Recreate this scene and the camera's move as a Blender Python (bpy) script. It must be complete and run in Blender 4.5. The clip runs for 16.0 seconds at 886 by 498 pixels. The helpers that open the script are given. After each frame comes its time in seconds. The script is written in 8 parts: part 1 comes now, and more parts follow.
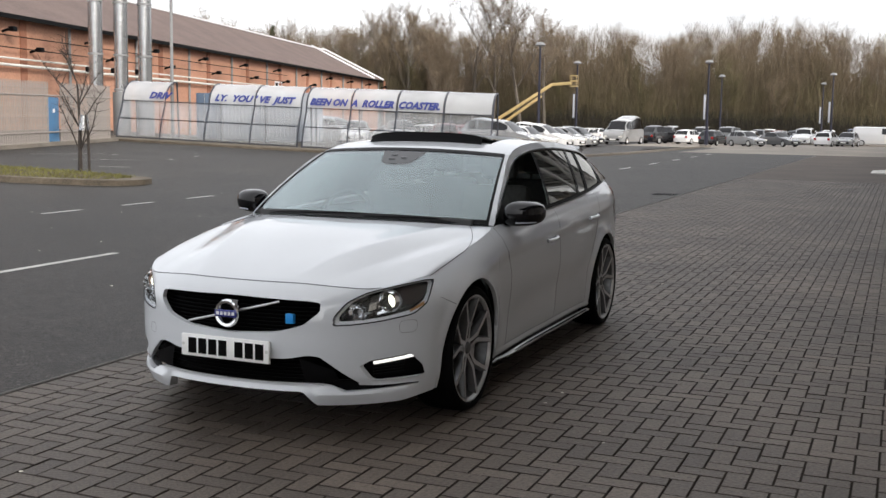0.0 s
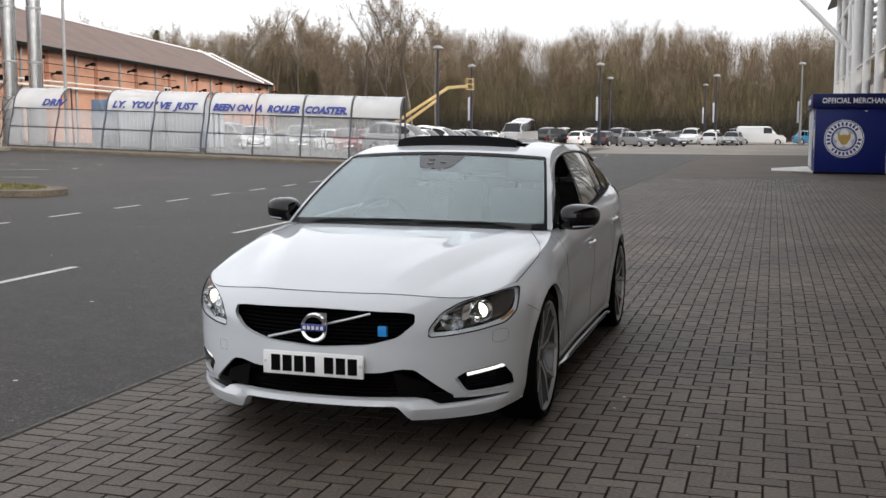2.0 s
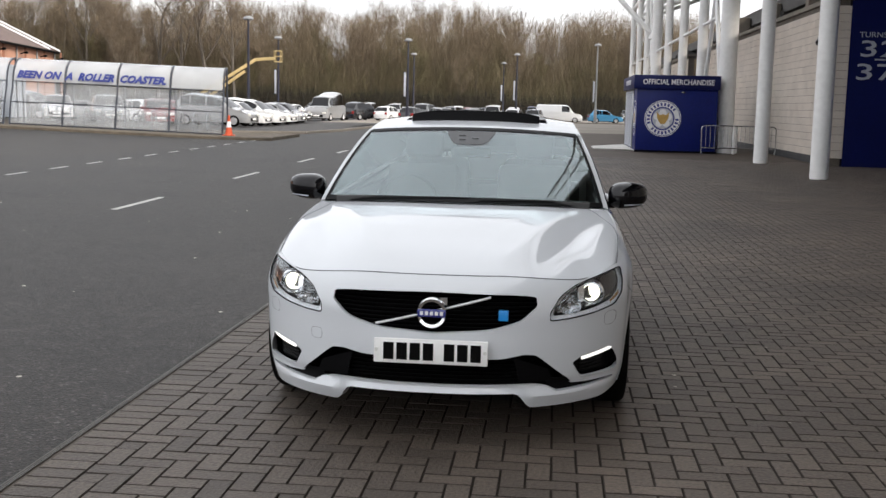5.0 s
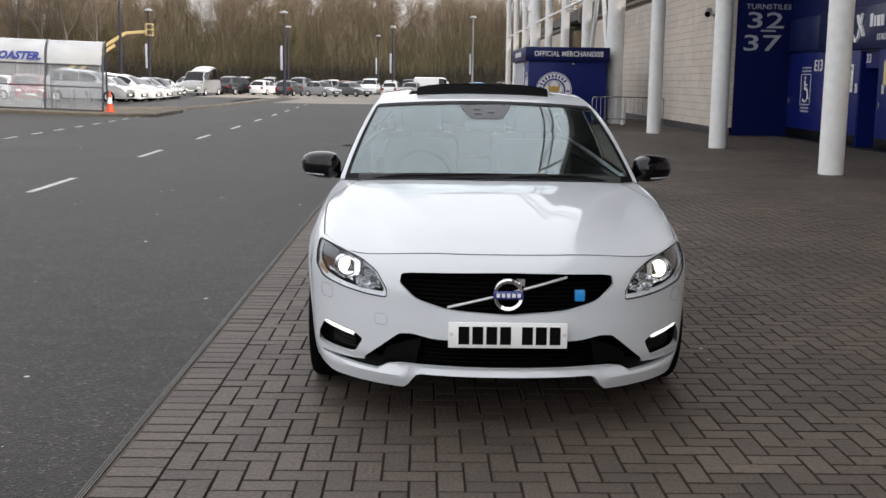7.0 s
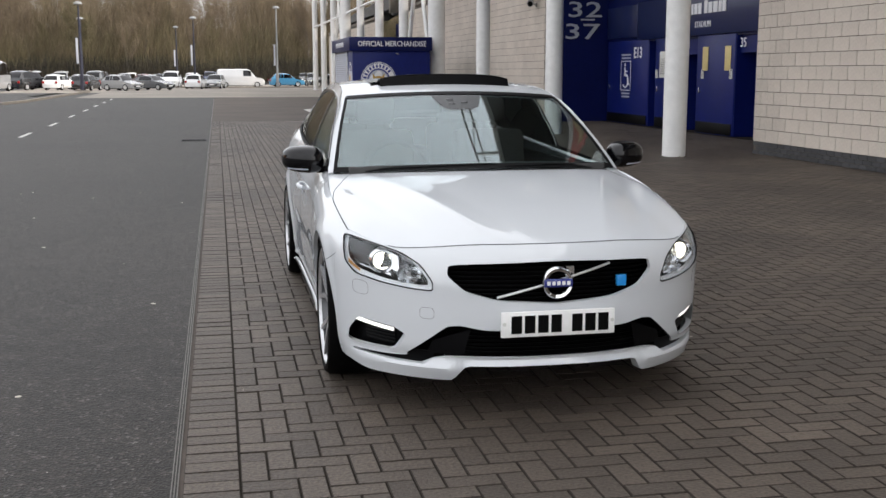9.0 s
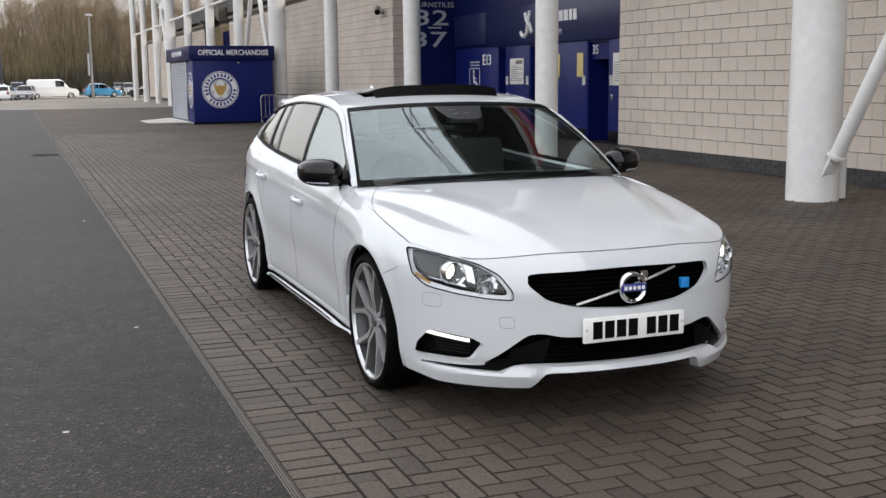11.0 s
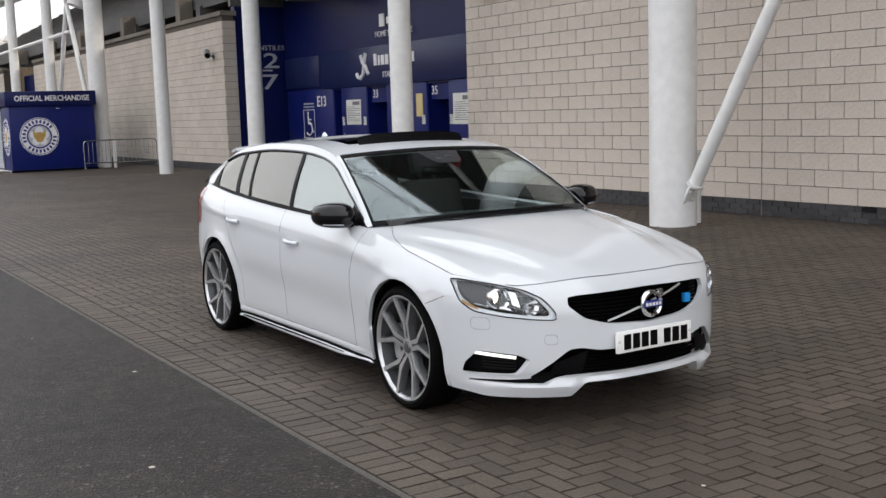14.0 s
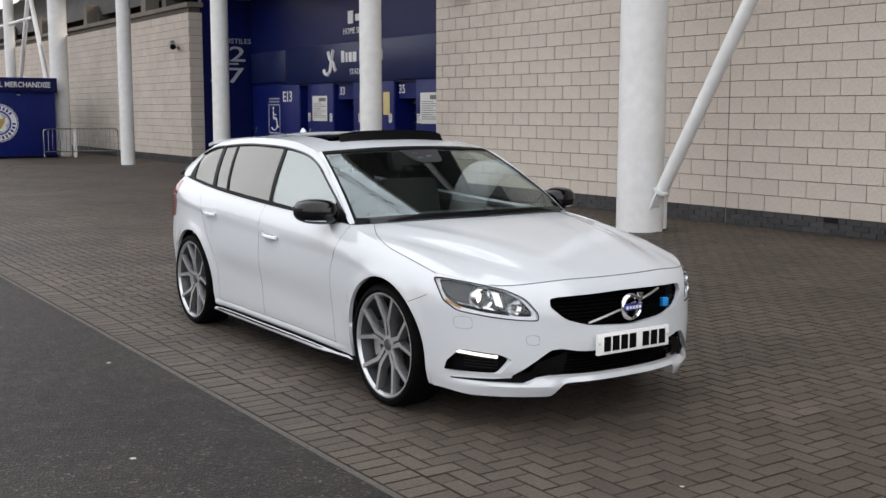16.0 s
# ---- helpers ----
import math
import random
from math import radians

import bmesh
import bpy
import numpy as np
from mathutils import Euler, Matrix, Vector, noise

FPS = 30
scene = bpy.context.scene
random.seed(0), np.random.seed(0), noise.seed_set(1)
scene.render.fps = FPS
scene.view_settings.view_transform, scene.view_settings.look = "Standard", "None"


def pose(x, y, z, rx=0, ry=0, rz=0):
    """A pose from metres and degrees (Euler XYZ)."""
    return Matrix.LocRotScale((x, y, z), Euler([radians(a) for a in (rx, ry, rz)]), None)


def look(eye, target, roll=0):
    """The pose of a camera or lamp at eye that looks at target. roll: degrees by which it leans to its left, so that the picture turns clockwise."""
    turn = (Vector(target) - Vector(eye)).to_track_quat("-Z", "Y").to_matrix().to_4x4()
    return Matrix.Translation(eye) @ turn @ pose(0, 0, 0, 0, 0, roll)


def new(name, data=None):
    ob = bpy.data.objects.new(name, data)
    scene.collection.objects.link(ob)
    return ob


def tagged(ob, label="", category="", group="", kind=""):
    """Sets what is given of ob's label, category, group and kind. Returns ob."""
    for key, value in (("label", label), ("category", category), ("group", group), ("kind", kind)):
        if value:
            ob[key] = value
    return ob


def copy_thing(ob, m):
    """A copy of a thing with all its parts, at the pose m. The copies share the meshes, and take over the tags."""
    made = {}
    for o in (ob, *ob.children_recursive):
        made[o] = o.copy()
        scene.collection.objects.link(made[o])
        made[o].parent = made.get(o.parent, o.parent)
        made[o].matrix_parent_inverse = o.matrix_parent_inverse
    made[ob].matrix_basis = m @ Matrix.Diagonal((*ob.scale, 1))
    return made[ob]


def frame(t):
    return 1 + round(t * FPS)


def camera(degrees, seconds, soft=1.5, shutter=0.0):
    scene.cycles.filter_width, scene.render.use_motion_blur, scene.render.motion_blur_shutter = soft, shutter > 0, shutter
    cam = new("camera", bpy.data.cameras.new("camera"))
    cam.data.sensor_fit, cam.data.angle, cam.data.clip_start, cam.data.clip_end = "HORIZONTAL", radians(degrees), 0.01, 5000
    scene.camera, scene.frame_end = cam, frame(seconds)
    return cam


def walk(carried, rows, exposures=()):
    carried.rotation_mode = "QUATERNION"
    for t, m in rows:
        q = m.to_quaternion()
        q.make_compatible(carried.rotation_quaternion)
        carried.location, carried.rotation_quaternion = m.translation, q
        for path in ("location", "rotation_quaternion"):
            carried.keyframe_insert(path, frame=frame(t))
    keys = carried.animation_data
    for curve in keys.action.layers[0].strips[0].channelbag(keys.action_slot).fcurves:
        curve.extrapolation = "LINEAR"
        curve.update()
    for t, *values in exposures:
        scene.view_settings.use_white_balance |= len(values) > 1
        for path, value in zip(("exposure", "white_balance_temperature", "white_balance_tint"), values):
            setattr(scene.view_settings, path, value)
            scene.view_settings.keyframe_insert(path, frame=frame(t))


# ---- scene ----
cam = camera(44.5, 16.0)
PATH = [
    (0, (-0.153, 0.335, 1.523), (-0.924, 2.166, 1.291), 0.9),
    (0.5, (-0.374, 0.307, 1.505), (-1.142, 2.137, 1.257), 0.4),
    (1, (-0.607, 0.311, 1.519), (-1.346, 2.151, 1.259), 0.5),
    (1.5, (-0.82, 0.262, 1.503), (-1.495, 2.126, 1.241), -0.2),
    (2, (-1.108, 0.15, 1.511), (-1.684, 2.052, 1.288), 0.2),
    (2.5, (-1.322, 0.147, 1.495), (-1.868, 2.056, 1.256), 0.9),
    (3, (-1.578, 0.205, 1.507), (-2.096, 2.119, 1.249), 0.2),
    (3.5, (-1.794, 0.187, 1.494), (-2.22, 2.123, 1.231), 1.1),
    (4, (-2.107, 0.082, 1.497), (-2.432, 2.041, 1.259), 0.5),
    (4.2, (-2.198, 0.065, 1.496), (-2.491, 2.029, 1.254), 1.2),
    (6.3, (-3.169, 0.141, 1.49), (-3.205, 2.119, 1.198), 0.7),
    (6.5, (-3.236, 0.153, 1.498), (-3.236, 2.131, 1.208), 1.7),
    (7, (-3.44, 0.249, 1.477), (-3.401, 2.224, 1.169), 0.8),
    (7.5, (-3.638, 0.321, 1.485), (-3.528, 2.294, 1.174), 0.9),
    (8, (-3.946, 0.256, 1.471), (-3.696, 2.217, 1.169), 0.9),
    (8.5, (-4.209, 0.247, 1.48), (-3.897, 2.196, 1.154), 1.3),
    (9, (-4.447, 0.387, 1.472), (-4.048, 2.32, 1.149), 0.0),
    (9.2, (-4.54, 0.432, 1.478), (-4.086, 2.353, 1.155), 0.0),
    (11.3, (-5.625, 0.717, 1.507), (-4.851, 2.535, 1.196), 0.4),
    (11.5, (-5.707, 0.74, 1.53), (-4.888, 2.537, 1.215), 1.2),
    (12, (-6.027, 0.756, 1.528), (-5.12, 2.509, 1.21), 0.4),
    (12.5, (-6.227, 0.723, 1.551), (-5.269, 2.454, 1.259), -0.0),
    (13, (-6.378, 0.622, 1.542), (-5.413, 2.354, 1.283), -0.1),
    (13.5, (-6.55, 0.573, 1.57), (-5.594, 2.308, 1.29), -0.3),
    (14, (-6.773, 0.661, 1.579), (-5.725, 2.345, 1.329), -1.7),
    (14.5, (-6.864, 0.693, 1.587), (-5.763, 2.343, 1.332), -0.4),
    (15, (-6.888, 0.697, 1.587), (-5.772, 2.337, 1.331), 0.6),
    (15.5, (-6.903, 0.691, 1.587), (-5.795, 2.337, 1.332), 0.3),
    (16, (-6.912, 0.696, 1.584), (-5.798, 2.338, 1.332), 0.1),
]
walk(cam, [(t, look(eye, target, roll)) for t, eye, target, roll in PATH],
     exposures=[(0, 0.1), (6, 0.26), (9, 0.38), (12, 0.44), (16, 0.46)])

# ---- light: bright hazy sky; the low sun stands behind the stand, which shades the car ----
SUN_EL, SUN_AZ = 30.0, 125.0
world = bpy.data.worlds.new("overcast_sky")
scene.world = world
world.use_nodes = True
wn, wl = world.node_tree.nodes, world.node_tree.links
wn.clear()
sky = wn.new("ShaderNodeTexSky")
sky.sky_type = "NISHITA"
sky.sun_disc = False
sky.sun_elevation, sky.sun_rotation = radians(SUN_EL), radians(SUN_AZ)
sky.dust_density, sky.ozone_density = 5.0, 0.6
soft_sky = wn.new("ShaderNodeHueSaturation")
soft_sky.inputs["Saturation"].default_value = 0.32
wl.new(sky.outputs[0], soft_sky.inputs["Color"])
cover = wn.new("ShaderNodeMixRGB")
cover.inputs[0].default_value = 0.55
cover.inputs[2].default_value = (9.1, 9.15, 9.45, 1)
wl.new(soft_sky.outputs[0], cover.inputs[1])
cloud_co = wn.new("ShaderNodeTexCoord")
cloud = wn.new("ShaderNodeTexNoise")
cloud.inputs["Scale"].default_value, cloud.inputs["Detail"].default_value = 2.6, 6
wl.new(cloud_co.outputs["Generated"], cloud.inputs["Vector"])
cloud_ramp = wn.new("ShaderNodeMapRange")
cloud_ramp.inputs[1].default_value, cloud_ramp.inputs[2].default_value = 0.3, 0.7
cloud_ramp.inputs[3].default_value, cloud_ramp.inputs[4].default_value = 0.84, 1.16
wl.new(cloud.outputs[0], cloud_ramp.inputs[0])
sep = wn.new("ShaderNodeSeparateXYZ")
wl.new(cloud_co.outputs["Generated"], sep.inputs[0])
low = wn.new("ShaderNodeMapRange")
low.inputs[1].default_value, low.inputs[2].default_value = 0.0, 0.6
low.inputs[3].default_value, low.inputs[4].default_value = 1.15, 1.45
wl.new(sep.outputs["Z"], low.inputs[0])
cloud_low = wn.new("ShaderNodeMath")
cloud_low.operation = "MULTIPLY"
wl.new(cloud_ramp.outputs[0], cloud_low.inputs[0])
wl.new(low.outputs[0], cloud_low.inputs[1])
clouded = wn.new("ShaderNodeVectorMath")
clouded.operation = "SCALE"
wl.new(cover.outputs[0], clouded.inputs[0])
wl.new(cloud_low.outputs[0], clouded.inputs["Scale"])
bg = wn.new("ShaderNodeBackground")
bg.inputs[1].default_value = 0.15
wl.new(clouded.outputs[0], bg.inputs[0])
wo = wn.new("ShaderNodeOutputWorld")
wl.new(bg.outputs[0], wo.inputs[0])

sun = new("sun", bpy.data.lights.new("sun", "SUN"))
sun.data.energy, sun.data.angle, sun.data.color = 2.3, radians(4), (1.0, 0.90, 0.78)
a, e = radians(SUN_AZ), radians(SUN_EL)
sun_from = Vector((math.sin(a) * math.cos(e), math.cos(a) * math.cos(e), math.sin(e)))
sun.matrix_world = look(sun_from * 50, (0, 0, 0))


# ---- materials ----
def shader(name):
    m = bpy.data.materials.new(name)
    m.use_nodes = True
    n = m.node_tree.nodes
    return m, n, m.node_tree.links, n["Principled BSDF"]


def mat(name, color, rough=0.6, metal=0.0, vary=0.15, scale=3.0, fine=40.0, bump=0.0, coat=0.0, per_object=0.0, island=0.0, emit=0.0, spec=0.5, coat_ior=1.5):
    """A surface with two scales of colour variation and fine relief."""
    m, n, l, p = shader(name)
    p.inputs["Roughness"].default_value = rough
    p.inputs["Metallic"].default_value = metal
    p.inputs["Coat Weight"].default_value = coat
    p.inputs["Coat Roughness"].default_value = 0.03
    p.inputs["Coat IOR"].default_value = coat_ior
    p.inputs["Specular IOR Level"].default_value = spec
    co = n.new("ShaderNodeTexCoord")
    big, small = n.new("ShaderNodeTexNoise"), n.new("ShaderNodeTexNoise")
    for tex, sc, det in ((big, scale, 4), (small, fine, 3)):
        tex.inputs["Scale"].default_value, tex.inputs["Detail"].default_value = sc, det
        l.new(co.outputs["Object"], tex.inputs["Vector"])
    add = n.new("ShaderNodeMath")
    add.operation = "ADD"
    l.new(big.outputs[0], add.inputs[0])
    l.new(small.outputs[0], add.inputs[1])
    rng = n.new("ShaderNodeMapRange")
    rng.inputs[1].default_value, rng.inputs[2].default_value = 0.74, 1.26
    rng.inputs[3].default_value, rng.inputs[4].default_value = 1 - vary, 1 + vary
    l.new(add.outputs[0], rng.inputs[0])
    value = rng.outputs[0]
    for amount, kind, socket in ((per_object, "ShaderNodeObjectInfo", "Random"), (island, "ShaderNodeNewGeometry", "Random Per Island")):
        if amount:
            src, r2, mul = n.new(kind), n.new("ShaderNodeMapRange"), n.new("ShaderNodeMath")
            r2.inputs[3].default_value, r2.inputs[4].default_value = 1 - amount, 1 + amount
            mul.operation = "MULTIPLY"
            l.new(src.outputs[socket], r2.inputs[0])
            l.new(value, mul.inputs[0])
            l.new(r2.outputs[0], mul.inputs[1])
            value = mul.outputs[0]
    col = n.new("ShaderNodeVectorMath")
    col.operation = "SCALE"
    col.inputs[0].default_value = color
    l.new(value, col.inputs["Scale"])
    l.new(col.outputs[0], p.inputs["Base Color"])
    if bump:
        b = n.new("ShaderNodeBump")
        b.inputs["Strength"].default_value, b.inputs["Distance"].default_value = bump, 0.01
        l.new(small.outputs[0], b.inputs["Height"])
        l.new(b.outputs[0], p.inputs["Normal"])
    if emit:
        p.inputs["Emission Color"].default_value = (*color, 1)
        p.inputs["Emission Strength"].default_value = emit
    return m


def glass(name, tint, gloss=0.02, ior=1.5, haze_film=0.0, sheen=(0.92, 0.97, 1.0), clear=False):
    """A thin pane: tinted and clear, with a mirror sheen that grows at grazing angles."""
    m, n, l, p = shader(name)
    n.remove(p)
    tr, gl, mix, fr = n.new("ShaderNodeBsdfTransparent"), n.new("ShaderNodeBsdfGlossy"), n.new("ShaderNodeMixShader"), n.new("ShaderNodeFresnel")
    tr.inputs[0].default_value = (*tint, 1)
    gl.inputs["Roughness"].default_value = gloss
    gl.inputs[0].default_value = (*sheen, 1)
    fr.inputs[0].default_value = ior
    amount = fr.outputs[0]
    if clear:
        # the same weak sheen from both faces of a clear cover
        lw, power, rng = n.new("ShaderNodeLayerWeight"), n.new("ShaderNodeMath"), n.new("ShaderNodeMapRange")
        power.operation = "POWER"
        power.inputs[1].default_value = 5.0
        l.new(lw.outputs["Facing"], power.inputs[0])
        rng.inputs[3].default_value = ((ior - 1) / (ior + 1)) ** 2
        l.new(power.outputs[0], rng.inputs[0])
        amount = rng.outputs[0]
    l.new(amount, mix.inputs[0])
    l.new(tr.outputs[0], mix.inputs[1])
    l.new(gl.outputs[0], mix.inputs[2])
    last = mix
    # pale diffuse film that brightens the pane, a haze put into its colour
    if haze_film:
        film, last = n.new("ShaderNodeBsdfDiffuse"), n.new("ShaderNodeMixShader")
        film.inputs[0].default_value = (0.72, 0.76, 0.78, 1)
        last.inputs[0].default_value = haze_film
        l.new(mix.outputs[0], last.inputs[1])
        l.new(film.outputs[0], last.inputs[2])
    l.new(last.outputs[0], n["Material Output"].inputs[0])
    return m


def asphalt():
    """Dark binder with small mixed stones, worn lighter in patches."""
    m, n, l, p = shader("asphalt")
    p.inputs["Roughness"].default_value = 0.58
    p.inputs["Specular IOR Level"].default_value = 0.2
    co = n.new("ShaderNodeTexCoord")
    stones, patch, fine = n.new("ShaderNodeTexVoronoi"), n.new("ShaderNodeTexNoise"), n.new("ShaderNodeTexNoise")
    stones.inputs["Scale"].default_value = 85
    patch.inputs["Scale"].default_value, patch.inputs["Detail"].default_value = 0.35, 6
    fine.inputs["Scale"].default_value, fine.inputs["Detail"].default_value = 6, 5
    for tex in (stones, patch, fine):
        l.new(co.outputs["Object"], tex.inputs["Vector"])
    sep = n.new("ShaderNodeSeparateColor")
    l.new(stones.outputs["Color"], sep.inputs[0])
    ramp = n.new("ShaderNodeValToRGB")
    cr = ramp.color_ramp
    cr.elements[0].position, cr.elements[0].color = 0.0, (0.0145, 0.0128, 0.0115, 1)
    cr.elements[1].position, cr.elements[1].color = 1.0, (0.13, 0.122, 0.112, 1)
    for at, g in ((0.55, 0.023), (0.86, 0.038), (0.96, 0.065)):
        e_ = cr.elements.new(at)
        e_.color = (g * 1.03, g * 0.88, g * 0.76, 1)
    l.new(sep.outputs[0], ramp.inputs[0])
    add, rng_, col = n.new("ShaderNodeMath"), n.new("ShaderNodeMapRange"), n.new("ShaderNodeVectorMath")
    l.new(patch.outputs[0], add.inputs[0])
    l.new(fine.outputs[0], add.inputs[1])
    rng_.inputs[1].default_value, rng_.inputs[2].default_value = 0.75, 1.25
    rng_.inputs[3].default_value, rng_.inputs[4].default_value = 0.58, 1.22
    l.new(add.outputs[0], rng_.inputs[0])
    col.operation = "SCALE"
    l.new(ramp.outputs[0], col.inputs[0])
    l.new(rng_.outputs[0], col.inputs["Scale"])
    l.new(col.outputs[0], p.inputs["Base Color"])
    b = n.new("ShaderNodeBump")
    b.inputs["Strength"].default_value, b.inputs["Distance"].default_value = 0.7, 0.006
    l.new(stones.outputs["Distance"], b.inputs["Height"])
    l.new(b.outputs[0], p.inputs["Normal"])
    return m


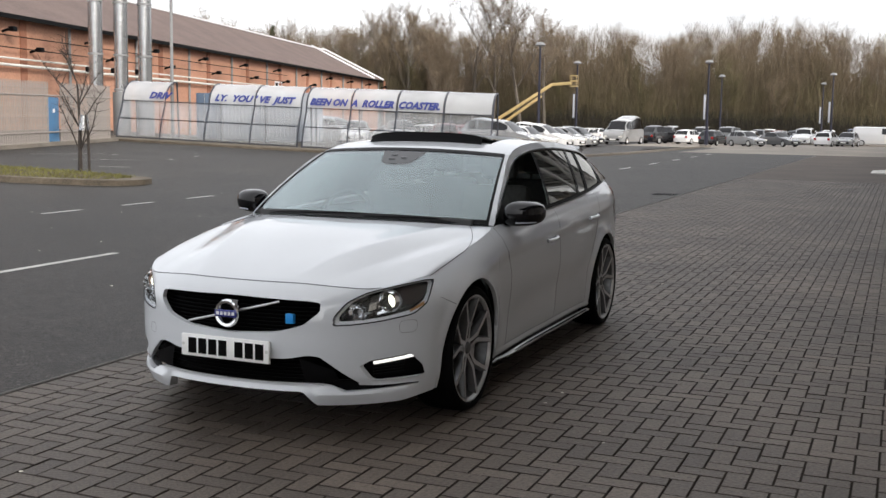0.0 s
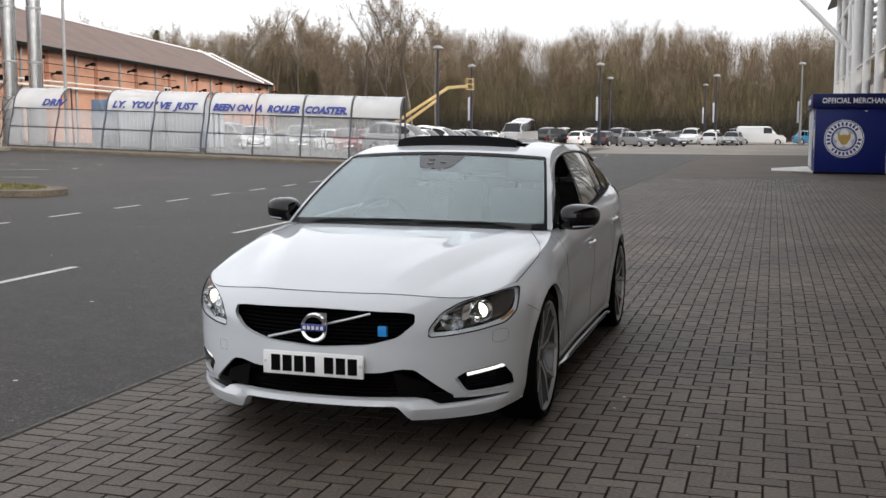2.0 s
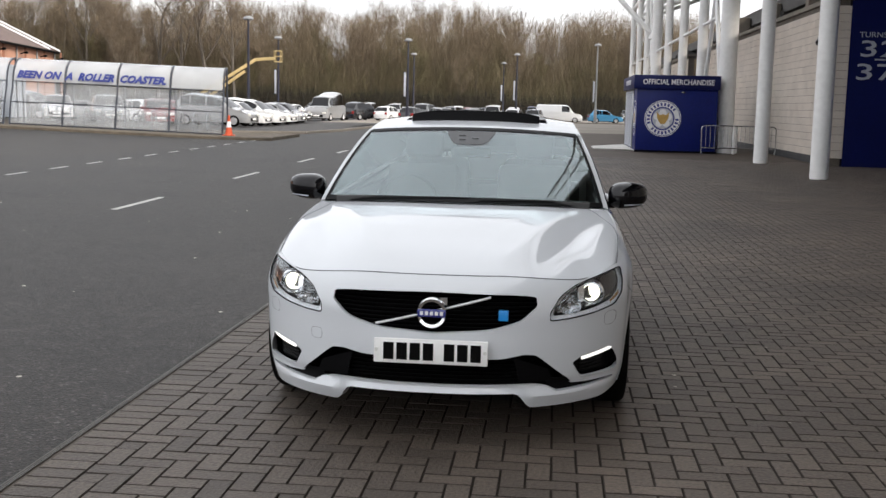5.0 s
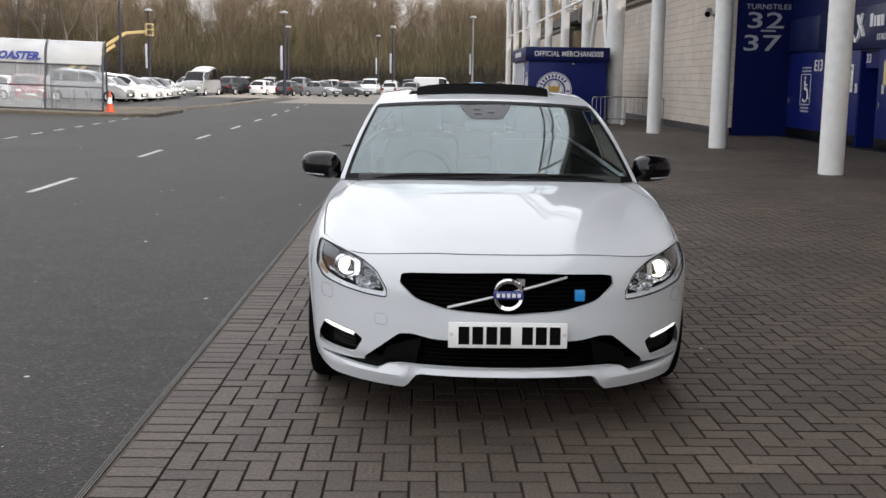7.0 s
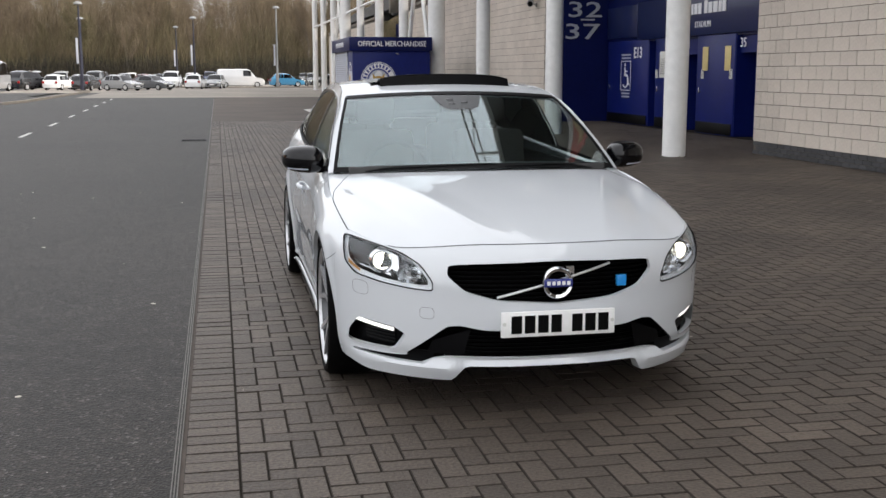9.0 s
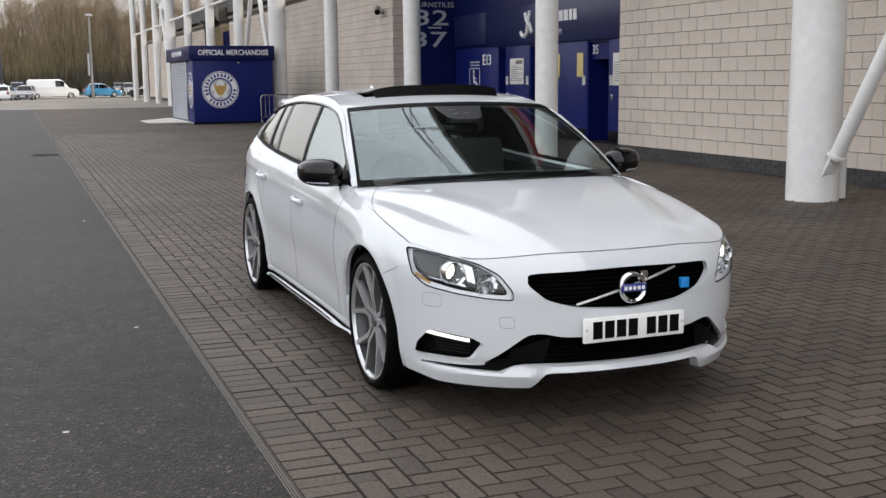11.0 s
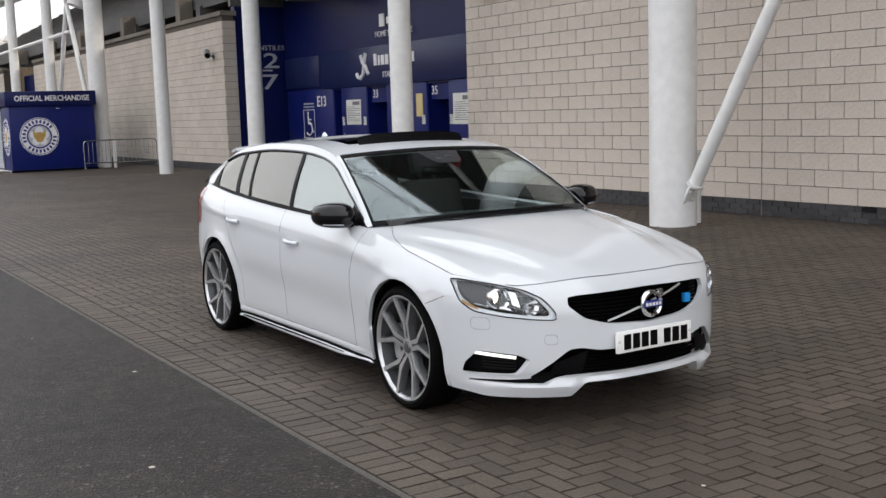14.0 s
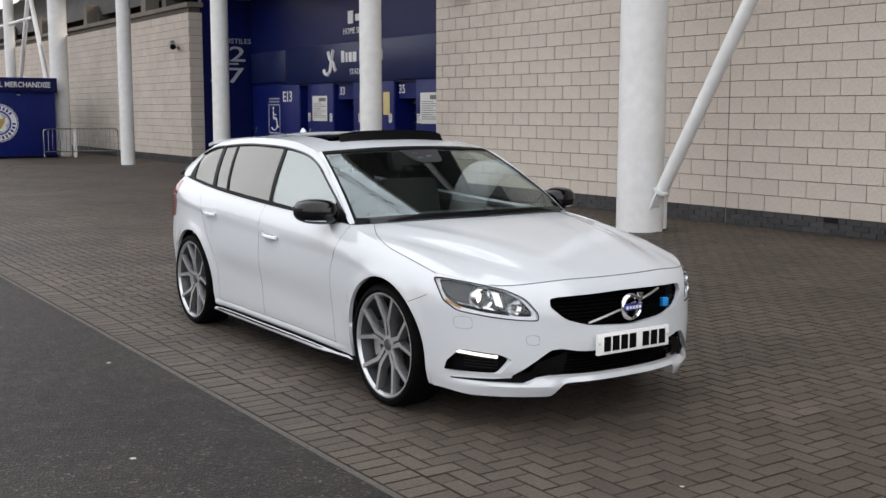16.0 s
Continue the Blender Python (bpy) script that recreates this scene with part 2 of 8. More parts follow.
M = {
    "asphalt": asphalt(),
    "paver": mat("paver", (0.0700, 0.0550, 0.0430), 0.62, spec=0.45, vary=0.46, scale=0.6, fine=60, bump=0.7, island=0.22, per_object=0.22),
    "paver_far": mat("paver_far", (0.076, 0.0605, 0.050), 0.75, spec=0.25, vary=0.2, scale=0.5, fine=9, bump=0.3),
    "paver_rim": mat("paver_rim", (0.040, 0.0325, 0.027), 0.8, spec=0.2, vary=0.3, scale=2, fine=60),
    "joint": mat("joint_sand", (0.026, 0.0215, 0.0175), 0.95, spec=0.1, vary=0.3, scale=2, fine=60),
    "metal_edge": mat("metal_edge", (0.16, 0.15, 0.135), 0.6, 0.2, vary=0.2, scale=4),
    "pale_road": mat("pale_road", (0.23, 0.205, 0.175), 0.9, vary=0.25, scale=0.2, fine=12, bump=0.3),
    "chip": mat("pale_chips", (0.45, 0.42, 0.36), 0.9, vary=0.2, island=0.5),
    "kerb_old": mat("mossy_kerb", (0.10, 0.083, 0.062), 0.95, vary=0.35, scale=2.5, fine=30, bump=0.4),
    "line": mat("road_paint", (0.50, 0.49, 0.46), 0.75, vary=0.25, scale=2.5, fine=30),
    "kerb": mat("kerb_concrete", (0.19, 0.168, 0.14), 0.9, vary=0.2, scale=1.5, fine=30, bump=0.3),
    "block": mat("stone_block", (0.56, 0.50, 0.435), 0.92, vary=0.10, scale=1.3, fine=24, bump=1.0, island=0.035, per_object=0.035),
    "mortar": mat("mortar", (0.10, 0.085, 0.07), 0.95, vary=0.2, scale=2),
    "plinth": mat("plinth_brick", (0.045, 0.045, 0.048), 0.8, vary=0.2, scale=4, fine=30, island=0.2, bump=0.3),
    "white_steel": mat("white_painted_steel", (0.76, 0.76, 0.75), 0.42, vary=0.06, scale=1.2, fine=8, bump=0.03),
    "blue_panel": mat("blue_panel", (0.003, 0.007, 0.066), 0.4, spec=0.22, vary=0.12, scale=0.8, fine=14),
    "blue_door": mat("blue_door", (0.004, 0.011, 0.115), 0.4, spec=0.25, vary=0.12, scale=1.2, fine=14),
    "navy_band": mat("navy_band", (0.009, 0.016, 0.07), 0.3, spec=0.25, vary=0.12, scale=1.0, fine=14),
    # near-black: the shade inside openings is put into the colour
    "dark": mat("dark_recess", (0.005, 0.005, 0.008), 0.7, spec=0.2, vary=0.2),
    "sign_white": mat("sign_white", (0.74, 0.74, 0.76), 0.5, vary=0.05),
    "sign_grey": mat("sign_grey", (0.42, 0.44, 0.50), 0.5, vary=0.05),
    "paper": mat("paper", (0.66, 0.66, 0.62), 0.6, vary=0.06),
    "ink": mat("ink", (0.16, 0.16, 0.17), 0.7, vary=0.1),
    "yellow_paper": mat("yellow_paper", (0.62, 0.50, 0.22), 0.6, vary=0.06),
    "crest_gold": mat("crest_gold", (0.46, 0.29, 0.075), 0.5, vary=0.15, scale=6),
    "galv": mat("galvanised_steel", (0.45, 0.46, 0.47), 0.24, 0.85, vary=0.15, scale=3, fine=25),
    "concrete": mat("stand_concrete", (0.12, 0.118, 0.115), 0.85, vary=0.2, scale=0.7, fine=12, bump=0.3),
    "cladding": mat("grey_cladding", (0.10, 0.10, 0.10), 0.5, vary=0.1, scale=1),
    "red_brick": mat("red_brick", (0.46, 0.245, 0.165), 0.9, vary=0.2, scale=0.25, fine=7, bump=0.3),
    "brick_trim": mat("brick_trim", (0.30, 0.13, 0.08), 0.9, vary=0.2, scale=1),
    "roof": mat("brown_roof", (0.115, 0.080, 0.070), 0.85, vary=0.2, scale=0.4, fine=5, bump=0.4),
    "fence": mat("palisade_steel", (0.30, 0.27, 0.25), 0.6, 0.1, vary=0.2, scale=3),
    "blue_paint": mat("light_blue_paint", (0.06, 0.17, 0.32), 0.5, vary=0.15),
    "frame_grey": mat("shelter_frame", (0.045, 0.05, 0.065), 0.5, 0.3, vary=0.15),
    "letter_blue": mat("letter_blue", (0.012, 0.024, 0.17), 0.5, vary=0.1),
    "grass": mat("grass", (0.13, 0.125, 0.04), 0.95, vary=0.4, scale=3, fine=30, island=0.4),
    "soil": mat("soil", (0.055, 0.04, 0.025), 0.95, vary=0.3, scale=3),
    "bark": mat("bark", (0.10, 0.085, 0.07), 0.95, vary=0.3, scale=4, island=0.25),
    "dark_bark": mat("dark_bark", (0.040, 0.033, 0.029), 0.95, vary=0.3, scale=6, island=0.2),
    "birch": mat("pale_bark", (0.26, 0.225, 0.19), 0.9, vary=0.3, scale=4),
    "twig": mat("twigs", (0.170, 0.130, 0.088), 0.95, vary=0.3, scale=0.5, island=0.35, per_object=0.25),
    "twig_green": mat("green_twigs", (0.100, 0.086, 0.044), 0.95, vary=0.35, scale=0.3, island=0.45, per_object=0.25),
    "thicket": mat("thicket_stems", (0.125, 0.098, 0.060), 0.95, vary=0.35, scale=0.3, island=0.4),
    # near-black; also colours the backdrop that stands in for shade in the wood
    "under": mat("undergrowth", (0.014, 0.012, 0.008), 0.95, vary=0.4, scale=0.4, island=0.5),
    "evergreen": mat("evergreen", (0.03, 0.045, 0.016), 0.95, vary=0.4, scale=1, island=0.4),
    "container": mat("container_paint", (0.34, 0.37, 0.41), 0.6, vary=0.12, scale=1.0, fine=12),
    "container_door": mat("container_door", (0.09, 0.13, 0.19), 0.6, vary=0.15, scale=1.0, fine=12),
    "orange": mat("orange_plastic", (0.55, 0.075, 0.02), 0.5, vary=0.1),
    "boom_yellow": mat("boom_yellow", (0.48, 0.36, 0.16), 0.45, vary=0.15),
    "red_board": mat("red_board", (0.36, 0.02, 0.015), 0.4, vary=0.1),
    "pole": mat("lamp_post_paint", (0.022, 0.023, 0.04), 0.5, 0.2, vary=0.1),
    "pole_grey": mat("lamp_post_grey", (0.26, 0.265, 0.27), 0.5, 0.4, vary=0.1),
    # the white estate car
    "paint": mat("white_car_paint", (0.605, 0.627, 0.650), 0.5, vary=0.015, scale=1, fine=300, coat=1.0, spec=0.0, coat_ior=1.75),
    "gloss_black": mat("gloss_black", (0.003, 0.003, 0.004), 0.08, vary=0.1, spec=0.4),
    "satin_black": mat("satin_black", (0.0025, 0.0025, 0.003), 0.5, spec=0.09, vary=0.15, scale=8),
    "grille_black": mat("grille_black", (0.001, 0.001, 0.0012), 0.6, spec=0.04, vary=0.15, scale=8),
    "rubber": mat("tyre_rubber", (0.0025, 0.0025, 0.0025), 0.7, spec=0.06, vary=0.2, scale=8, fine=80, bump=0.2),
    "gap": mat("panel_gap", (0.10, 0.102, 0.106), 0.8, vary=0.05),
    "alloy": mat("alloy", (0.60, 0.605, 0.615), 0.30, 0.75, vary=0.08, scale=5),
    "alloy_grey": mat("alloy_grey", (0.14, 0.142, 0.146), 0.35, 0.7, vary=0.1, scale=5),
    "chrome": mat("chrome", (0.78, 0.79, 0.80), 0.08, 1.0, vary=0.03),
    "disc": mat("brake_disc", (0.07, 0.07, 0.07), 0.35, 0.9, vary=0.15, scale=10),
    "badge_blue": mat("badge_blue", (0.035, 0.045, 0.22), 0.25, vary=0.05, coat=0.5),
    "square_blue": mat("square_blue", (0.015, 0.24, 0.62), 0.3, vary=0.05),
    "plate": mat("plate_white", (0.88, 0.88, 0.86), 0.4, vary=0.03),
    "plate_ink": mat("plate_ink", (0.004, 0.004, 0.004), 0.8, spec=0.05, vary=0.05),
    "amber": mat("amber_lens", (0.55, 0.30, 0.12), 0.2, vary=0.05),
    "red_lens": mat("red_lens", (0.28, 0.008, 0.008), 0.15, vary=0.05, coat=0.5),
    "lamp_dark": mat("lamp_housing", (0.030, 0.028, 0.026), 0.25, 0.0, vary=0.1),
    "lamp_bezel": mat("lamp_bezel", (0.022, 0.017, 0.016), 0.3, vary=0.1, scale=3, spec=0.3),
    "lamp_on": mat("lit_lamp", (1.0, 0.97, 0.78), 0.15, vary=0.0, emit=3.2),
    "drl": mat("lit_daylight_strip", (1.0, 0.97, 0.92), 0.3, vary=0.0, emit=0.9),
    "seat": mat("seat_fabric", (0.065, 0.064, 0.062), 0.9, spec=0.1, vary=0.15, scale=10),
    "cabin": mat("cabin_plastic", (0.06, 0.06, 0.06), 0.6, spec=0.25, vary=0.15, scale=8),
    "headliner": mat("headliner", (0.16, 0.155, 0.15), 0.9, vary=0.1),
    "glass": glass("clear_glass", (0.82, 0.91, 0.87), 0.02, 3.4, 0.03, (0.92, 0.96, 0.94)),
    "screen": glass("windscreen_glass", (0.86, 0.93, 0.92), 0.012, 2.0, 0.0, (0.90, 0.97, 1.0), clear=True),
    "tint": glass("tinted_glass", (0.22, 0.23, 0.21), 0.02, 2.35, 0.02, (0.94, 0.92, 0.87)),
    # plain white, no metal: the bright reflection of chrome is in the colour
    "lamp_trim": mat("lamp_trim", (0.86, 0.87, 0.88), 0.3, 0.0, vary=0.05),
    "frit": mat("sensor_frit", (0.035, 0.037, 0.04), 0.3, vary=0.2, spec=0.5),
    "lens": glass("lamp_lens", (0.97, 0.975, 0.98), 0.02, 1.4, clear=True),
    "poly": None,
}


def polycarbonate(low, high):
    """Dulled clear sheet: half see-through, half milky."""
    m, n, l, p = shader("dull_polycarbonate")
    p.inputs["Base Color"].default_value = (0.55, 0.56, 0.57, 1)
    p.inputs["Roughness"].default_value = 0.25
    tr, mix, co, tex, rng = n.new("ShaderNodeBsdfTransparent"), n.new("ShaderNodeMixShader"), n.new("ShaderNodeTexCoord"), n.new("ShaderNodeTexNoise"), n.new("ShaderNodeMapRange")
    tr.inputs[0].default_value = (0.86, 0.88, 0.90, 1)
    tex.inputs["Scale"].default_value = 0.9
    rng.inputs[3].default_value, rng.inputs[4].default_value = low, high
    l.new(co.outputs["Object"], tex.inputs["Vector"])
    l.new(tex.outputs[0], rng.inputs[0])
    l.new(rng.outputs[0], mix.inputs[0])
    l.new(tr.outputs[0], mix.inputs[1])
    l.new(p.outputs[0], mix.inputs[2])
    l.new(mix.outputs[0], n["Material Output"].inputs[0])
    return m


M["poly"] = polycarbonate(0.10, 0.36)
M["poly_dull"] = polycarbonate(0.40, 0.68)
M["poly_clear"] = polycarbonate(0.06, 0.22)
CAR_COLOURS = {}


def car_paint(name, color):
    if name not in CAR_COLOURS:
        CAR_COLOURS[name] = mat("car_paint_" + name, color, 0.25, vary=0.03, coat=0.8)
    return CAR_COLOURS[name]


# ---- mesh helpers ----
def finish(bm, material, smooth=35):
    """Turn a bmesh into mesh data with one material; faces flatter than the angle shade smooth."""
    me = bpy.data.meshes.new("mesh")
    bmesh.ops.recalc_face_normals(bm, faces=bm.faces)
    bm.to_mesh(me)
    bm.free()
    for poly in me.polygons:
        poly.use_smooth = bool(smooth)
    if smooth:
        me.set_sharp_from_angle(angle=radians(smooth))
    if material:
        me.materials.append(material)
    return me


def part(name, bm, material, parent=None, label="", smooth=35, at=None):
    """One mesh object, under a thing or a part when a parent is given."""
    me = bm if isinstance(bm, bpy.types.Mesh) else finish(bm, material, smooth)
    ob = new(name, me)
    ob.parent = parent
    if at is not None:
        ob.matrix_basis = at
    return tagged(ob, label)


def thing(name, m, label, category, group="", kind=""):
    ob = new(name)
    ob.matrix_basis = m
    ob.empty_display_size = 0.1
    return tagged(ob, label, category, group, kind)


def box(bm, x0, x1, y0, y1, z0, z1, bevel=0.0, m=None):
    g = bmesh.ops.create_cube(bm, size=1)
    bmesh.ops.scale(bm, vec=(x1 - x0, y1 - y0, z1 - z0), verts=g["verts"])
    bmesh.ops.translate(bm, vec=((x0 + x1) / 2, (y0 + y1) / 2, (z0 + z1) / 2), verts=g["verts"])
    vs = g["verts"]
    if bevel:
        es = list({ed for v in vs for ed in v.link_edges})
        r = bmesh.ops.bevel(bm, geom=es, offset=bevel, segments=2, affect="EDGES", profile=0.5)
        vs = list({v for f in r["faces"] for v in f.verts} | {v for v in vs if v.is_valid})
    if m is not None:
        bmesh.ops.transform(bm, matrix=m, verts=vs)
    return bm


def tube(bm, p0, p1, r0, r1=None, n=12, cap=True):
    p0, p1 = Vector(p0), Vector(p1)
    d = p1 - p0
    m = Matrix.Translation((p0 + p1) / 2) @ d.to_track_quat("Z", "Y").to_matrix().to_4x4()
    bmesh.ops.create_cone(bm, cap_ends=cap, segments=n, radius1=r0, radius2=r0 if r1 is None else r1, depth=d.length, matrix=m)
    return bm


def pipe(bm, pts, r, n=8):
    """A tube along a line of points, with mitred rings."""
    rings = []
    pts = [Vector(p) for p in pts]
    for i, p in enumerate(pts):
        d = (pts[min(i + 1, len(pts) - 1)] - pts[max(i - 1, 0)]).normalized()
        q = d.to_track_quat("Z", "Y")
        rings.append([bm.verts.new(p + q @ Vector((r * math.cos(2 * math.pi * k / n), r * math.sin(2 * math.pi * k / n), 0))) for k in range(n)])
    for a, b in zip(rings, rings[1:]):
        for k in range(n):
            bm.faces.new((a[k], a[(k + 1) % n], b[(k + 1) % n], b[k]))
    bm.faces.new(rings[0][::-1])
    bm.faces.new(rings[-1])
    return bm


def lathe(bm, profile, n=48, m=None, closed=False):
    """Turn (radius, height) points about the local z axis."""
    rings = []
    for r, h in profile:
        rings.append([bm.verts.new((r * math.cos(2 * math.pi * k / n), r * math.sin(2 * math.pi * k / n), h)) for k in range(n)])
    pairs = list(zip(rings, rings[1:])) + ([(rings[-1], rings[0])] if closed else [])
    for a, b in pairs:
        for k in range(n):
            bm.faces.new((a[k], a[(k + 1) % n], b[(k + 1) % n], b[k]))
    if m is not None:
        bmesh.ops.transform(bm, matrix=m, verts=[v for ring in rings for v in ring])
    return bm


def grid(bm, f, us, vs):
    """A sheet of quads through f(u, v)."""
    rows = [[bm.verts.new(f(u, v)) for v in vs] for u in us]
    for a, b in zip(rows, rows[1:]):
        for j in range(len(vs) - 1):
            bm.faces.new((a[j], a[j + 1], b[j + 1], b[j]))
    return bm


def prism(bm, outline, y0, y1):
    """A block with an (x, z) outline, from y0 to y1."""
    a = [bm.verts.new((x, y0, z)) for x, z in outline]
    b = [bm.verts.new((x, y1, z)) for x, z in outline]
    k = len(outline)
    for i in range(k):
        bm.faces.new((a[i], a[(i + 1) % k], b[(i + 1) % k], b[i]))
    bm.faces.new(a[::-1])
    bm.faces.new(b)
    return bm


def words(name, text, size, m, material, parent=None, label="", depth=0.006, align="LEFT", stretch=1.0, shear=0.0, bold=0.0):
    """Raised letters in the built-in font, as a mesh."""
    cu = bpy.data.curves.new("letters", "FONT")
    cu.body, cu.size, cu.extrude, cu.align_x, cu.shear, cu.offset = text, size, depth, align, shear, bold
    cu.resolution_u = 2
    tmp = bpy.data.objects.new("letters", cu)
    scene.collection.objects.link(tmp)
    bpy.context.view_layer.update()
    me = bpy.data.meshes.new_from_object(tmp.evaluated_get(bpy.context.evaluated_depsgraph_get()))
    bpy.data.objects.remove(tmp)
    me.transform(Matrix.Diagonal((stretch, 1, 1, 1)))
    me.materials.clear()
    me.materials.append(material)
    return part(name, me, None, parent, label, at=m)


def curve_through(table):
    """A smooth function through (t, value...) rows: cubic pieces with limited slopes."""
    rows = np.array(table, float)
    t, v = rows[:, 0], rows[:, 1:]
    d = np.diff(v, axis=0) / np.diff(t)[:, None]
    s = np.vstack([d[:1], (d[:-1] + d[1:]) / 2, d[-1:]])
    s[1:-1][d[:-1] * d[1:] <= 0] = 0

    def f(x):
        i = int(np.clip(np.searchsorted(t, x) - 1, 0, len(t) - 2))
        h = t[i + 1] - t[i]
        u = min(max((x - t[i]) / h, 0), 1)
        r = (2 * u**3 - 3 * u**2 + 1) * v[i] + (u**3 - 2 * u**2 + u) * h * s[i] + (3 * u**2 - 2 * u**3) * v[i + 1] + (u**3 - u**2) * h * s[i + 1]
        return float(r[0]) if len(r) == 1 else tuple(float(c) for c in r)

    return f


def step(x, a, b):
    u = min(max((x - a) / (b - a), 0), 1)
    return u * u * (3 - 2 * u)


def lin(a, b, n):
    return [a + (b - a) * i / (n - 1) for i in range(n)]


FACE_S = Matrix(((1, 0, 0, 0), (0, 0, -1, 0), (0, 1, 0, 0), (0, 0, 0, 1)))  # text that faces -y
FACE_W = Matrix(((0, 0, -1, 0), (-1, 0, 0, 0), (0, 1, 0, 0), (0, 0, 0, 1)))  # text that faces -x


# ---- ground ----
EDGE = -4.635
WALL_X, GATE_X = 5.1, 7.1
WALL_R_END, WALL_L_START = 18.66, 31.75


def land(x, y):
    """The ground's height: flat, with a gentle rise towards the brick works."""
    return 0.028 * max(0.0, -x - 15.5) * (1 - step(y, 50, 66)) if x < -15.5 and x > -60 else (1.246 * (1 - step(y, 50, 66)) if x <= -60 else 0.0)


bm = bmesh.new()
xs = [-900, -300, -150, -90, -75] + list(range(-60, -14, 3)) + [-15.5, -12, -8, EDGE]
ys = [-300, -100, -40, -15] + list(range(0, 80, 4)) + [90, 110, 140, 200, 400, 1200]
grid(bm, lambda x, y: (x, y, land(x, y)), xs, ys)
grid(bm, lambda x, y: (x, y, 0.0), [EDGE, 0, 40, 900], [82, 110, 140, 200, 400, 1200])
tagged(part("ground", bm, M["asphalt"], label="worn dark asphalt of the roadway and car park", smooth=60), category="ground", kind="structure")
bm = bmesh.new()
grid(bm, lambda x, y: (x, y, -0.006), [EDGE, 60], [-300, 82])
grid(bm, lambda x, y: (x, y, -0.014), [60, 900], [-300, 82])
tagged(part("ground_bed", bm, M["joint"], label="dark sand bed under the block paving", smooth=0), category="ground", kind="structure")
bm = bmesh.new()
grid(bm, lambda x, y: (x, y, -0.001), [EDGE + 0.03, 60], [34.0, 82])
grid(bm, lambda x, y: (x, y, -0.001), [EDGE + 0.03, 60], [-60, -7.1])
tagged(part("pavement_far", bm, M["paver_far"], label="grey-brown block paving under the stand", smooth=0), category="paving", kind="structure")

bm = bmesh.new()
grid(bm, lambda x, y: (x, y, 0.004), lin(-20.5, -12.4, 3), lin(81, 126, 6))
grid(bm, lambda x, y: (x, y, 0.004), lin(-12.4, 45, 6), lin(65, 126, 6))
tagged(part("road_strip", bm, M["pale_road"], label="paler worn road surface before the car park", smooth=0), category="road", kind="structure")

# narrow slot drain between the roadway and the paving
bm = bmesh.new()
for x in (-0.021, -0.010, 0.001):
    box(bm, EDGE + x, EDGE + x + 0.004, -10, 62, -0.02, 0.003)
drain = part("slot_drain_trim", bm, M["metal_edge"], label="thin parallel metal edges of a slot drain", smooth=0)
tagged(drain, category="drain", kind="structure")
bm = bmesh.new()
box(bm, EDGE - 0.05, EDGE + 0.032, -10, 62, -0.02, -0.005)
part("slot_floor", bm, M["paver_far"], drain, "grit-filled slots", smooth=0)

# painted lane marks
def paint_mark(x, y, length, width, turn=0.0, name="lane_mark"):
    b = bmesh.new()
    grid(b, lambda u, v: (u, v, 0), lin(-width / 2, width / 2, 2), lin(0, length, 3))
    o = part(name, b, M["line"], smooth=0, at=pose(x, y, land(x, y) + 0.004, 0, 0, turn))
    return tagged(o, "worn white painted lane mark on asphalt", "road marking", "lane marks", "structure")


for x, y in ((-8.20, 8.1), (-8.42, 14.0), (-8.66, 20.3), (-8.86, 26.4), (-8.98, 31.8), (-9.2, 37.6), (-9.4, 43.3), (-9.6, 49.0), (-9.8, 54.7), (-10.0, 60.4)):
    paint_mark(x, y, 2.0, 0.10, 2.0)
for k in range(14):
    paint_mark(-12.53 - 0.095 * k, 13.5 + 2.0 * k, 0.92, 0.09, 2.6)
for k in range(5):
    paint_mark(-24 - 2.6 * k, 33.5 + 0.5 * k, 5.0, 0.10, 62)
for x, y, length, turn in ((-22.8, 31.7, 3.4, 18), (-20.8, 24.5, 0.9, -70), (-22.0, 29.2, 3.4, 18), (-26.3, 27.6, 2.4, -40), (-23.6, 26.6, 2.2, -62), (-24.9, 30.0, 3.0, 18)):
    paint_mark(x, y, length, 0.08, turn)
bm = bmesh.new()
box(bm, -0.3, 0.3, -0.3, 0.3, -0.03, 0.004, 0.004)
for i in range(6):
    box(bm, -0.25, 0.25, -0.24 + 0.085 * i, -0.2 + 0.085 * i, 0.003, 0.012)
o = part("manhole_cover", bm, M["satin_black"], smooth=0, at=pose(-4.98, 24.6, 0))
tagged(o, "dark square iron drain cover set in the asphalt", "drain cover")

# ---- the stadium side ----
def wall_core(name, y0, y1, z1, x0=WALL_X + 0.012):
    b = bmesh.new()
    box(b, x0, x0 + 0.35, y0 + 0.012, y1 - 0.012, -0.1, z1)
    return tagged(part(name, b, M["mortar"], label="pale stone block wall with recessed joints", smooth=0), category="wall", kind="structure")


wall_right = wall_core("wall_east", -14, WALL_R_END, 8.5)
wall_left = wall_core("wall_east_far", WALL_L_START, 58, 4.62)
wall_third = wall_core("wall_east_end", 66, 95, 4.62)
bm = bmesh.new()
box(bm, GATE_X, GATE_X + 0.2, WALL_R_END - 0.3, WALL_L_START + 0.4, 2.30, 9)
box(bm, WALL_X + 0.42, GATE_X + 0.1, WALL_L_START + 0.02, WALL_L_START + 0.3, 0.0, 9)
box(bm, WALL_X + 0.36, GATE_X + 0.1, WALL_R_END - 0.32, WALL_R_END - 0.02, 0.0, 9)
tagged(part("wall_gate", bm, M["blue_panel"], label="dark royal blue painted gate wall of a stadium", smooth=0), category="wall", kind="structure")
# added black wall, its colour gives the shade in the gate openings
bm = bmesh.new()
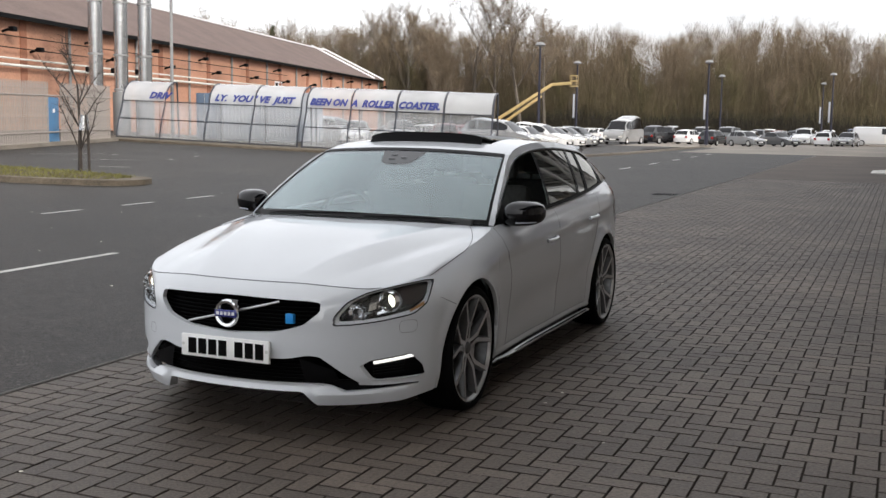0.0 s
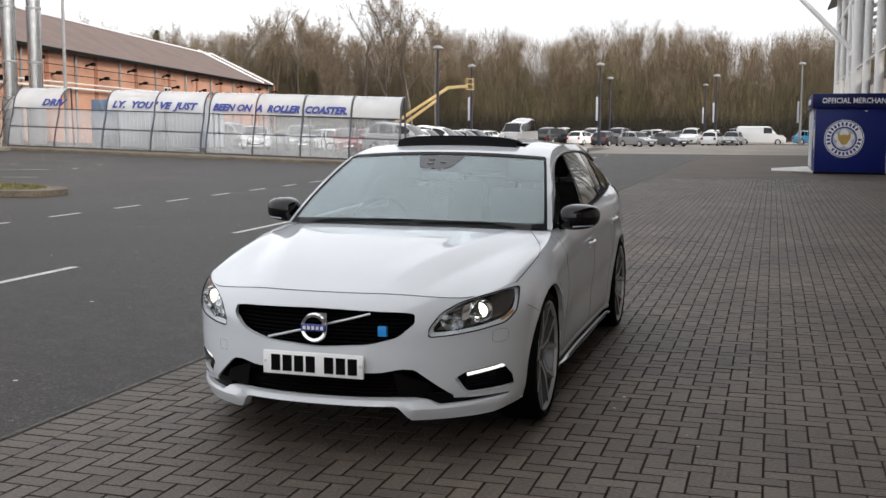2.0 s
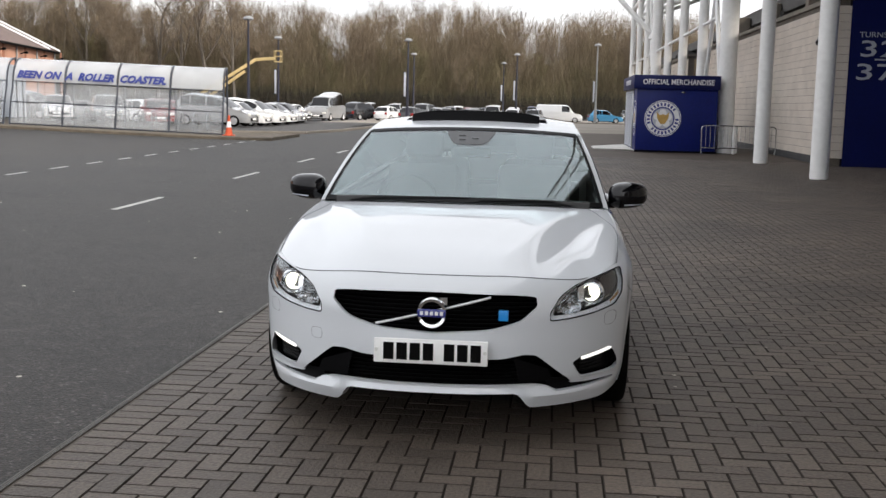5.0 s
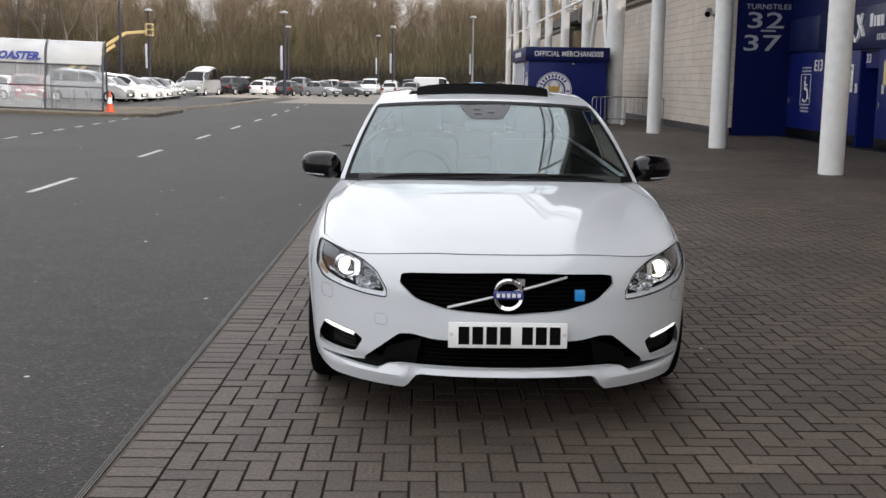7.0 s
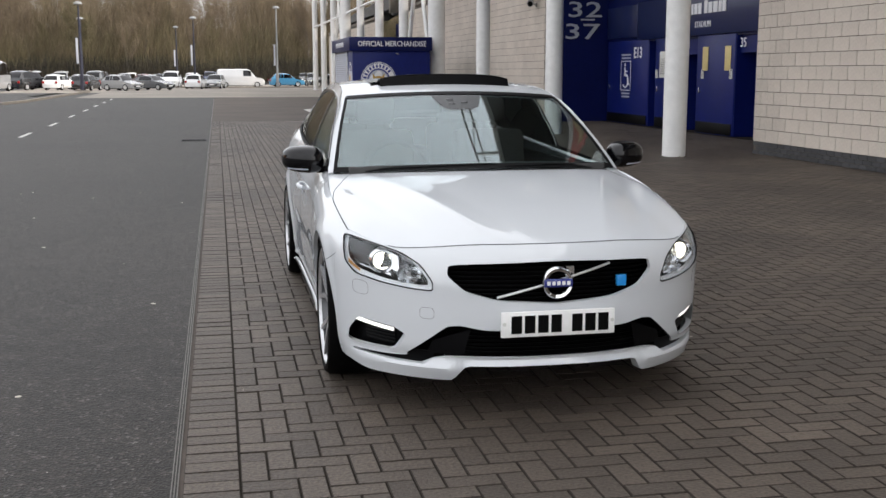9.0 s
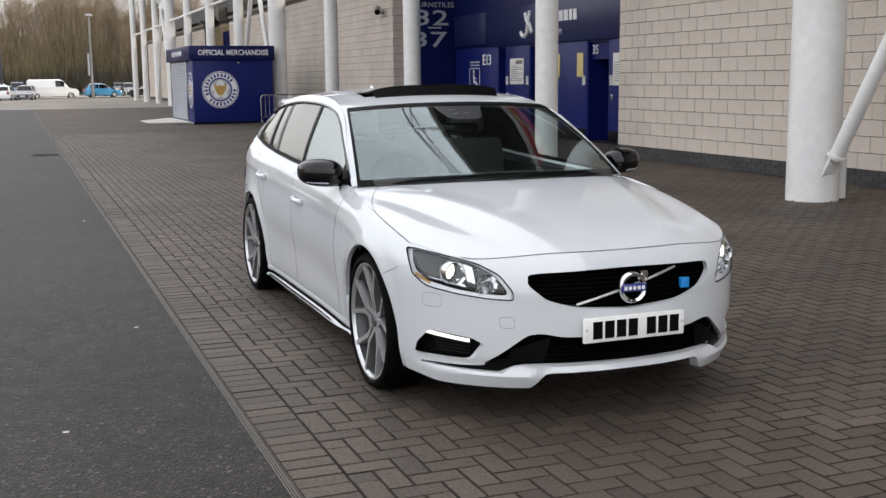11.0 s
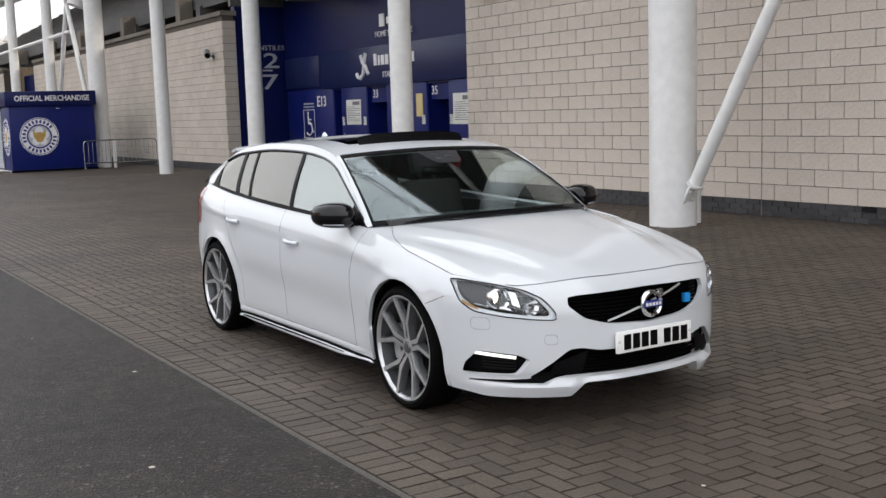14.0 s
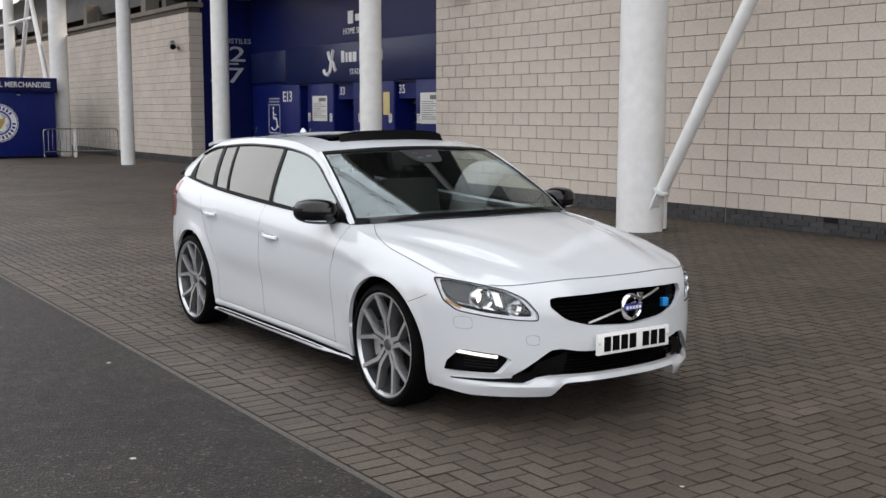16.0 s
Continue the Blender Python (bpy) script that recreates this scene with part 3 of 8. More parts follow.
box(bm, GATE_X + 1.0, GATE_X + 1.2, WALL_R_END, WALL_L_START, 0, 2.4)
tagged(part("wall_behind_gates", bm, M["dark"], label="near-black wall standing in for shade behind the turnstiles", smooth=0), category="wall", kind="structure")
bm = bmesh.new()
for k in range(64):
    box(bm, WALL_X + 0.5 + 0.1 * k, WALL_X + 0.56 + 0.1 * k, WALL_L_START - 0.03, WALL_L_START + 0.01, 4.95, 8.8)
box(bm, WALL_X + 0.3, GATE_X + 5, WALL_L_START, WALL_L_START + 0.2, 4.9, 9)
tagged(part("wall_cladding", bm, M["cladding"], label="grey ribbed metal cladding above the gates", smooth=0), category="wall", kind="structure")
bm = bmesh.new()
box(bm, WALL_X - 0.06, WALL_X + 0.45, WALL_L_START - 0.05, 58.05, 4.62, 4.76, 0.015)
box(bm, WALL_X - 0.06, WALL_X + 0.45, 65.95, 95, 4.62, 4.76, 0.015)
tagged(part("wall_coping_trim", bm, M["kerb"], label="pale stone coping on the block wall", smooth=0), category="coping", kind="structure")

# gate fronts between the dark openings
GATES = ((28.55, 31.7), (26.55, 28.05), (23.45, 25.45), (20.75, 22.45), (18.5, 19.75))
for y0, y1 in GATES:
    t = thing("turnstile_gate", pose(GATE_X, (y0 + y1) / 2, 0), "royal blue steel gate leaf of a turnstile row", "gate", "turnstile gates")
    w = (y1 - y0) / 2
    bm = bmesh.new()
    box(bm, -0.03, 0.16, -w, w, 0.0, 2.34, 0.012)
    leaf = part("leaf", bm, M["blue_door"], t, smooth=30)
    bm = bmesh.new()
    box(bm, -0.045, -0.026, -w + 0.05, w - 0.05, 0.02, 0.28, 0.004)
    part("kick_plate", bm, M["satin_black"], t, "black kick plate")
    bm = bmesh.new()
    box(bm, -0.05, -0.028, w - 0.2, w - 0.14, 0.95, 1.1, 0.006)
    part("handle", bm, M["galv"], leaf)
for y0, y1 in ((28.05, 28.55), (25.45, 26.55), (22.45, 23.45), (19.75, 20.75)):
    t = thing("turnstile", pose(GATE_X + 0.55, (y0 + y1) / 2, 0), "dark steel turnstile set back in its opening", "turnstile", "turnstiles")
    bm = bmesh.new()
    tube(bm, (0, 0, 0), (0, 0, 2.1), 0.035)
    part("post", bm, M["galv"], t)
    for k in range(7):
        bm = bmesh.new()
        tube(bm, (-0.3, 0, 0.35 + 0.24 * k), (0.3, 0.02, 0.35 + 0.24 * k), 0.016, n=8)
        part("bar", bm, M["galv"], t)
    bm = bmesh.new()
    box(bm, -0.56, 0.4, (y0 - y1) / 2 - 0.02, (y0 - y1) / 2 + 0.03, 0, 2.3)
    box(bm, -0.56, 0.4, (y1 - y0) / 2 - 0.03, (y1 - y0) / 2 + 0.02, 0, 2.3)
    part("side_panel", bm, M["blue_door"], t, smooth=0)

band = thing("name_band", pose(GATE_X - 0.02, 25.2, 2.85), "dark navy sign band with white lettering above the gates", "sign")
bm = bmesh.new()
box(bm, -0.07, 0.0, -6.5, 4.05, -0.50, 0.50, 0.01)
part("board", bm, M["navy_band"], band)
bm = bmesh.new()
box(bm, -0.06, 0.0, 4.10, 6.45, -0.42, 0.46, 0.01)
part("board", bm, M["navy_band"], band)
for j, (w, y) in enumerate(((0.16, 0.75), (0.10, 0.52), (0.17, 0.36), (0.17, 0.14), (0.17, -0.20), (0.20, -0.42), (0.22, -0.68), (0.15, -0.96), (0.17, -1.16))):
    bm = bmesh.new()
    box(bm, -0.085, -0.065, y - w, y, 0.0, 0.30 if j in (0, 4) else 0.25)
    part("name_bar", bm, M["sign_white"], band, "white bar", smooth=0)
bm = bmesh.new()
pipe(bm, [(-0.075, 1.72, -0.17), (-0.075, 1.65, -0.27), (-0.075, 1.50, -0.30), (-0.075, 1.36, -0.2), (-0.075, 1.3, 0.02), (-0.075, 1.18, 0.34)], 0.055)
pipe(bm, [(-0.075, 1.46, 0.3), (-0.075, 1.38, 0.12), (-0.075, 1.2, 0.0), (-0.075, 1.06, -0.22)], 0.055)
part("logo_shape", bm, M["sign_white"], band, "white plain curl shape")
words("lettering", "STADIUM", 0.21, pose(-0.075, 0.32, -0.32) @ FACE_W, M["sign_white"], band, "white letters")
words("lettering", "HOME SUPPORTERS", 0.22, pose(-0.02, 0.75, 0.72) @ FACE_W, M["sign_white"], band, "white letters")
for y0, y1, z0, z1 in ((-1.0, 0.1, 1.03, 1.20), (0.22, 0.48, 0.98, 1.30)):
    bm = bmesh.new()
    box(bm, -0.03, 0.0, y0, y1, z0, z1)
    part("name_bar", bm, M["sign_white"], band, "white bar", smooth=0)

panel = thing("turnstile_sign", pose(6.42, WALL_L_START - 0.0, 0.05), "navy blue wall panel with large pale turnstile numbers", "sign")
words("lettering", "TURNSTILES", 0.21, pose(-0.66, -0.01, 3.56) @ FACE_S, M["sign_grey"], panel, "pale letters", stretch=1.14)
words("lettering", "32", 0.64, pose(-0.66, -0.01, 3.03) @ FACE_S, M["sign_grey"], panel, "pale numerals", stretch=1.78, bold=0.004)
words("lettering", "37", 0.64, pose(-0.74, -0.01, 2.39) @ FACE_S, M["sign_grey"], panel, "pale numerals", stretch=1.78, bold=0.004)
bm = bmesh.new()
box(bm, -0.2, 0.22, -0.012, 0.02, 2.93, 2.975)
part("dash", bm, M["sign_grey"], panel, smooth=0)

gx = GATE_X - 0.036
entrance = thing("entrance_sign", pose(gx, 29.6, 1.9), "white wheelchair entrance sign on the blue gate", "sign")
words("lettering", "E13", 0.42, pose(-0.004, 0.0, -0.04) @ FACE_W, M["sign_white"], entrance, "white letters", bold=0.006)
bm = bmesh.new()
for y0, y1, z0, z1 in ((0.2, 0.96, -0.14, -0.12), (0.2, 0.96, -0.96, -0.94), (0.2, 0.22, -0.96, -0.12), (0.94, 0.96, -0.96, -0.12)):
    box(bm, -0.008, 0, y0, y1, z0, z1)
part("sign_border", bm, M["sign_white"], entrance, smooth=0)
bm = bmesh.new()
tube(bm, (-0.008, 0.64, -0.23), (0, 0.64, -0.23), 0.05, n=14)
pipe(bm, [(-0.005, 0.64, -0.30), (-0.005, 0.62, -0.54), (-0.005, 0.42, -0.56), (-0.005, 0.36, -0.78), (-0.005, 0.29, -0.78)], 0.024)
pipe(bm, [(-0.005, 0.63, -0.41), (-0.005, 0.46, -0.42)], 0.02)
ring = [(-0.005, 0.60 + 0.21 * math.cos(k), -0.68 + 0.19 * math.sin(k)) for k in lin(1.9, 5.6, 14)]
pipe(bm, ring, 0.02)
part("wheelchair_symbol", bm, M["sign_white"], entrance)
for z, y0, y1 in ((0.03, 0.22, 0.92), (-0.06, 0.22, 0.92), (-1.06, 0.26, 0.88), (-1.15, 0.26, 0.88)):
    bm = bmesh.new()
    box(bm, -0.006, 0, y0, y1, z, z + 0.038)
    part("small_print", bm, M["sign_grey"], entrance, "unreadable small white print", smooth=0)


def notice(y, z, w, h, material, label, lines=True):
    t = thing("notice", pose(gx, y, z), label, "notice", "gate notices")
    b = bmesh.new()
    box(b, -0.012, 0, -w / 2, w / 2, -h / 2, h / 2, 0.003)
    part("sheet", b, material, t)
    if lines:
        b = bmesh.new()
        box(b, -0.015, -0.011, -w * 0.42, w * 0.05, h * 0.28, h * 0.42)
        for k in range(9):
            box(b, -0.015, -0.011, -w * (0.42 if k % 3 else 0.1), w * 0.42, h * (0.2 - 0.07 * k), h * (0.222 - 0.07 * k))
        part("print", b, M["ink"], t, smooth=0)


notice(27.30, 1.66, 0.85, 0.68, M["paper"], "white printed notice on the blue gate")
notice(21.78, 1.66, 0.92, 0.72, M["paper"], "white printed notice on the blue gate")
notice(24.96, 1.78, 0.30, 0.56, M["yellow_paper"], "plain yellow notice on the blue gate", False)
notice(23.78, 1.78, 0.30, 0.56, M["yellow_paper"], "plain yellow notice on the blue gate", False)
for y in (27.92, 26.66, 25.1, 23.6, 22.32):
    notice(y, 1.42, 0.14, 0.22, M["paper"], "small white sticker on the blue gate", True)
for y, s in ((26.15, "33"), (23.18, "35")):
    t = words("gate_number", s, 0.30, pose(GATE_X - 0.024, y + 0.05, 2.02) @ FACE_W, M["sign_white"])
    tagged(t, "white painted turnstile number", "sign", "gate numbers")
    b = bmesh.new()
    box(b, GATE_X + 0.1, GATE_X + 0.14, y - 0.85, y + 0.35, 1.9, 2.32)
    tagged(part("lintel_panel", b, M["blue_door"], label="blue steel lintel panel over a turnstile", smooth=0), category="gate", group="lintel panels")

# round white columns; every fourth is thicker and carries raking tubes
STEP, FIRST, COL_X = 7.11, 11.22, 3.42


def column(y, r, struts):
    t = thing("column", pose(COL_X, y, 0), "thick white painted steel column" if r > 0.25 else "slim white painted steel column", "column", "stand columns")
    b = bmesh.new()
    lathe(b, [(0.0, 0.0), (r * 1.0, 0.0), (r, 0.02), (r, 11.9), (0, 12)], 40)
    part("shaft", b, M["white_steel"], t)
    b = bmesh.new()
    for k in range(7):
        ang = 2 * math.pi * (k * 0.38 % 1)
        tube(b, (r * math.cos(ang), r * math.sin(ang), -0.01), ((r + 0.012) * math.cos(ang), (r + 0.012) * math.sin(ang), 0.008), 0.022, 0.012, n=6)
    part("moss", b, M["soil"], t, "dark moss and dirt at the foot")
    for s in struts:
        sx = -0.02
        foot, top = Vector((sx, s * (r + 0.04), 0.44)), Vector((sx, s * (r + 0.04 + 5.25), 9.5))
        d = (top - foot).normalized()
        b = bmesh.new()
        tube(b, foot + d * 0.14, top, 0.085, n=20)
        tube(b, foot + d * 0.12, foot + d * 0.16, 0.11, n=20)
        strut = part("strut", b, M["white_steel"], t)
        b = bmesh.new()
        m = Matrix.Translation(foot) @ d.to_track_quat("Z", "X").to_matrix().to_4x4()
        box(b, -0.02, 0.02, -0.09, 0.09, -0.16, 0.13, 0.006, m)
        for i in (-0.05, 0.05):
            for j in (-0.08, 0.04):
                tube(b, m @ Vector((-0.035, i, j)), m @ Vector((0.035, i, j)), 0.018, n=6)
        part("bracket", b, M["white_steel"], strut)


for k in range(-2, 12):
    big = k % 4 == 0
    struts = {0: (-1,), 1: (), 3: (), 2: ()}[k % 4] if k < 4 else ((1,) if big else ((-1,) if k % 4 == 1 else ()))
    column(FIRST + STEP * k, 0.31 if big else 0.205, struts)
for k in range(0, 12, 4):
    y = FIRST + STEP * k
    bm = bmesh.new()
    tube(bm, (COL_X + 0.42, y - 0.02, 0), (COL_X + 0.42, y - 0.02, 0.95), 0.055, n=14)
    for z in (0.6, 0.68, 0.76):
        tube(bm, (COL_X + 0.42, y - 0.02, z), (COL_X + 0.42, y - 0.02, z + 0.03), 0.06, n=14)
    tagged(part("bollard", bm, M["white_steel"], label="slim white bollard beside a column"), category="bollard", group="bollards")

# rails and trusses of the stand, above the walls
frame_t = thing("stand_frame", pose(0, 0, 0), "white tubular steel frame carrying the stand", "steel frame")
for z, y0, y1 in ((5.0, 43, 90), (9.4, -5, 90)):
    bm = bmesh.new()
    tube(bm, (COL_X, y0, z), (COL_X, y1, z), 0.07 if z < 6 else 0.16, n=12)
    part("long_rail", bm, M["white_steel"], frame_t)
for k in range(-2, 12):
    y = FIRST + STEP * k
    bm = bmesh.new()
    tube(bm, (COL_X, y, 8.3), (15.5, y, 12.8), 0.14, n=10)
    tube(bm, (COL_X, y, 10.6), (15.5, y, 15.0), 0.12, n=10)
    for j in range(5):
        xa, xb = COL_X + 2.4 * j, COL_X + 2.4 * (j + 0.5)
        tube(bm, (xa, y, 8.3 + 0.373 * (xa - COL_X)), (xb, y, 10.6 + 0.365 * (xb - COL_X)), 0.06, n=8)
    part("roof_truss", bm, M["white_steel"], frame_t)
for x, z in ((-0.35, 10.9), (0.2, 11.7)):
    bm = bmesh.new()
    tube(bm, (x, -8, z), (x, 42, z), 0.04, n=8)
    part("outer_boom", bm, M["white_steel"], frame_t)
bm = bmesh.new()
for k in range(16):
    y = -8 + 3 * k
    tube(bm, (-0.35, y, 10.9), (0.2, y + 1.5, 11.7), 0.025, n=6)
    tube(bm, (0.2, y + 1.5, 11.7), (-0.35, y + 3, 10.9), 0.025, n=6)
    tube(bm, (-0.35, y, 10.9), (0.58, y, 10.5), 0.03, n=6)
part("boom_lacing", bm, M["white_steel"], frame_t)
for k in (4, 8):
    y = FIRST + STEP * k + 2
    bm = bmesh.new()
    tube(bm, (COL_X - 0.1, y, 6.1), (COL_X - 5.2, y + 1, 11.5), 0.16, n=14)
    tube(bm, (COL_X - 0.1, y, 5.8), (COL_X + 0.15, y, 6.5), 0.3, n=14)
    part("raking_arm", bm, M["white_steel"], frame_t)
bm = bmesh.new()
for k in range(22):
    x, z = WALL_X + 0.6 + 0.8 * k, 5.35 + 0.42 * k
    box(bm, x, x + 0.86, -14, 96, z - 0.2, z + 0.22)
for k in range(-2, 12):
    y = FIRST + STEP * k + 2.4
    prism(bm, ((WALL_X + 0.5, 4.7), (WALL_X + 1.3, 4.7), (23.5, 13.8), (23.5, 14.6), (WALL_X + 0.5, 5.2)), y, y + 0.4)
box(bm, 22.5, 22.9, -14, 96, 0, 16)
tagged(part("stand_terrace", bm, M["concrete"], label="grey concrete underside of the raked seating terrace", smooth=0), category="terrace", kind="structure")
bm = bmesh.new()
for k in range(5):
    y = WALL_L_START + 4.0 + 6.5 * k
    box(bm, WALL_X + 0.1, WALL_X + 0.55, y, y + 0.45, 4.75, 5.5, 0.01)
tagged(part("pier_trim", bm, M["kerb"], label="short pale piers on the block wall", smooth=0), category="pier", kind="structure")
bm = bmesh.new()
for z in (11.5, 11.62):
    grid(bm, lambda x, y: (x, y, z + 0.36 * (x - COL_X)), [COL_X - 0.6, 24], [-14, 97])
    grid(bm, lambda x, y: (x, y, z + 0.36 * (x - COL_X)), [0.6, COL_X - 0.6], [-14, 42])
tagged(part("roof_stand", bm, M["cladding"], label="grey sheet roof over the stand", smooth=0), category="roof", kind="structure")
bm = bmesh.new()
tube(bm, (0.55, -14, 10.53), (0.55, 42, 10.53), 0.10, n=12)
tagged(part("trim_roof_edge", bm, M["white_steel"], label="white round edge of the stand's roof"), category="trim", kind="structure")
bm = bmesh.new()
box(bm, 6.2, 6.35, 58, 66, 0, 4.3)
tagged(part("wall_gate_far", bm, M["blue_panel"], label="dark blue gate wall further along", smooth=0), category="wall", kind="structure")


board = thing("fascia_board", pose(3.0, 13.4, 8.4), "red board with a yellow ribbon shape on the stand's edge", "sign board")
bm = bmesh.new()
box(bm, 0, 0.12, -1.3, 0.9, -0.4, 0.4, 0.02)
part("board", bm, M["red_board"], board)
bm = bmesh.new()
pipe(bm, [(-0.02, 0.8 - 1.9 * t, 0.20 * math.sin(5.2 * t)) for t in lin(0, 1, 24)], 0.09, 8)
part("ribbon", bm, M["boom_yellow"], board)


def security_camera(y, z):
    t = thing("security_camera", pose(WALL_X, y, z, 0, 0, 0), "small grey wall-mounted security camera", "camera")
    b = bmesh.new()
    tube(b, (0, 0, 0.0), (-0.03, 0, 0.0), 0.07, n=12)
    tube(b, (0, 0, 0), (-0.22, -0.05, 0.06), 0.03, n=10)
    part("wall_bracket", b, M["galv"], t)
    b = bmesh.new()
    tube(b, (-0.14, 0.16, 0.16), (-0.3, -0.3, 0.02), 0.085, 0.095, n=14)
    part("housing", b, M["pole_grey"], t)
    b = bmesh.new()
    tube(b, (-0.3, -0.3, 0.02), (-0.305, -0.315, 0.015), 0.08, n=14)
    part("lens", b, M["gloss_black"], t)


security_camera(32.6, 3.46)
security_camera(17.9, 3.75)

# blue merchandise kiosk
kiosk = thing("kiosk", pose(0.22, 38.8, 0), "royal blue merchandise kiosk with a closed roller shutter", "kiosk")
KW, KL = 2.82, 5.8
bm = bmesh.new()
box(bm, 0.02, KW - 0.02, 0.02, KL, 0.05, 2.25, 0.02)
part("body", bm, M["blue_door"], kiosk)
bm = bmesh.new()
box(bm, 0, KW, 0, KL, 0, 0.07)
part("base_frame", bm, M["satin_black"], kiosk, smooth=0)
bm = bmesh.new()
box(bm, -0.10, KW + 0.04, -0.08, KL + 0.08, 2.20, 2.68, 0.015)
fascia_k = part("fascia", bm, M["blue_panel"], kiosk)
words("lettering", "OFFICIAL MERCHANDISE", 0.255, pose(0.20, -0.086, 2.36) @ FACE_S, M["sign_white"], fascia_k, "white letters", stretch=0.86, bold=0.004)
words("lettering", "OFFICIAL MERCHANDISE", 0.255, pose(-0.106, 4.2, 2.36) @ FACE_W, M["sign_white"], fascia_k, "white letters", stretch=0.9)
bm = bmesh.new()
box(bm, -0.002, 0.02, 1.34, 5.21, 0.1, 2.19)
shutter = part("roller_shutter", bm, M["cladding"], kiosk, "pale ribbed roller shutter, closed", smooth=0)
for k in range(26):
    bm = bmesh.new()
    box(bm, -0.018, 0.01, 1.35, 5.2, 0.12 + 0.078 * k, 0.186 + 0.078 * k, 0.008)
    part("slat", bm, M["sign_grey"], shutter)
for y in (1.28, 5.2):
    bm = bmesh.new()
    box(bm, -0.03, 0.02, y, y + 0.08, 0.05, 2.2, 0.005)
    part("shutter_guide", bm, M["galv"], kiosk)
bm = bmesh.new()
box(bm, 1.55, 1.66, -0.03, 0.02, 2.08, 2.12, 0.005)
part("hook", bm, M["galv"], kiosk)


def crest(m, parent):
    """A round club badge drawn as plain rings and bars."""
    b = bmesh.new()
    tube(b, (0, 0, 0), (0, 0, 0.008), 0.63, n=48)
    c = part("badge_disc", b, M["sign_white"], parent, "round white badge drawn as plain rings", at=m)
    b = bmesh.new()
    lathe(b, [(0.585, 0.009), (0.60, 0.012), (0.61, 0.009)], 48)
    lathe(b, [(0.36, 0.009), (0.375, 0.012), (0.40, 0.012), (0.41, 0.009)], 48)
    for k in range(25):
        if k in (12, 13, 24):
            continue
        ang = radians(198 - 14.4 * k)
        m2 = Matrix.Rotation(ang - math.pi / 2, 4, "Z")
        box(b, -0.034, 0.034, 0.44, 0.55, 0.008, 0.013, 0, m2)
    part("ring", b, M["badge_blue"], c, "dark blue rings and bars")
    b = bmesh.new()
    tube(b, (0, 0, 0.008), (0, 0, 0.011), 0.36, n=40)
    part("centre_disc", b, M["sign_grey"], c)
    for k in range(5):
        ang = 2 * math.pi * k / 5 + math.pi / 2
        b = bmesh.new()
        tube(b, (0.20 * math.cos(ang), 0.20 * math.sin(ang), 0.010), (0.20 * math.cos(ang), 0.20 * math.sin(ang), 0.0135), 0.125, n=20)
        part("petal", b, M["sign_white"], c)
    b = bmesh.new()
    prism(b, ((-0.22, 0.24), (-0.11, 0.12), (0.0, 0.15), (0.11, 0.12), (0.22, 0.24), (0.19, 0.0), (0.07, -0.19), (-0.07, -0.19), (-0.19, 0.0)), -0.019, -0.014)
    bmesh.ops.transform(b, matrix=Matrix.Rotation(radians(-90), 4, "X"), verts=b.verts)
    part("centre_shape", b, M["crest_gold"], c, "plain gold shape")


crest(pose(0.94, 0.018, 1.18) @ FACE_S, kiosk)
crest(pose(0.018, 0.66, 1.18) @ FACE_W @ Matrix.Diagonal((0.9, 1, 1, 1)), kiosk)
bm = bmesh.new()
prism(bm, ((0.0, 0.0), (0.0, 0.07), (-0.1, 0.07), (-1.35, 0.015), (-1.35, 0.0)), 0.9, 5.6)
bmesh.ops.transform(bm, matrix=pose(0.22, 38.8, 0), verts=bm.verts)
for v in bm.verts:
    if v.co.x < -0.5:
        v.co.y += 1.2 if v.co.y < 41 else -1.0
    elif v.co.y < 41:
        v.co.y -= 0.75
tagged(part("entry_ramp", bm, M["line"], label="low pale ramp on the paving beside the kiosk", smooth=0), category="ramp")

barrier = thing("crowd_barrier", pose(2.45, 38.28, 0), "grey galvanised crowd barrier standing on the paving", "barrier")
bm = bmesh.new()
corner = [(0.12 * (1 - math.cos(t)), 0, 0.98 - 0.12 * (1 - math.sin(t))) for t in lin(0, math.pi / 2, 5)]
far_c = [(2.5 - x, y, z) for x, y, z in corner[::-1]]
pipe(bm, [(0, 0, 0.05)] + corner + far_c + [(2.5, 0, 0.05)], 0.02)
pipe(bm, [(0, 0, 0.22), (2.5, 0, 0.22)], 0.018)
part("barrier_frame", bm, M["galv"], barrier)
for k in range(16):
    bm = bmesh.new()
    tube(bm, (0.15 + 0.147 * k, 0, 0.22), (0.15 + 0.147 * k, 0, 0.98), 0.007, n=6)
    part("upright_bar", bm, M["galv"], barrier)
for x in (0.02, 2.48):
    bm = bmesh.new()
    pipe(bm, [(x, -0.28, 0.015), (x, 0, 0.10), (x, 0.28, 0.015)], 0.016)
    part("foot", bm, M["galv"], barrier)
bm = bmesh.new()
tube(bm, (3.62, 38.75, 0), (3.62, 38.75, 0.98), 0.06, n=14)
tube(bm, (3.62, 38.75, 0.98), (3.62, 38.75, 1.0), 0.075, n=14)
tagged(part("bollard", bm, M["white_steel"], label="slim white bollard behind the crowd barrier"), category="bollard", group="bollards")

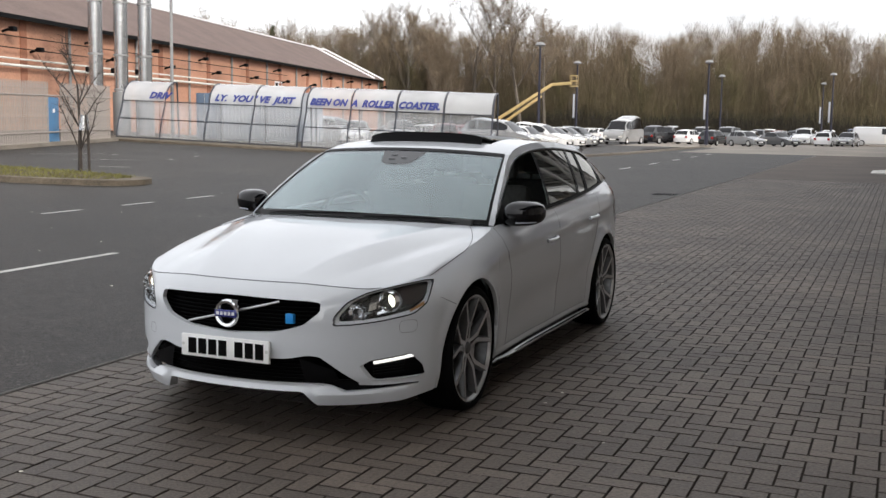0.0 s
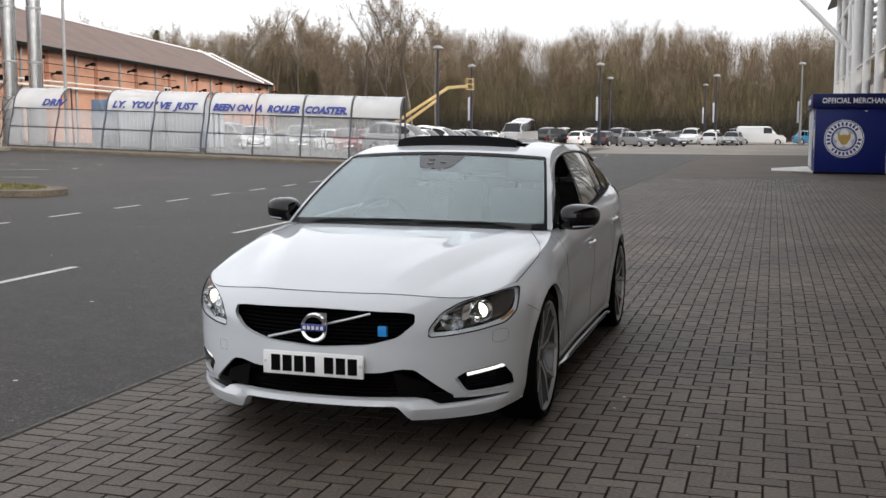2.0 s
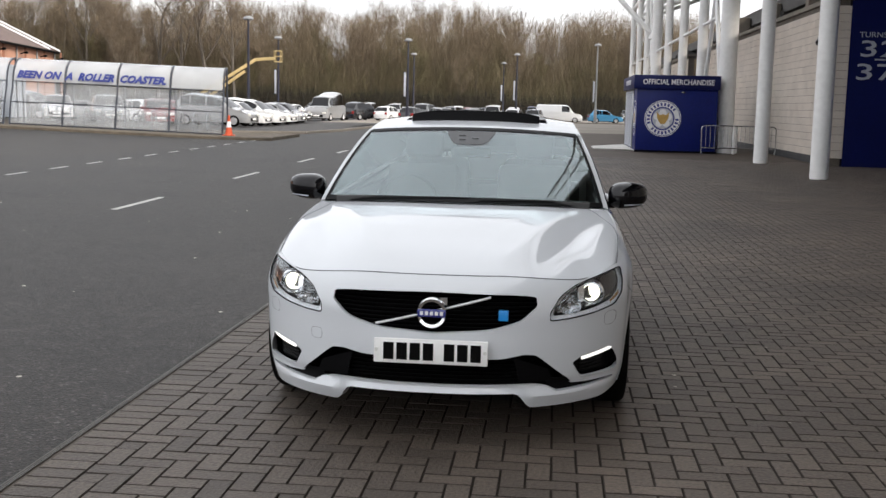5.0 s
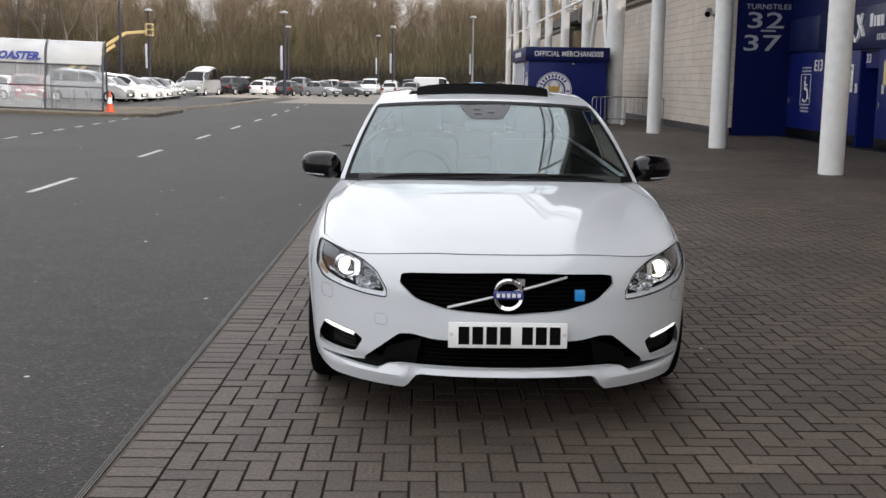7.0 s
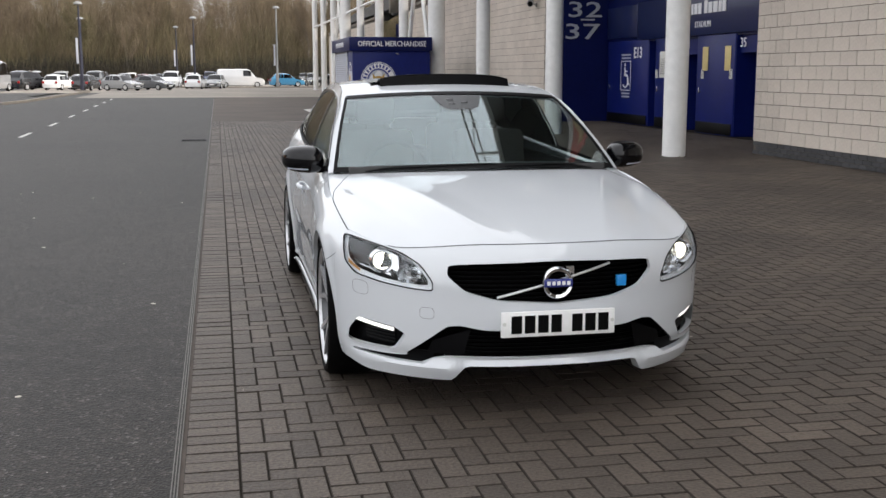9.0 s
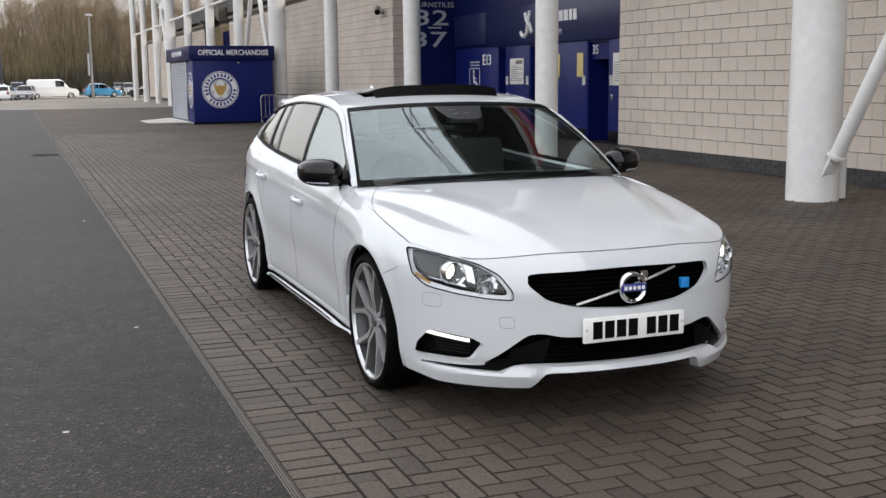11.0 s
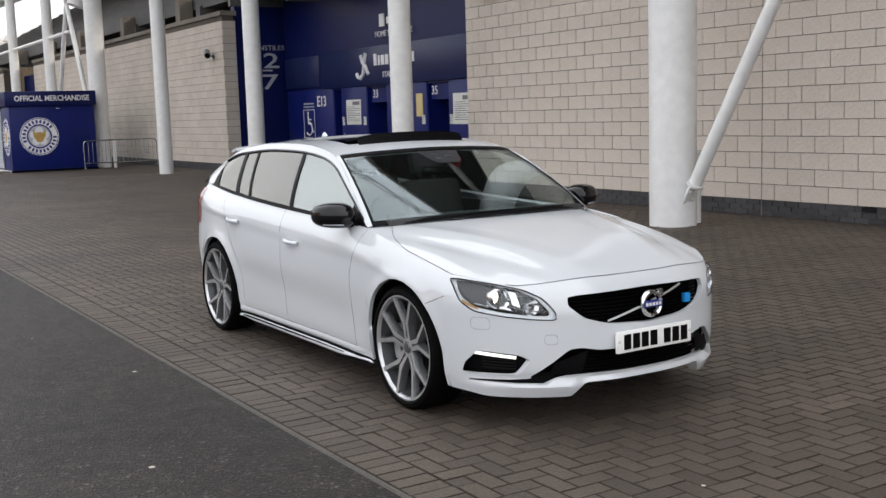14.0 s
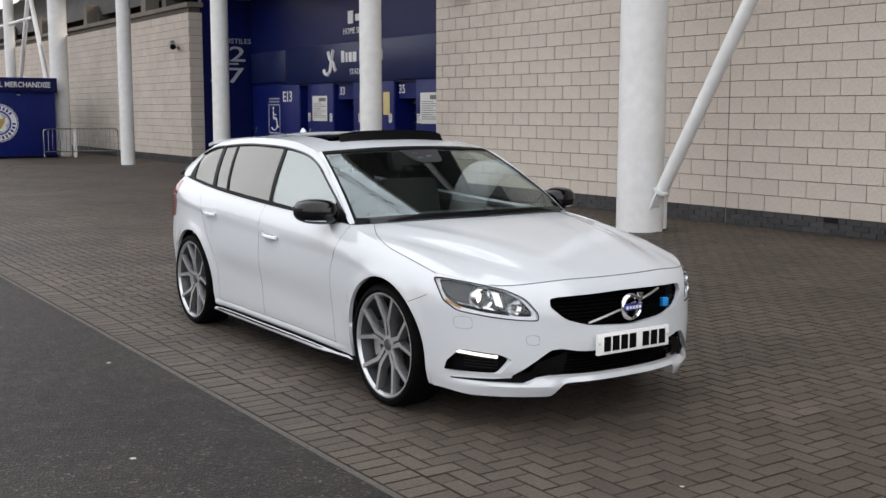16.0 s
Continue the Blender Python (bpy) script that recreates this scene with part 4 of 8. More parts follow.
# ---- the white estate car ----
# local frame: x across, y from the front axle to the tail, z up from the ground
CAR_X, CAR_Y, CAR_TURN = -3.08, 5.61, 0.0
BASE, TYRE = 2.776, 0.335
ARCH = 0.375
NOSE_END, TAIL_START = -0.40, 3.30
half_w = curve_through([(-0.45, 0.866), (-0.2, 0.893), (0, 0.902), (0.5, 0.893), (1.2, 0.878), (2.0, 0.878), (2.5, 0.884), (2.776, 0.886), (3.1, 0.862), (3.35, 0.818), (3.6, 0.75)])
edge_x = curve_through([(-0.45, 0.806), (-0.2, 0.826), (0.1, 0.834), (0.35, 0.822), (0.55, 0.80), (1.0, 0.805), (1.6, 0.805), (2.4, 0.795), (3.0, 0.755), (3.35, 0.70), (3.6, 0.645)])
edge_z = curve_through([(-0.45, 0.758), (-0.2, 0.815), (0.1, 0.873), (0.35, 0.915), (0.55, 0.94), (1.0, 0.955), (1.8, 0.985), (2.6, 1.03), (3.2, 1.075), (3.6, 1.09)])
side_in = curve_through([(0.1, 0.065), (0.20, 0.045), (0.27, 0.030), (0.36, 0.022), (0.5, 0.008), (0.62, 0.0), (0.72, 0.004), (0.82, 0.014), (1.0, 0.03)])


def body_x(y, z):
    """Half width of the lower body at a height."""
    w, xe, ze = half_w(y), edge_x(y), edge_z(y)
    zs = ze - 0.17
    x = w - side_in(min(z, zs))
    if z > zs:
        t = (z - zs) / (ze - zs)
        x = x + (xe - x) * t ** 2.6
    mid = step(y, 0.45, 0.9) * (1 - step(y, 2.1, 2.5))
    x -= 0.008 * mid * math.exp(-(((z - 0.40 - 0.04 * y) / 0.085) ** 2))
    x += 0.006 * math.exp(-(((z - zs - 0.02) / 0.022) ** 2)) * step(y, -0.2, 0.5)
    for yc in (0.0, BASE):
        r = math.hypot(y - yc, z - TYRE)
        x += 0.013 * math.exp(-(((r - ARCH) / 0.05) ** 2))
    return x


nose_y = curve_through([(0.17, -0.90), (0.24, -0.945), (0.31, -0.965), (0.43, -0.968), (0.52, -0.962), (0.60, -0.958), (0.67, -0.935), (0.72, -0.90), (0.765, -0.845)])
tail_y = curve_through([(0.2, 3.60), (0.32, 3.68), (0.5, 3.71), (0.72, 3.68), (0.86, 3.64), (1.1, 3.56)])


def nose(u, z, inset=0.0):
    """The front bumper's skin: u from -1 to 1 across, z the height."""
    xa = body_x(NOSE_END, min(z, edge_z(NOSE_END))) - inset
    k = math.sin(u * math.pi / 2)
    k = 0.55 * k + 0.45 * u
    x = xa * k
    y = NOSE_END - (NOSE_END - nose_y(z) - inset) * max(0.0, 1 - abs(k) ** 2.5) ** 0.72
    return x, y, z


def nose_top(u):
    """Height of the bonnet's leading edge across the nose."""
    return 0.750 - 0.024 * step(abs(u), 0.25, 0.70) + (edge_z(NOSE_END) - 0.726) * step(abs(u), 0.62, 1.0)


def nose_bottom(u):
    a = abs(u)
    return 0.245 - 0.070 * step(a, 0.34, 0.42) + 0.02 * step(a, 0.8, 1.0)


car = thing("estate_car", pose(CAR_X, CAR_Y, 0, 0, 0, CAR_TURN), "white sporty estate car with black mirrors and alloy wheels", "car")


def settle(ob):
    """Freeze an object's modifiers into its mesh."""
    bpy.context.view_layer.update()
    me = bpy.data.meshes.new_from_object(ob.evaluated_get(bpy.context.evaluated_depsgraph_get()))
    ob.modifiers.clear()
    old = ob.data
    ob.data = me
    bpy.data.meshes.remove(old)
    for poly in me.polygons:
        poly.use_smooth = True
    me.set_sharp_from_angle(angle=radians(32))


def cut(ob, outlines, y0, y1, operation="DIFFERENCE"):
    """Cut (or keep) blocks with rounded (x, z) outlines out of a shell."""
    b = bmesh.new()
    for o in outlines:
        prism(b, o, y0, y1)
    bmesh.ops.recalc_face_normals(b, faces=b.faces)
    me = bpy.data.meshes.new("cutter")
    b.to_mesh(me)
    b.free()
    c = bpy.data.objects.new("cutter", me)
    scene.collection.objects.link(c)
    c.matrix_world = car.matrix_basis
    md = ob.modifiers.new("cut", "BOOLEAN")
    md.operation, md.object, md.solver = operation, c, "EXACT"
    settle(ob)
    bpy.data.objects.remove(c)


def rounded(points, n=3, r=0.25):
    """Round an outline's corners."""
    out = []
    k = len(points)
    for i in range(k):
        p, a, b = (Vector(points[i]), Vector(points[i - 1]), Vector(points[(i + 1) % k]))
        pa, pb = p.lerp(a, r), p.lerp(b, r)
        for j in range(n + 1):
            t = j / n
            out.append(tuple(pa * (1 - t) ** 2 + p * 2 * t * (1 - t) + pb * t * t))
    return out


def mirrored(o):
    return [(-x, z) for x, z in o][::-1]


def symmetric(right):
    """Close a right-hand outline into a symmetric one."""
    return right + [(-x, z) for x, z in right[::-1] if x > 1e-6]


GRILLE = rounded(symmetric([(0.0, 0.688), (0.445, 0.676), (0.452, 0.63), (0.38, 0.565), (0.25, 0.528), (0.02, 0.513)]), 3, 0.22)
INTAKE = rounded(symmetric([(0.0, 0.40), (0.30, 0.403), (0.40, 0.422), (0.455, 0.417), (0.615, 0.280), (0.55, 0.258), (0.45, 0.282), (0.38, 0.284), (0.01, 0.282)]), 2, 0.18)
FOG = rounded([(0.79, 0.410), (0.655, 0.392), (0.612, 0.366), (0.652, 0.292), (0.80, 0.290), (0.826, 0.298), (0.822, 0.345)], 3, 0.16)
LAMP = rounded([(0.826, 0.758), (0.735, 0.741), (0.622, 0.712), (0.553, 0.670), (0.508, 0.600), (0.508, 0.563), (0.60, 0.568), (0.70, 0.581), (0.80, 0.603), (0.836, 0.650), (0.838, 0.705)], 3, 0.25)
LAMP_INNER = rounded([(0.806, 0.747), (0.733, 0.733), (0.626, 0.705), (0.562, 0.664), (0.521, 0.603), (0.522, 0.580), (0.60, 0.583), (0.70, 0.597), (0.784, 0.622), (0.815, 0.660), (0.818, 0.70)], 3, 0.25)
BLADE = [(0.50, 0.272), (0.545, 0.244), (0.68, 0.247), (0.806, 0.253), (0.806, 0.261), (0.68, 0.266), (0.61, 0.272), (0.57, 0.290)]


def nose_shell(thick, inset=0.0, bottom=None, nu=97, nv=41):
    b = bmesh.new()
    rows = []
    for i in range(nu):
        u = -1 + 2 * i / (nu - 1)
        z0, z1 = (nose_bottom(u) if bottom is None else bottom), nose_top(u)
        outer = []
        for j in range(nv):
            z = z0 + (z1 - z0) * j / (nv - 1)
            x, y, z = nose(u, z, inset)
            if bottom is None:
                y -= 0.030 * (1 - step(z, 0.225, 0.268)) * (0.55 + 0.45 * step(abs(u), 0.36, 0.44)) * (1 - step(abs(u), 0.85, 1.0))
                y += 0.012 * math.exp(-(((z - 0.275) / 0.02) ** 2)) * (1 - step(abs(u), 0.8, 1.0))
            outer.append((x, y, z))
        inner = []
        for j in range(nv):
            z = z0 + (z1 - z0) * j / (nv - 1)
            x, y, z = nose(u, z, inset + thick)
            inner.append((x, y + 0.0, z - (0.004 if j == nv - 1 else 0)))
        rows.append([b.verts.new(p) for p in outer + inner[::-1]])
    n = 2 * nv
    for p, q in zip(rows, rows[1:]):
        for j in range(n):
            b.faces.new((p[j], p[(j + 1) % n], q[(j + 1) % n], q[j]))
    b.faces.new(rows[0])
    b.faces.new(rows[-1][::-1])
    return b


bumper = part("front_bumper", nose_shell(0.028), M["paint"], car)
cut(bumper, [GRILLE], -1.3, -0.6)
cut(bumper, [INTAKE], -1.3, -0.6)
for o in (FOG, LAMP, BLADE):
    cut(bumper, [o, mirrored(o)], -1.3, -0.25)
backing = part("grille_backing", nose_shell(0.02, 0.13, 0.265, 49, 15), M["grille_black"], car)

grille = part("grille", bmesh.new(), M["grille_black"], car)
for k in range(9):
    b = bmesh.new()
    z = 0.53 + 0.018 * k
    w = 0.20 + 0.26 * step(z, 0.50, 0.60)
    pts = [nose(u, z, 0.045) for u in lin(-w * 0.98, w * 0.98, 15)]
    pipe(b, pts, 0.005, 6)
    part("grille_slat", b, M["grille_black"], grille)
for k in range(6):
    b = bmesh.new()
    z = 0.296 + 0.017 * k
    pipe(b, [nose(u, z, 0.05) for u in lin(-0.46 + 0.02 * k, 0.46 - 0.02 * k, 15)], 0.006, 6)
    part("intake_slat", b, M["grille_black"], grille)
for s in (-1, 1):
    b = bmesh.new()
    f = lambda u, v: tuple(Vector(nose(s * (0.36 + 0.16 * u - 0.03 * v), 0.29 + 0.115 * v * (1 - 0.5 * u), 0.02)))
    grid(b, f, lin(0, 1, 6), lin(0, 1, 5))
    part("intake_wing", b, M["satin_black"], car, "gloss black winglet in the lower intake")
b = bmesh.new()
pipe(b, [Vector(nose(u, 0.604 + 0.064 * u / 0.225, 0.012)) for u in lin(-0.225, 0.225, 13)], 0.006, 8)
part("diagonal_bar", b, M["alloy"], car, "slim chrome bar across the grille")
by = nose_y(0.60) - 0.012
b = bmesh.new()
lathe(b, [(0.047, -0.008), (0.050, 0.008), (0.062, 0.012), (0.068, 0.002), (0.068, -0.012)], 40)
bmesh.ops.transform(b, matrix=pose(0, by, 0.602) @ FACE_S, verts=b.verts)
tube(b, (0.045, by, 0.648), (0.062, by, 0.665), 0.016, 0.004, n=10)
prism(b, ((0.03, 0.672), (0.067, 0.672), (0.067, 0.636)), by - 0.012, by + 0.004)
badge = part("badge", b, M["chrome"], car, "chrome ring badge with a blue bar")
b = bmesh.new()
box(b, -0.062, 0.062, by - 0.016, by + 0.004, 0.586, 0.620, 0.004)
part("badge_bar", b, M["badge_blue"], badge, "plain blue bar")
b = bmesh.new()
for k in range(5):
    box(b, -0.05 + 0.0215 * k, -0.05 + 0.0215 * k + 0.014, by - 0.018, by - 0.014, 0.595, 0.611)
part("badge_marks", b, M["sign_white"], badge, smooth=0)
b = bmesh.new()
x, y, z = nose(0.283, 0.590, 0.03)
box(b, x - 0.021, x + 0.021, y - 0.012, y + 0.012, z - 0.023, z + 0.023, 0.002)
part("square_badge", b, M["square_blue"], car, "small bright blue square emblem")

py = nose_y(0.43) - 0.022
b = bmesh.new()
box(b, -0.247, 0.247, py - 0.006, py + 0.012, 0.382, 0.489, 0.004)
plate = part("number_plate", b, M["plate"], car, "white number plate with plain black bars")
cursor = -0.205
for k in range(7):
    if k == 4:
        cursor += 0.033
    b = bmesh.new()
    box(b, cursor, cursor + 0.045, py - 0.0085, py - 0.004, 0.398, 0.473)
    part("plate_bar", b, M["plate_ink"], plate, "plain black bar", smooth=0)
    cursor += 0.0575
b = bmesh.new()
for x in (-0.235, 0.235):
    tube(b, (x, py - 0.009, 0.44), (x, py, 0.44), 0.008, n=10)
part("plate_screws", b, M["paper"], plate)

def nose_at(x, z, inset):
    """How far forward the nose's skin lies at an offset from the middle."""
    lo, hi = 0.0, 1.0
    for _ in range(30):
        mid = (lo + hi) / 2
        lo, hi = (mid, hi) if nose(mid, z, inset)[0] < x else (lo, mid)
    return nose(lo, z, inset)[1]


for s in (-1, 1):
    side = (lambda o: o) if s > 0 else mirrored
    # headlamp
    lamp = part("headlamp", nose_shell(0.012, 0.004, 0.5, 65, 15), M["lens"], car, "clear headlamp with a lit projector")
    cut(lamp, [side([(x * 0.997 + 0.001, z * 0.997 + 0.001) for x, z in LAMP])], -1.3, -0.25, "INTERSECT")
    lamp.visible_shadow = False
    housing = part("lamp_housing", nose_shell(0.012, 0.070, 0.5, 65, 15), M["lamp_dark"], lamp)
    cut(housing, [side([(x * 1.01 - 0.004, z) for x, z in LAMP])], -1.3, -0.2, "INTERSECT")
    pc, rc = (0.690, 0.662), (0.592, 0.622)
    disc = lambda c, rx, rz: [(c[0] + rx * math.cos(t), c[1] + rz * math.sin(t)) for t in lin(0, 2 * math.pi, 25)[:-1]]
    rim_ = part("lamp_surround", nose_shell(0.008, 0.020, 0.5, 65, 21), M["lamp_trim"], lamp, "white surround inside the lens, chrome's bright reflection put into its colour")
    cut(rim_, [side(LAMP)], -1.3, -0.2, "INTERSECT")
    cut(rim_, [side(LAMP_INNER)], -1.3, -0.2)
    patch = [(x, z) for x, z in rounded([(0.738, 0.640), (0.728, 0.722), (0.790, 0.738), (0.806, 0.725), (0.804, 0.675), (0.785, 0.650)], 3, 0.2)]
    bezel = part("lamp_bezel", nose_shell(0.010, 0.030, 0.5, 65, 21), M["lamp_bezel"], lamp, "dark inner bezel")
    cut(bezel, [side(patch)], -1.3, -0.2, "INTERSECT")
    c = Vector((s * pc[0], nose_at(pc[0], pc[1], 0.050), pc[1]))
    b = bmesh.new()
    lathe(b, [(0.025, -0.030), (0.036, 0.006), (0.043, 0.020), (0.051, 0.027), (0.058, 0.012), (0.057, -0.03)], 28, Matrix.Translation(c) @ FACE_S)
    part("projector_ring", b, M["chrome"], lamp)
    b = bmesh.new()
    lathe(b, [(0.0, -0.018), (0.014, -0.020), (0.026, -0.028)], 24, Matrix.Translation(c) @ FACE_S)
    part("projector", b, M["lamp_on"], lamp, "lit round projector")
    c2 = Vector((s * rc[0], nose_at(rc[0], rc[1], 0.045), rc[1]))
    b = bmesh.new()
    lathe(b, [(0.008, -0.026), (0.020, -0.021), (0.036, -0.006), (0.054, 0.018)], 14, Matrix.Translation(c2) @ FACE_S @ Matrix.Diagonal((1, 0.84, 1, 1)))
    tube(b, c2 + Vector((0, 0.02, 0)), c2 + Vector((0, -0.008, 0)), 0.010, n=12)
    part("reflector_bowl", b, M["chrome"], lamp, "faceted chrome reflector bowl", smooth=0)
    # faceted mirror faces between the bowls and along the lower edge
    for x0, x1, z0, z1, skew in ((0.538, 0.640, 0.592, 0.600, 0.020), (0.628, 0.655, 0.622, 0.690, 0.012), (0.660, 0.775, 0.606, 0.616, 0.030), (0.560, 0.615, 0.660, 0.676, 0.020)):
        b = bmesh.new()
        f = lambda u, v: (s * (x0 + (x1 - x0) * u), nose_at(x0 + (x1 - x0) * u, z0 + skew * u + (z1 - z0) * v, 0.034) + 0.012 * v, z0 + skew * u + (z1 - z0) * v)
        grid(b, f, lin(0, 1, 7), lin(0, 1, 3))
        part("mirror_facet", b, M["chrome"], lamp, smooth=0)
    # dark seal round the lens
    b = bmesh.new()
    ring = side(LAMP)
    pipe(b, [(x, nose_at(abs(x), min(z, 0.752), 0.0) + 0.0015, z) for x, z in ring + ring[:1]], 0.0032, 5)
    part("lamp_seal", b, M["satin_black"], lamp, "thin dark seal round the lens")
    b = bmesh.new()
    f = lambda u, v: nose(s * (0.925 - 0.085 * u), 0.640 - 0.030 * u + 0.018 * v * (1 - 0.4 * u), 0.0165)
    grid(b, f, lin(0, 1, 6), lin(0, 1, 4))
    part("indicator", b, M["amber"], lamp, "amber turn signal")
    # fog recess with the daylight strip
    fog = part("fog_recess", nose_shell(0.012, 0.055, 0.28, 65, 21), M["satin_black"], car, "black recess in the bumper's corner")
    cut(fog, [side([(x * 1.0, z) for x, z in rounded([(0.845, 0.435), (0.62, 0.41), (0.59, 0.285), (0.84, 0.285)], 2, 0.2)])], -1.3, -0.2, "INTERSECT")
    for k in range(4):
        b = bmesh.new()
        pipe(b, [nose(s * u, 0.312 + 0.015 * k + 0.02 * (u - 0.7), 0.04) for u in lin(0.68, 0.85, 6)], 0.005, 6)
        part("fog_slat", b, M["satin_black"], fog)
    b = bmesh.new()
    pipe(b, [nose(s * u, 0.376 + 0.020 * (u - 0.67) / 0.22, 0.018) for u in lin(0.67, 0.88, 12)], 0.008, 8)
    part("daylight_strip", b, M["drl"], fog, "lit white daylight strip")
    blade = part("blade", nose_shell(0.006, 0.020, 0.215, 97, 61), M["satin_black"], car, "thin black wedge along the lower bumper")
    cut(blade, [side([(0.50, 0.300), (0.50, 0.238), (0.68, 0.240), (0.815, 0.246), (0.815, 0.268), (0.68, 0.274), (0.60, 0.300)])], -1.3, -0.25, "INTERSECT")
    # washer cap outline and tow cap outline
    for u0, z0, w, h in ((0.825, 0.545, 0.095, 0.062), (0.50, 0.468, 0.06, 0.048)):
        if u0 < 0.6 and s > 0:
            continue
        b = bmesh.new()
        ring = [nose(s * (u0 + w / 2 * math.copysign(abs(math.cos(t)) ** 0.6, math.cos(t))), z0 + h / 2 * math.copysign(abs(math.sin(t)) ** 0.6, math.sin(t)), -0.0002) for t in lin(0, 2 * math.pi, 25)]
        pipe(b, ring, 0.0008, 4)
        part("cap_outline", b, M["gap"], bumper)


# body sides: the lower edge follows sill and wheel arches
def side_bottom(y):
    z = 0.20
    for yc in (0.0, BASE):
        d = abs(y - yc)
        if d < ARCH:
            z = max(z, TYRE + math.sqrt(ARCH**2 - d * d))
    return z


def side_stations():
    ys = lin(NOSE_END, -ARCH - 0.001, 3)
    for yc in (0.0, BASE):
        ys += [yc - ARCH * math.cos(t) for t in lin(0.0, math.pi, 41)]
        if yc == 0.0:
            ys += lin(ARCH + 0.02, BASE - ARCH - 0.02, 36)
    return ys + lin(BASE + ARCH + 0.02, TAIL_START, 5)


def shell(b, f, us, vs, thick):
    """A sheet with a folded-in back, so that its edges have thickness."""
    rows = [[Vector(f(u, v)) for v in vs] for u in us]
    nrm = [[None] * len(vs) for _ in us]
    for i in range(len(us)):
        for j in range(len(vs)):
            du = rows[min(i + 1, len(us) - 1)][j] - rows[max(i - 1, 0)][j]
            dv = rows[i][min(j + 1, len(vs) - 1)] - rows[i][max(j - 1, 0)]
            n = du.cross(dv)
            nrm[i][j] = n.normalized() if n.length > 1e-9 else Vector((0, 0, 0))
    A = [[b.verts.new(p) for p in r] for r in rows]
    B = [[b.verts.new(p + nrm[i][j] * thick) for j, p in enumerate(r)] for i, r in enumerate(rows)]
    nu, nv = len(us), len(vs)
    for i in range(nu - 1):
        for j in range(nv - 1):
            b.faces.new((A[i][j], A[i][j + 1], A[i + 1][j + 1], A[i + 1][j]))
            b.faces.new((B[i][j], B[i + 1][j], B[i + 1][j + 1], B[i][j + 1]))
    for j in range(nv - 1):
        b.faces.new((A[0][j], B[0][j], B[0][j + 1], A[0][j + 1]))
        b.faces.new((A[-1][j], A[-1][j + 1], B[-1][j + 1], B[-1][j]))
    for i in range(nu - 1):
        b.faces.new((A[i][0], A[i + 1][0], B[i + 1][0], B[i][0]))
        b.faces.new((A[i][-1], B[i][-1], B[i + 1][-1], A[i + 1][-1]))
    return b


for s in (-1, 1):
    b = bmesh.new()

    def side(y, v, s=s):
        z0, z1 = side_bottom(y), edge_z(y)
        z = z0 + (z1 - z0) * v
        return s * body_x(y, z), y, z

    shell(b, side, side_stations(), lin(0, 1, 30), -0.022 * s)
    part("body_side", b, M["paint"], car)

# rail: roof edge from the windscreen's foot to the tail
rail = curve_through([(0.0, 0.805, 0.50, 0.94), (0.12, 0.765, 0.68, 1.065), (0.25, 0.715, 0.89, 1.195), (0.36, 0.665, 1.10, 1.300), (0.43, 0.635, 1.30, 1.352), (0.52, 0.615, 1.60, 1.388), (0.66, 0.60, 2.10, 1.398), (0.8, 0.585, 2.65, 1.368), (0.9, 0.575, 3.02, 1.32), (0.955, 0.60, 3.26, 1.235), (1.0, 0.68, 3.50, 1.085)])
bow = curve_through([(0.0, 0.25), (0.14, 0.155), (0.25, 0.11), (0.40, 0.09), (0.52, 0.065), (0.7, 0.0), (0.9, -0.05), (1.0, -0.09)])
crown = curve_through([(0.0, 0.03), (0.2, 0.025), (0.42, 0.03), (0.6, 0.038), (0.85, 0.04), (1.0, 0.02)])
RAIL_BY_Y = [(rail(t)[1], t) for t in lin(0, 1, 201)]


def rail_at(y):
    ys_, ts_ = zip(*RAIL_BY_Y)
    return rail(float(np.interp(y, ys_, ts_)))


def even(f, t):
    """A curve of even bend through three places of a table, for the windscreen."""
    h = T_HEAD / 2
    a, b_, c = (np.array(f(q), dtype=float) for q in (0.0, h, T_HEAD))
    v = a * (t - h) * (t - T_HEAD) / (h * T_HEAD) - b_ * t * (t - T_HEAD) / (h * h) + c * t * (t - h) / (T_HEAD * h)
    return v.tolist()


def top(t, s, lift=0.0):
    """Windscreen, roof and tailgate as one skin: t along, s across."""
    if t < T_HEAD:
        (x, y, z), w, c = even(rail, t), even(bow, t), even(crown, t)
    else:
        (x, y, z), w, c = rail(t), bow(t), crown(t)
    k = 1 - abs(s) ** (2.05 + 0.15 * step(t, T_HEAD, 0.5))
    return x * s, y - w * k, z + c * k + lift


T_HEAD, T_TAIL = 0.378, 0.915
b = bmesh.new()
shell(b, lambda t, s: top(t, s, 0.004), lin(0.0, T_HEAD, 26), lin(-0.965, 0.965, 33), 0.005)
windscreen = part("windscreen", b, M["screen"], car, "clear windscreen reflecting the sky")
windscreen.visible_shadow = False
b = bmesh.new()
shell(b, lambda t, s: top(t, s, 0.006), lin(T_HEAD - 0.008, T_HEAD + 0.012, 3), lin(-0.96, 0.96, 25), 0.006)
shell(b, lambda t, s: top(t, s, 0.0065), lin(0.0, 0.022, 3), lin(-0.965, 0.965, 25), 0.006)
for s in (-1, 1):
    shell(b, lambda t, v, s=s: top(t, s * (0.950 + 0.022 * v), 0.0065), lin(0.0, T_HEAD, 20), lin(0, 1, 3), 0.006 * s)
part("windscreen_border", b, M["satin_black"], windscreen, "black edge band of the windscreen")
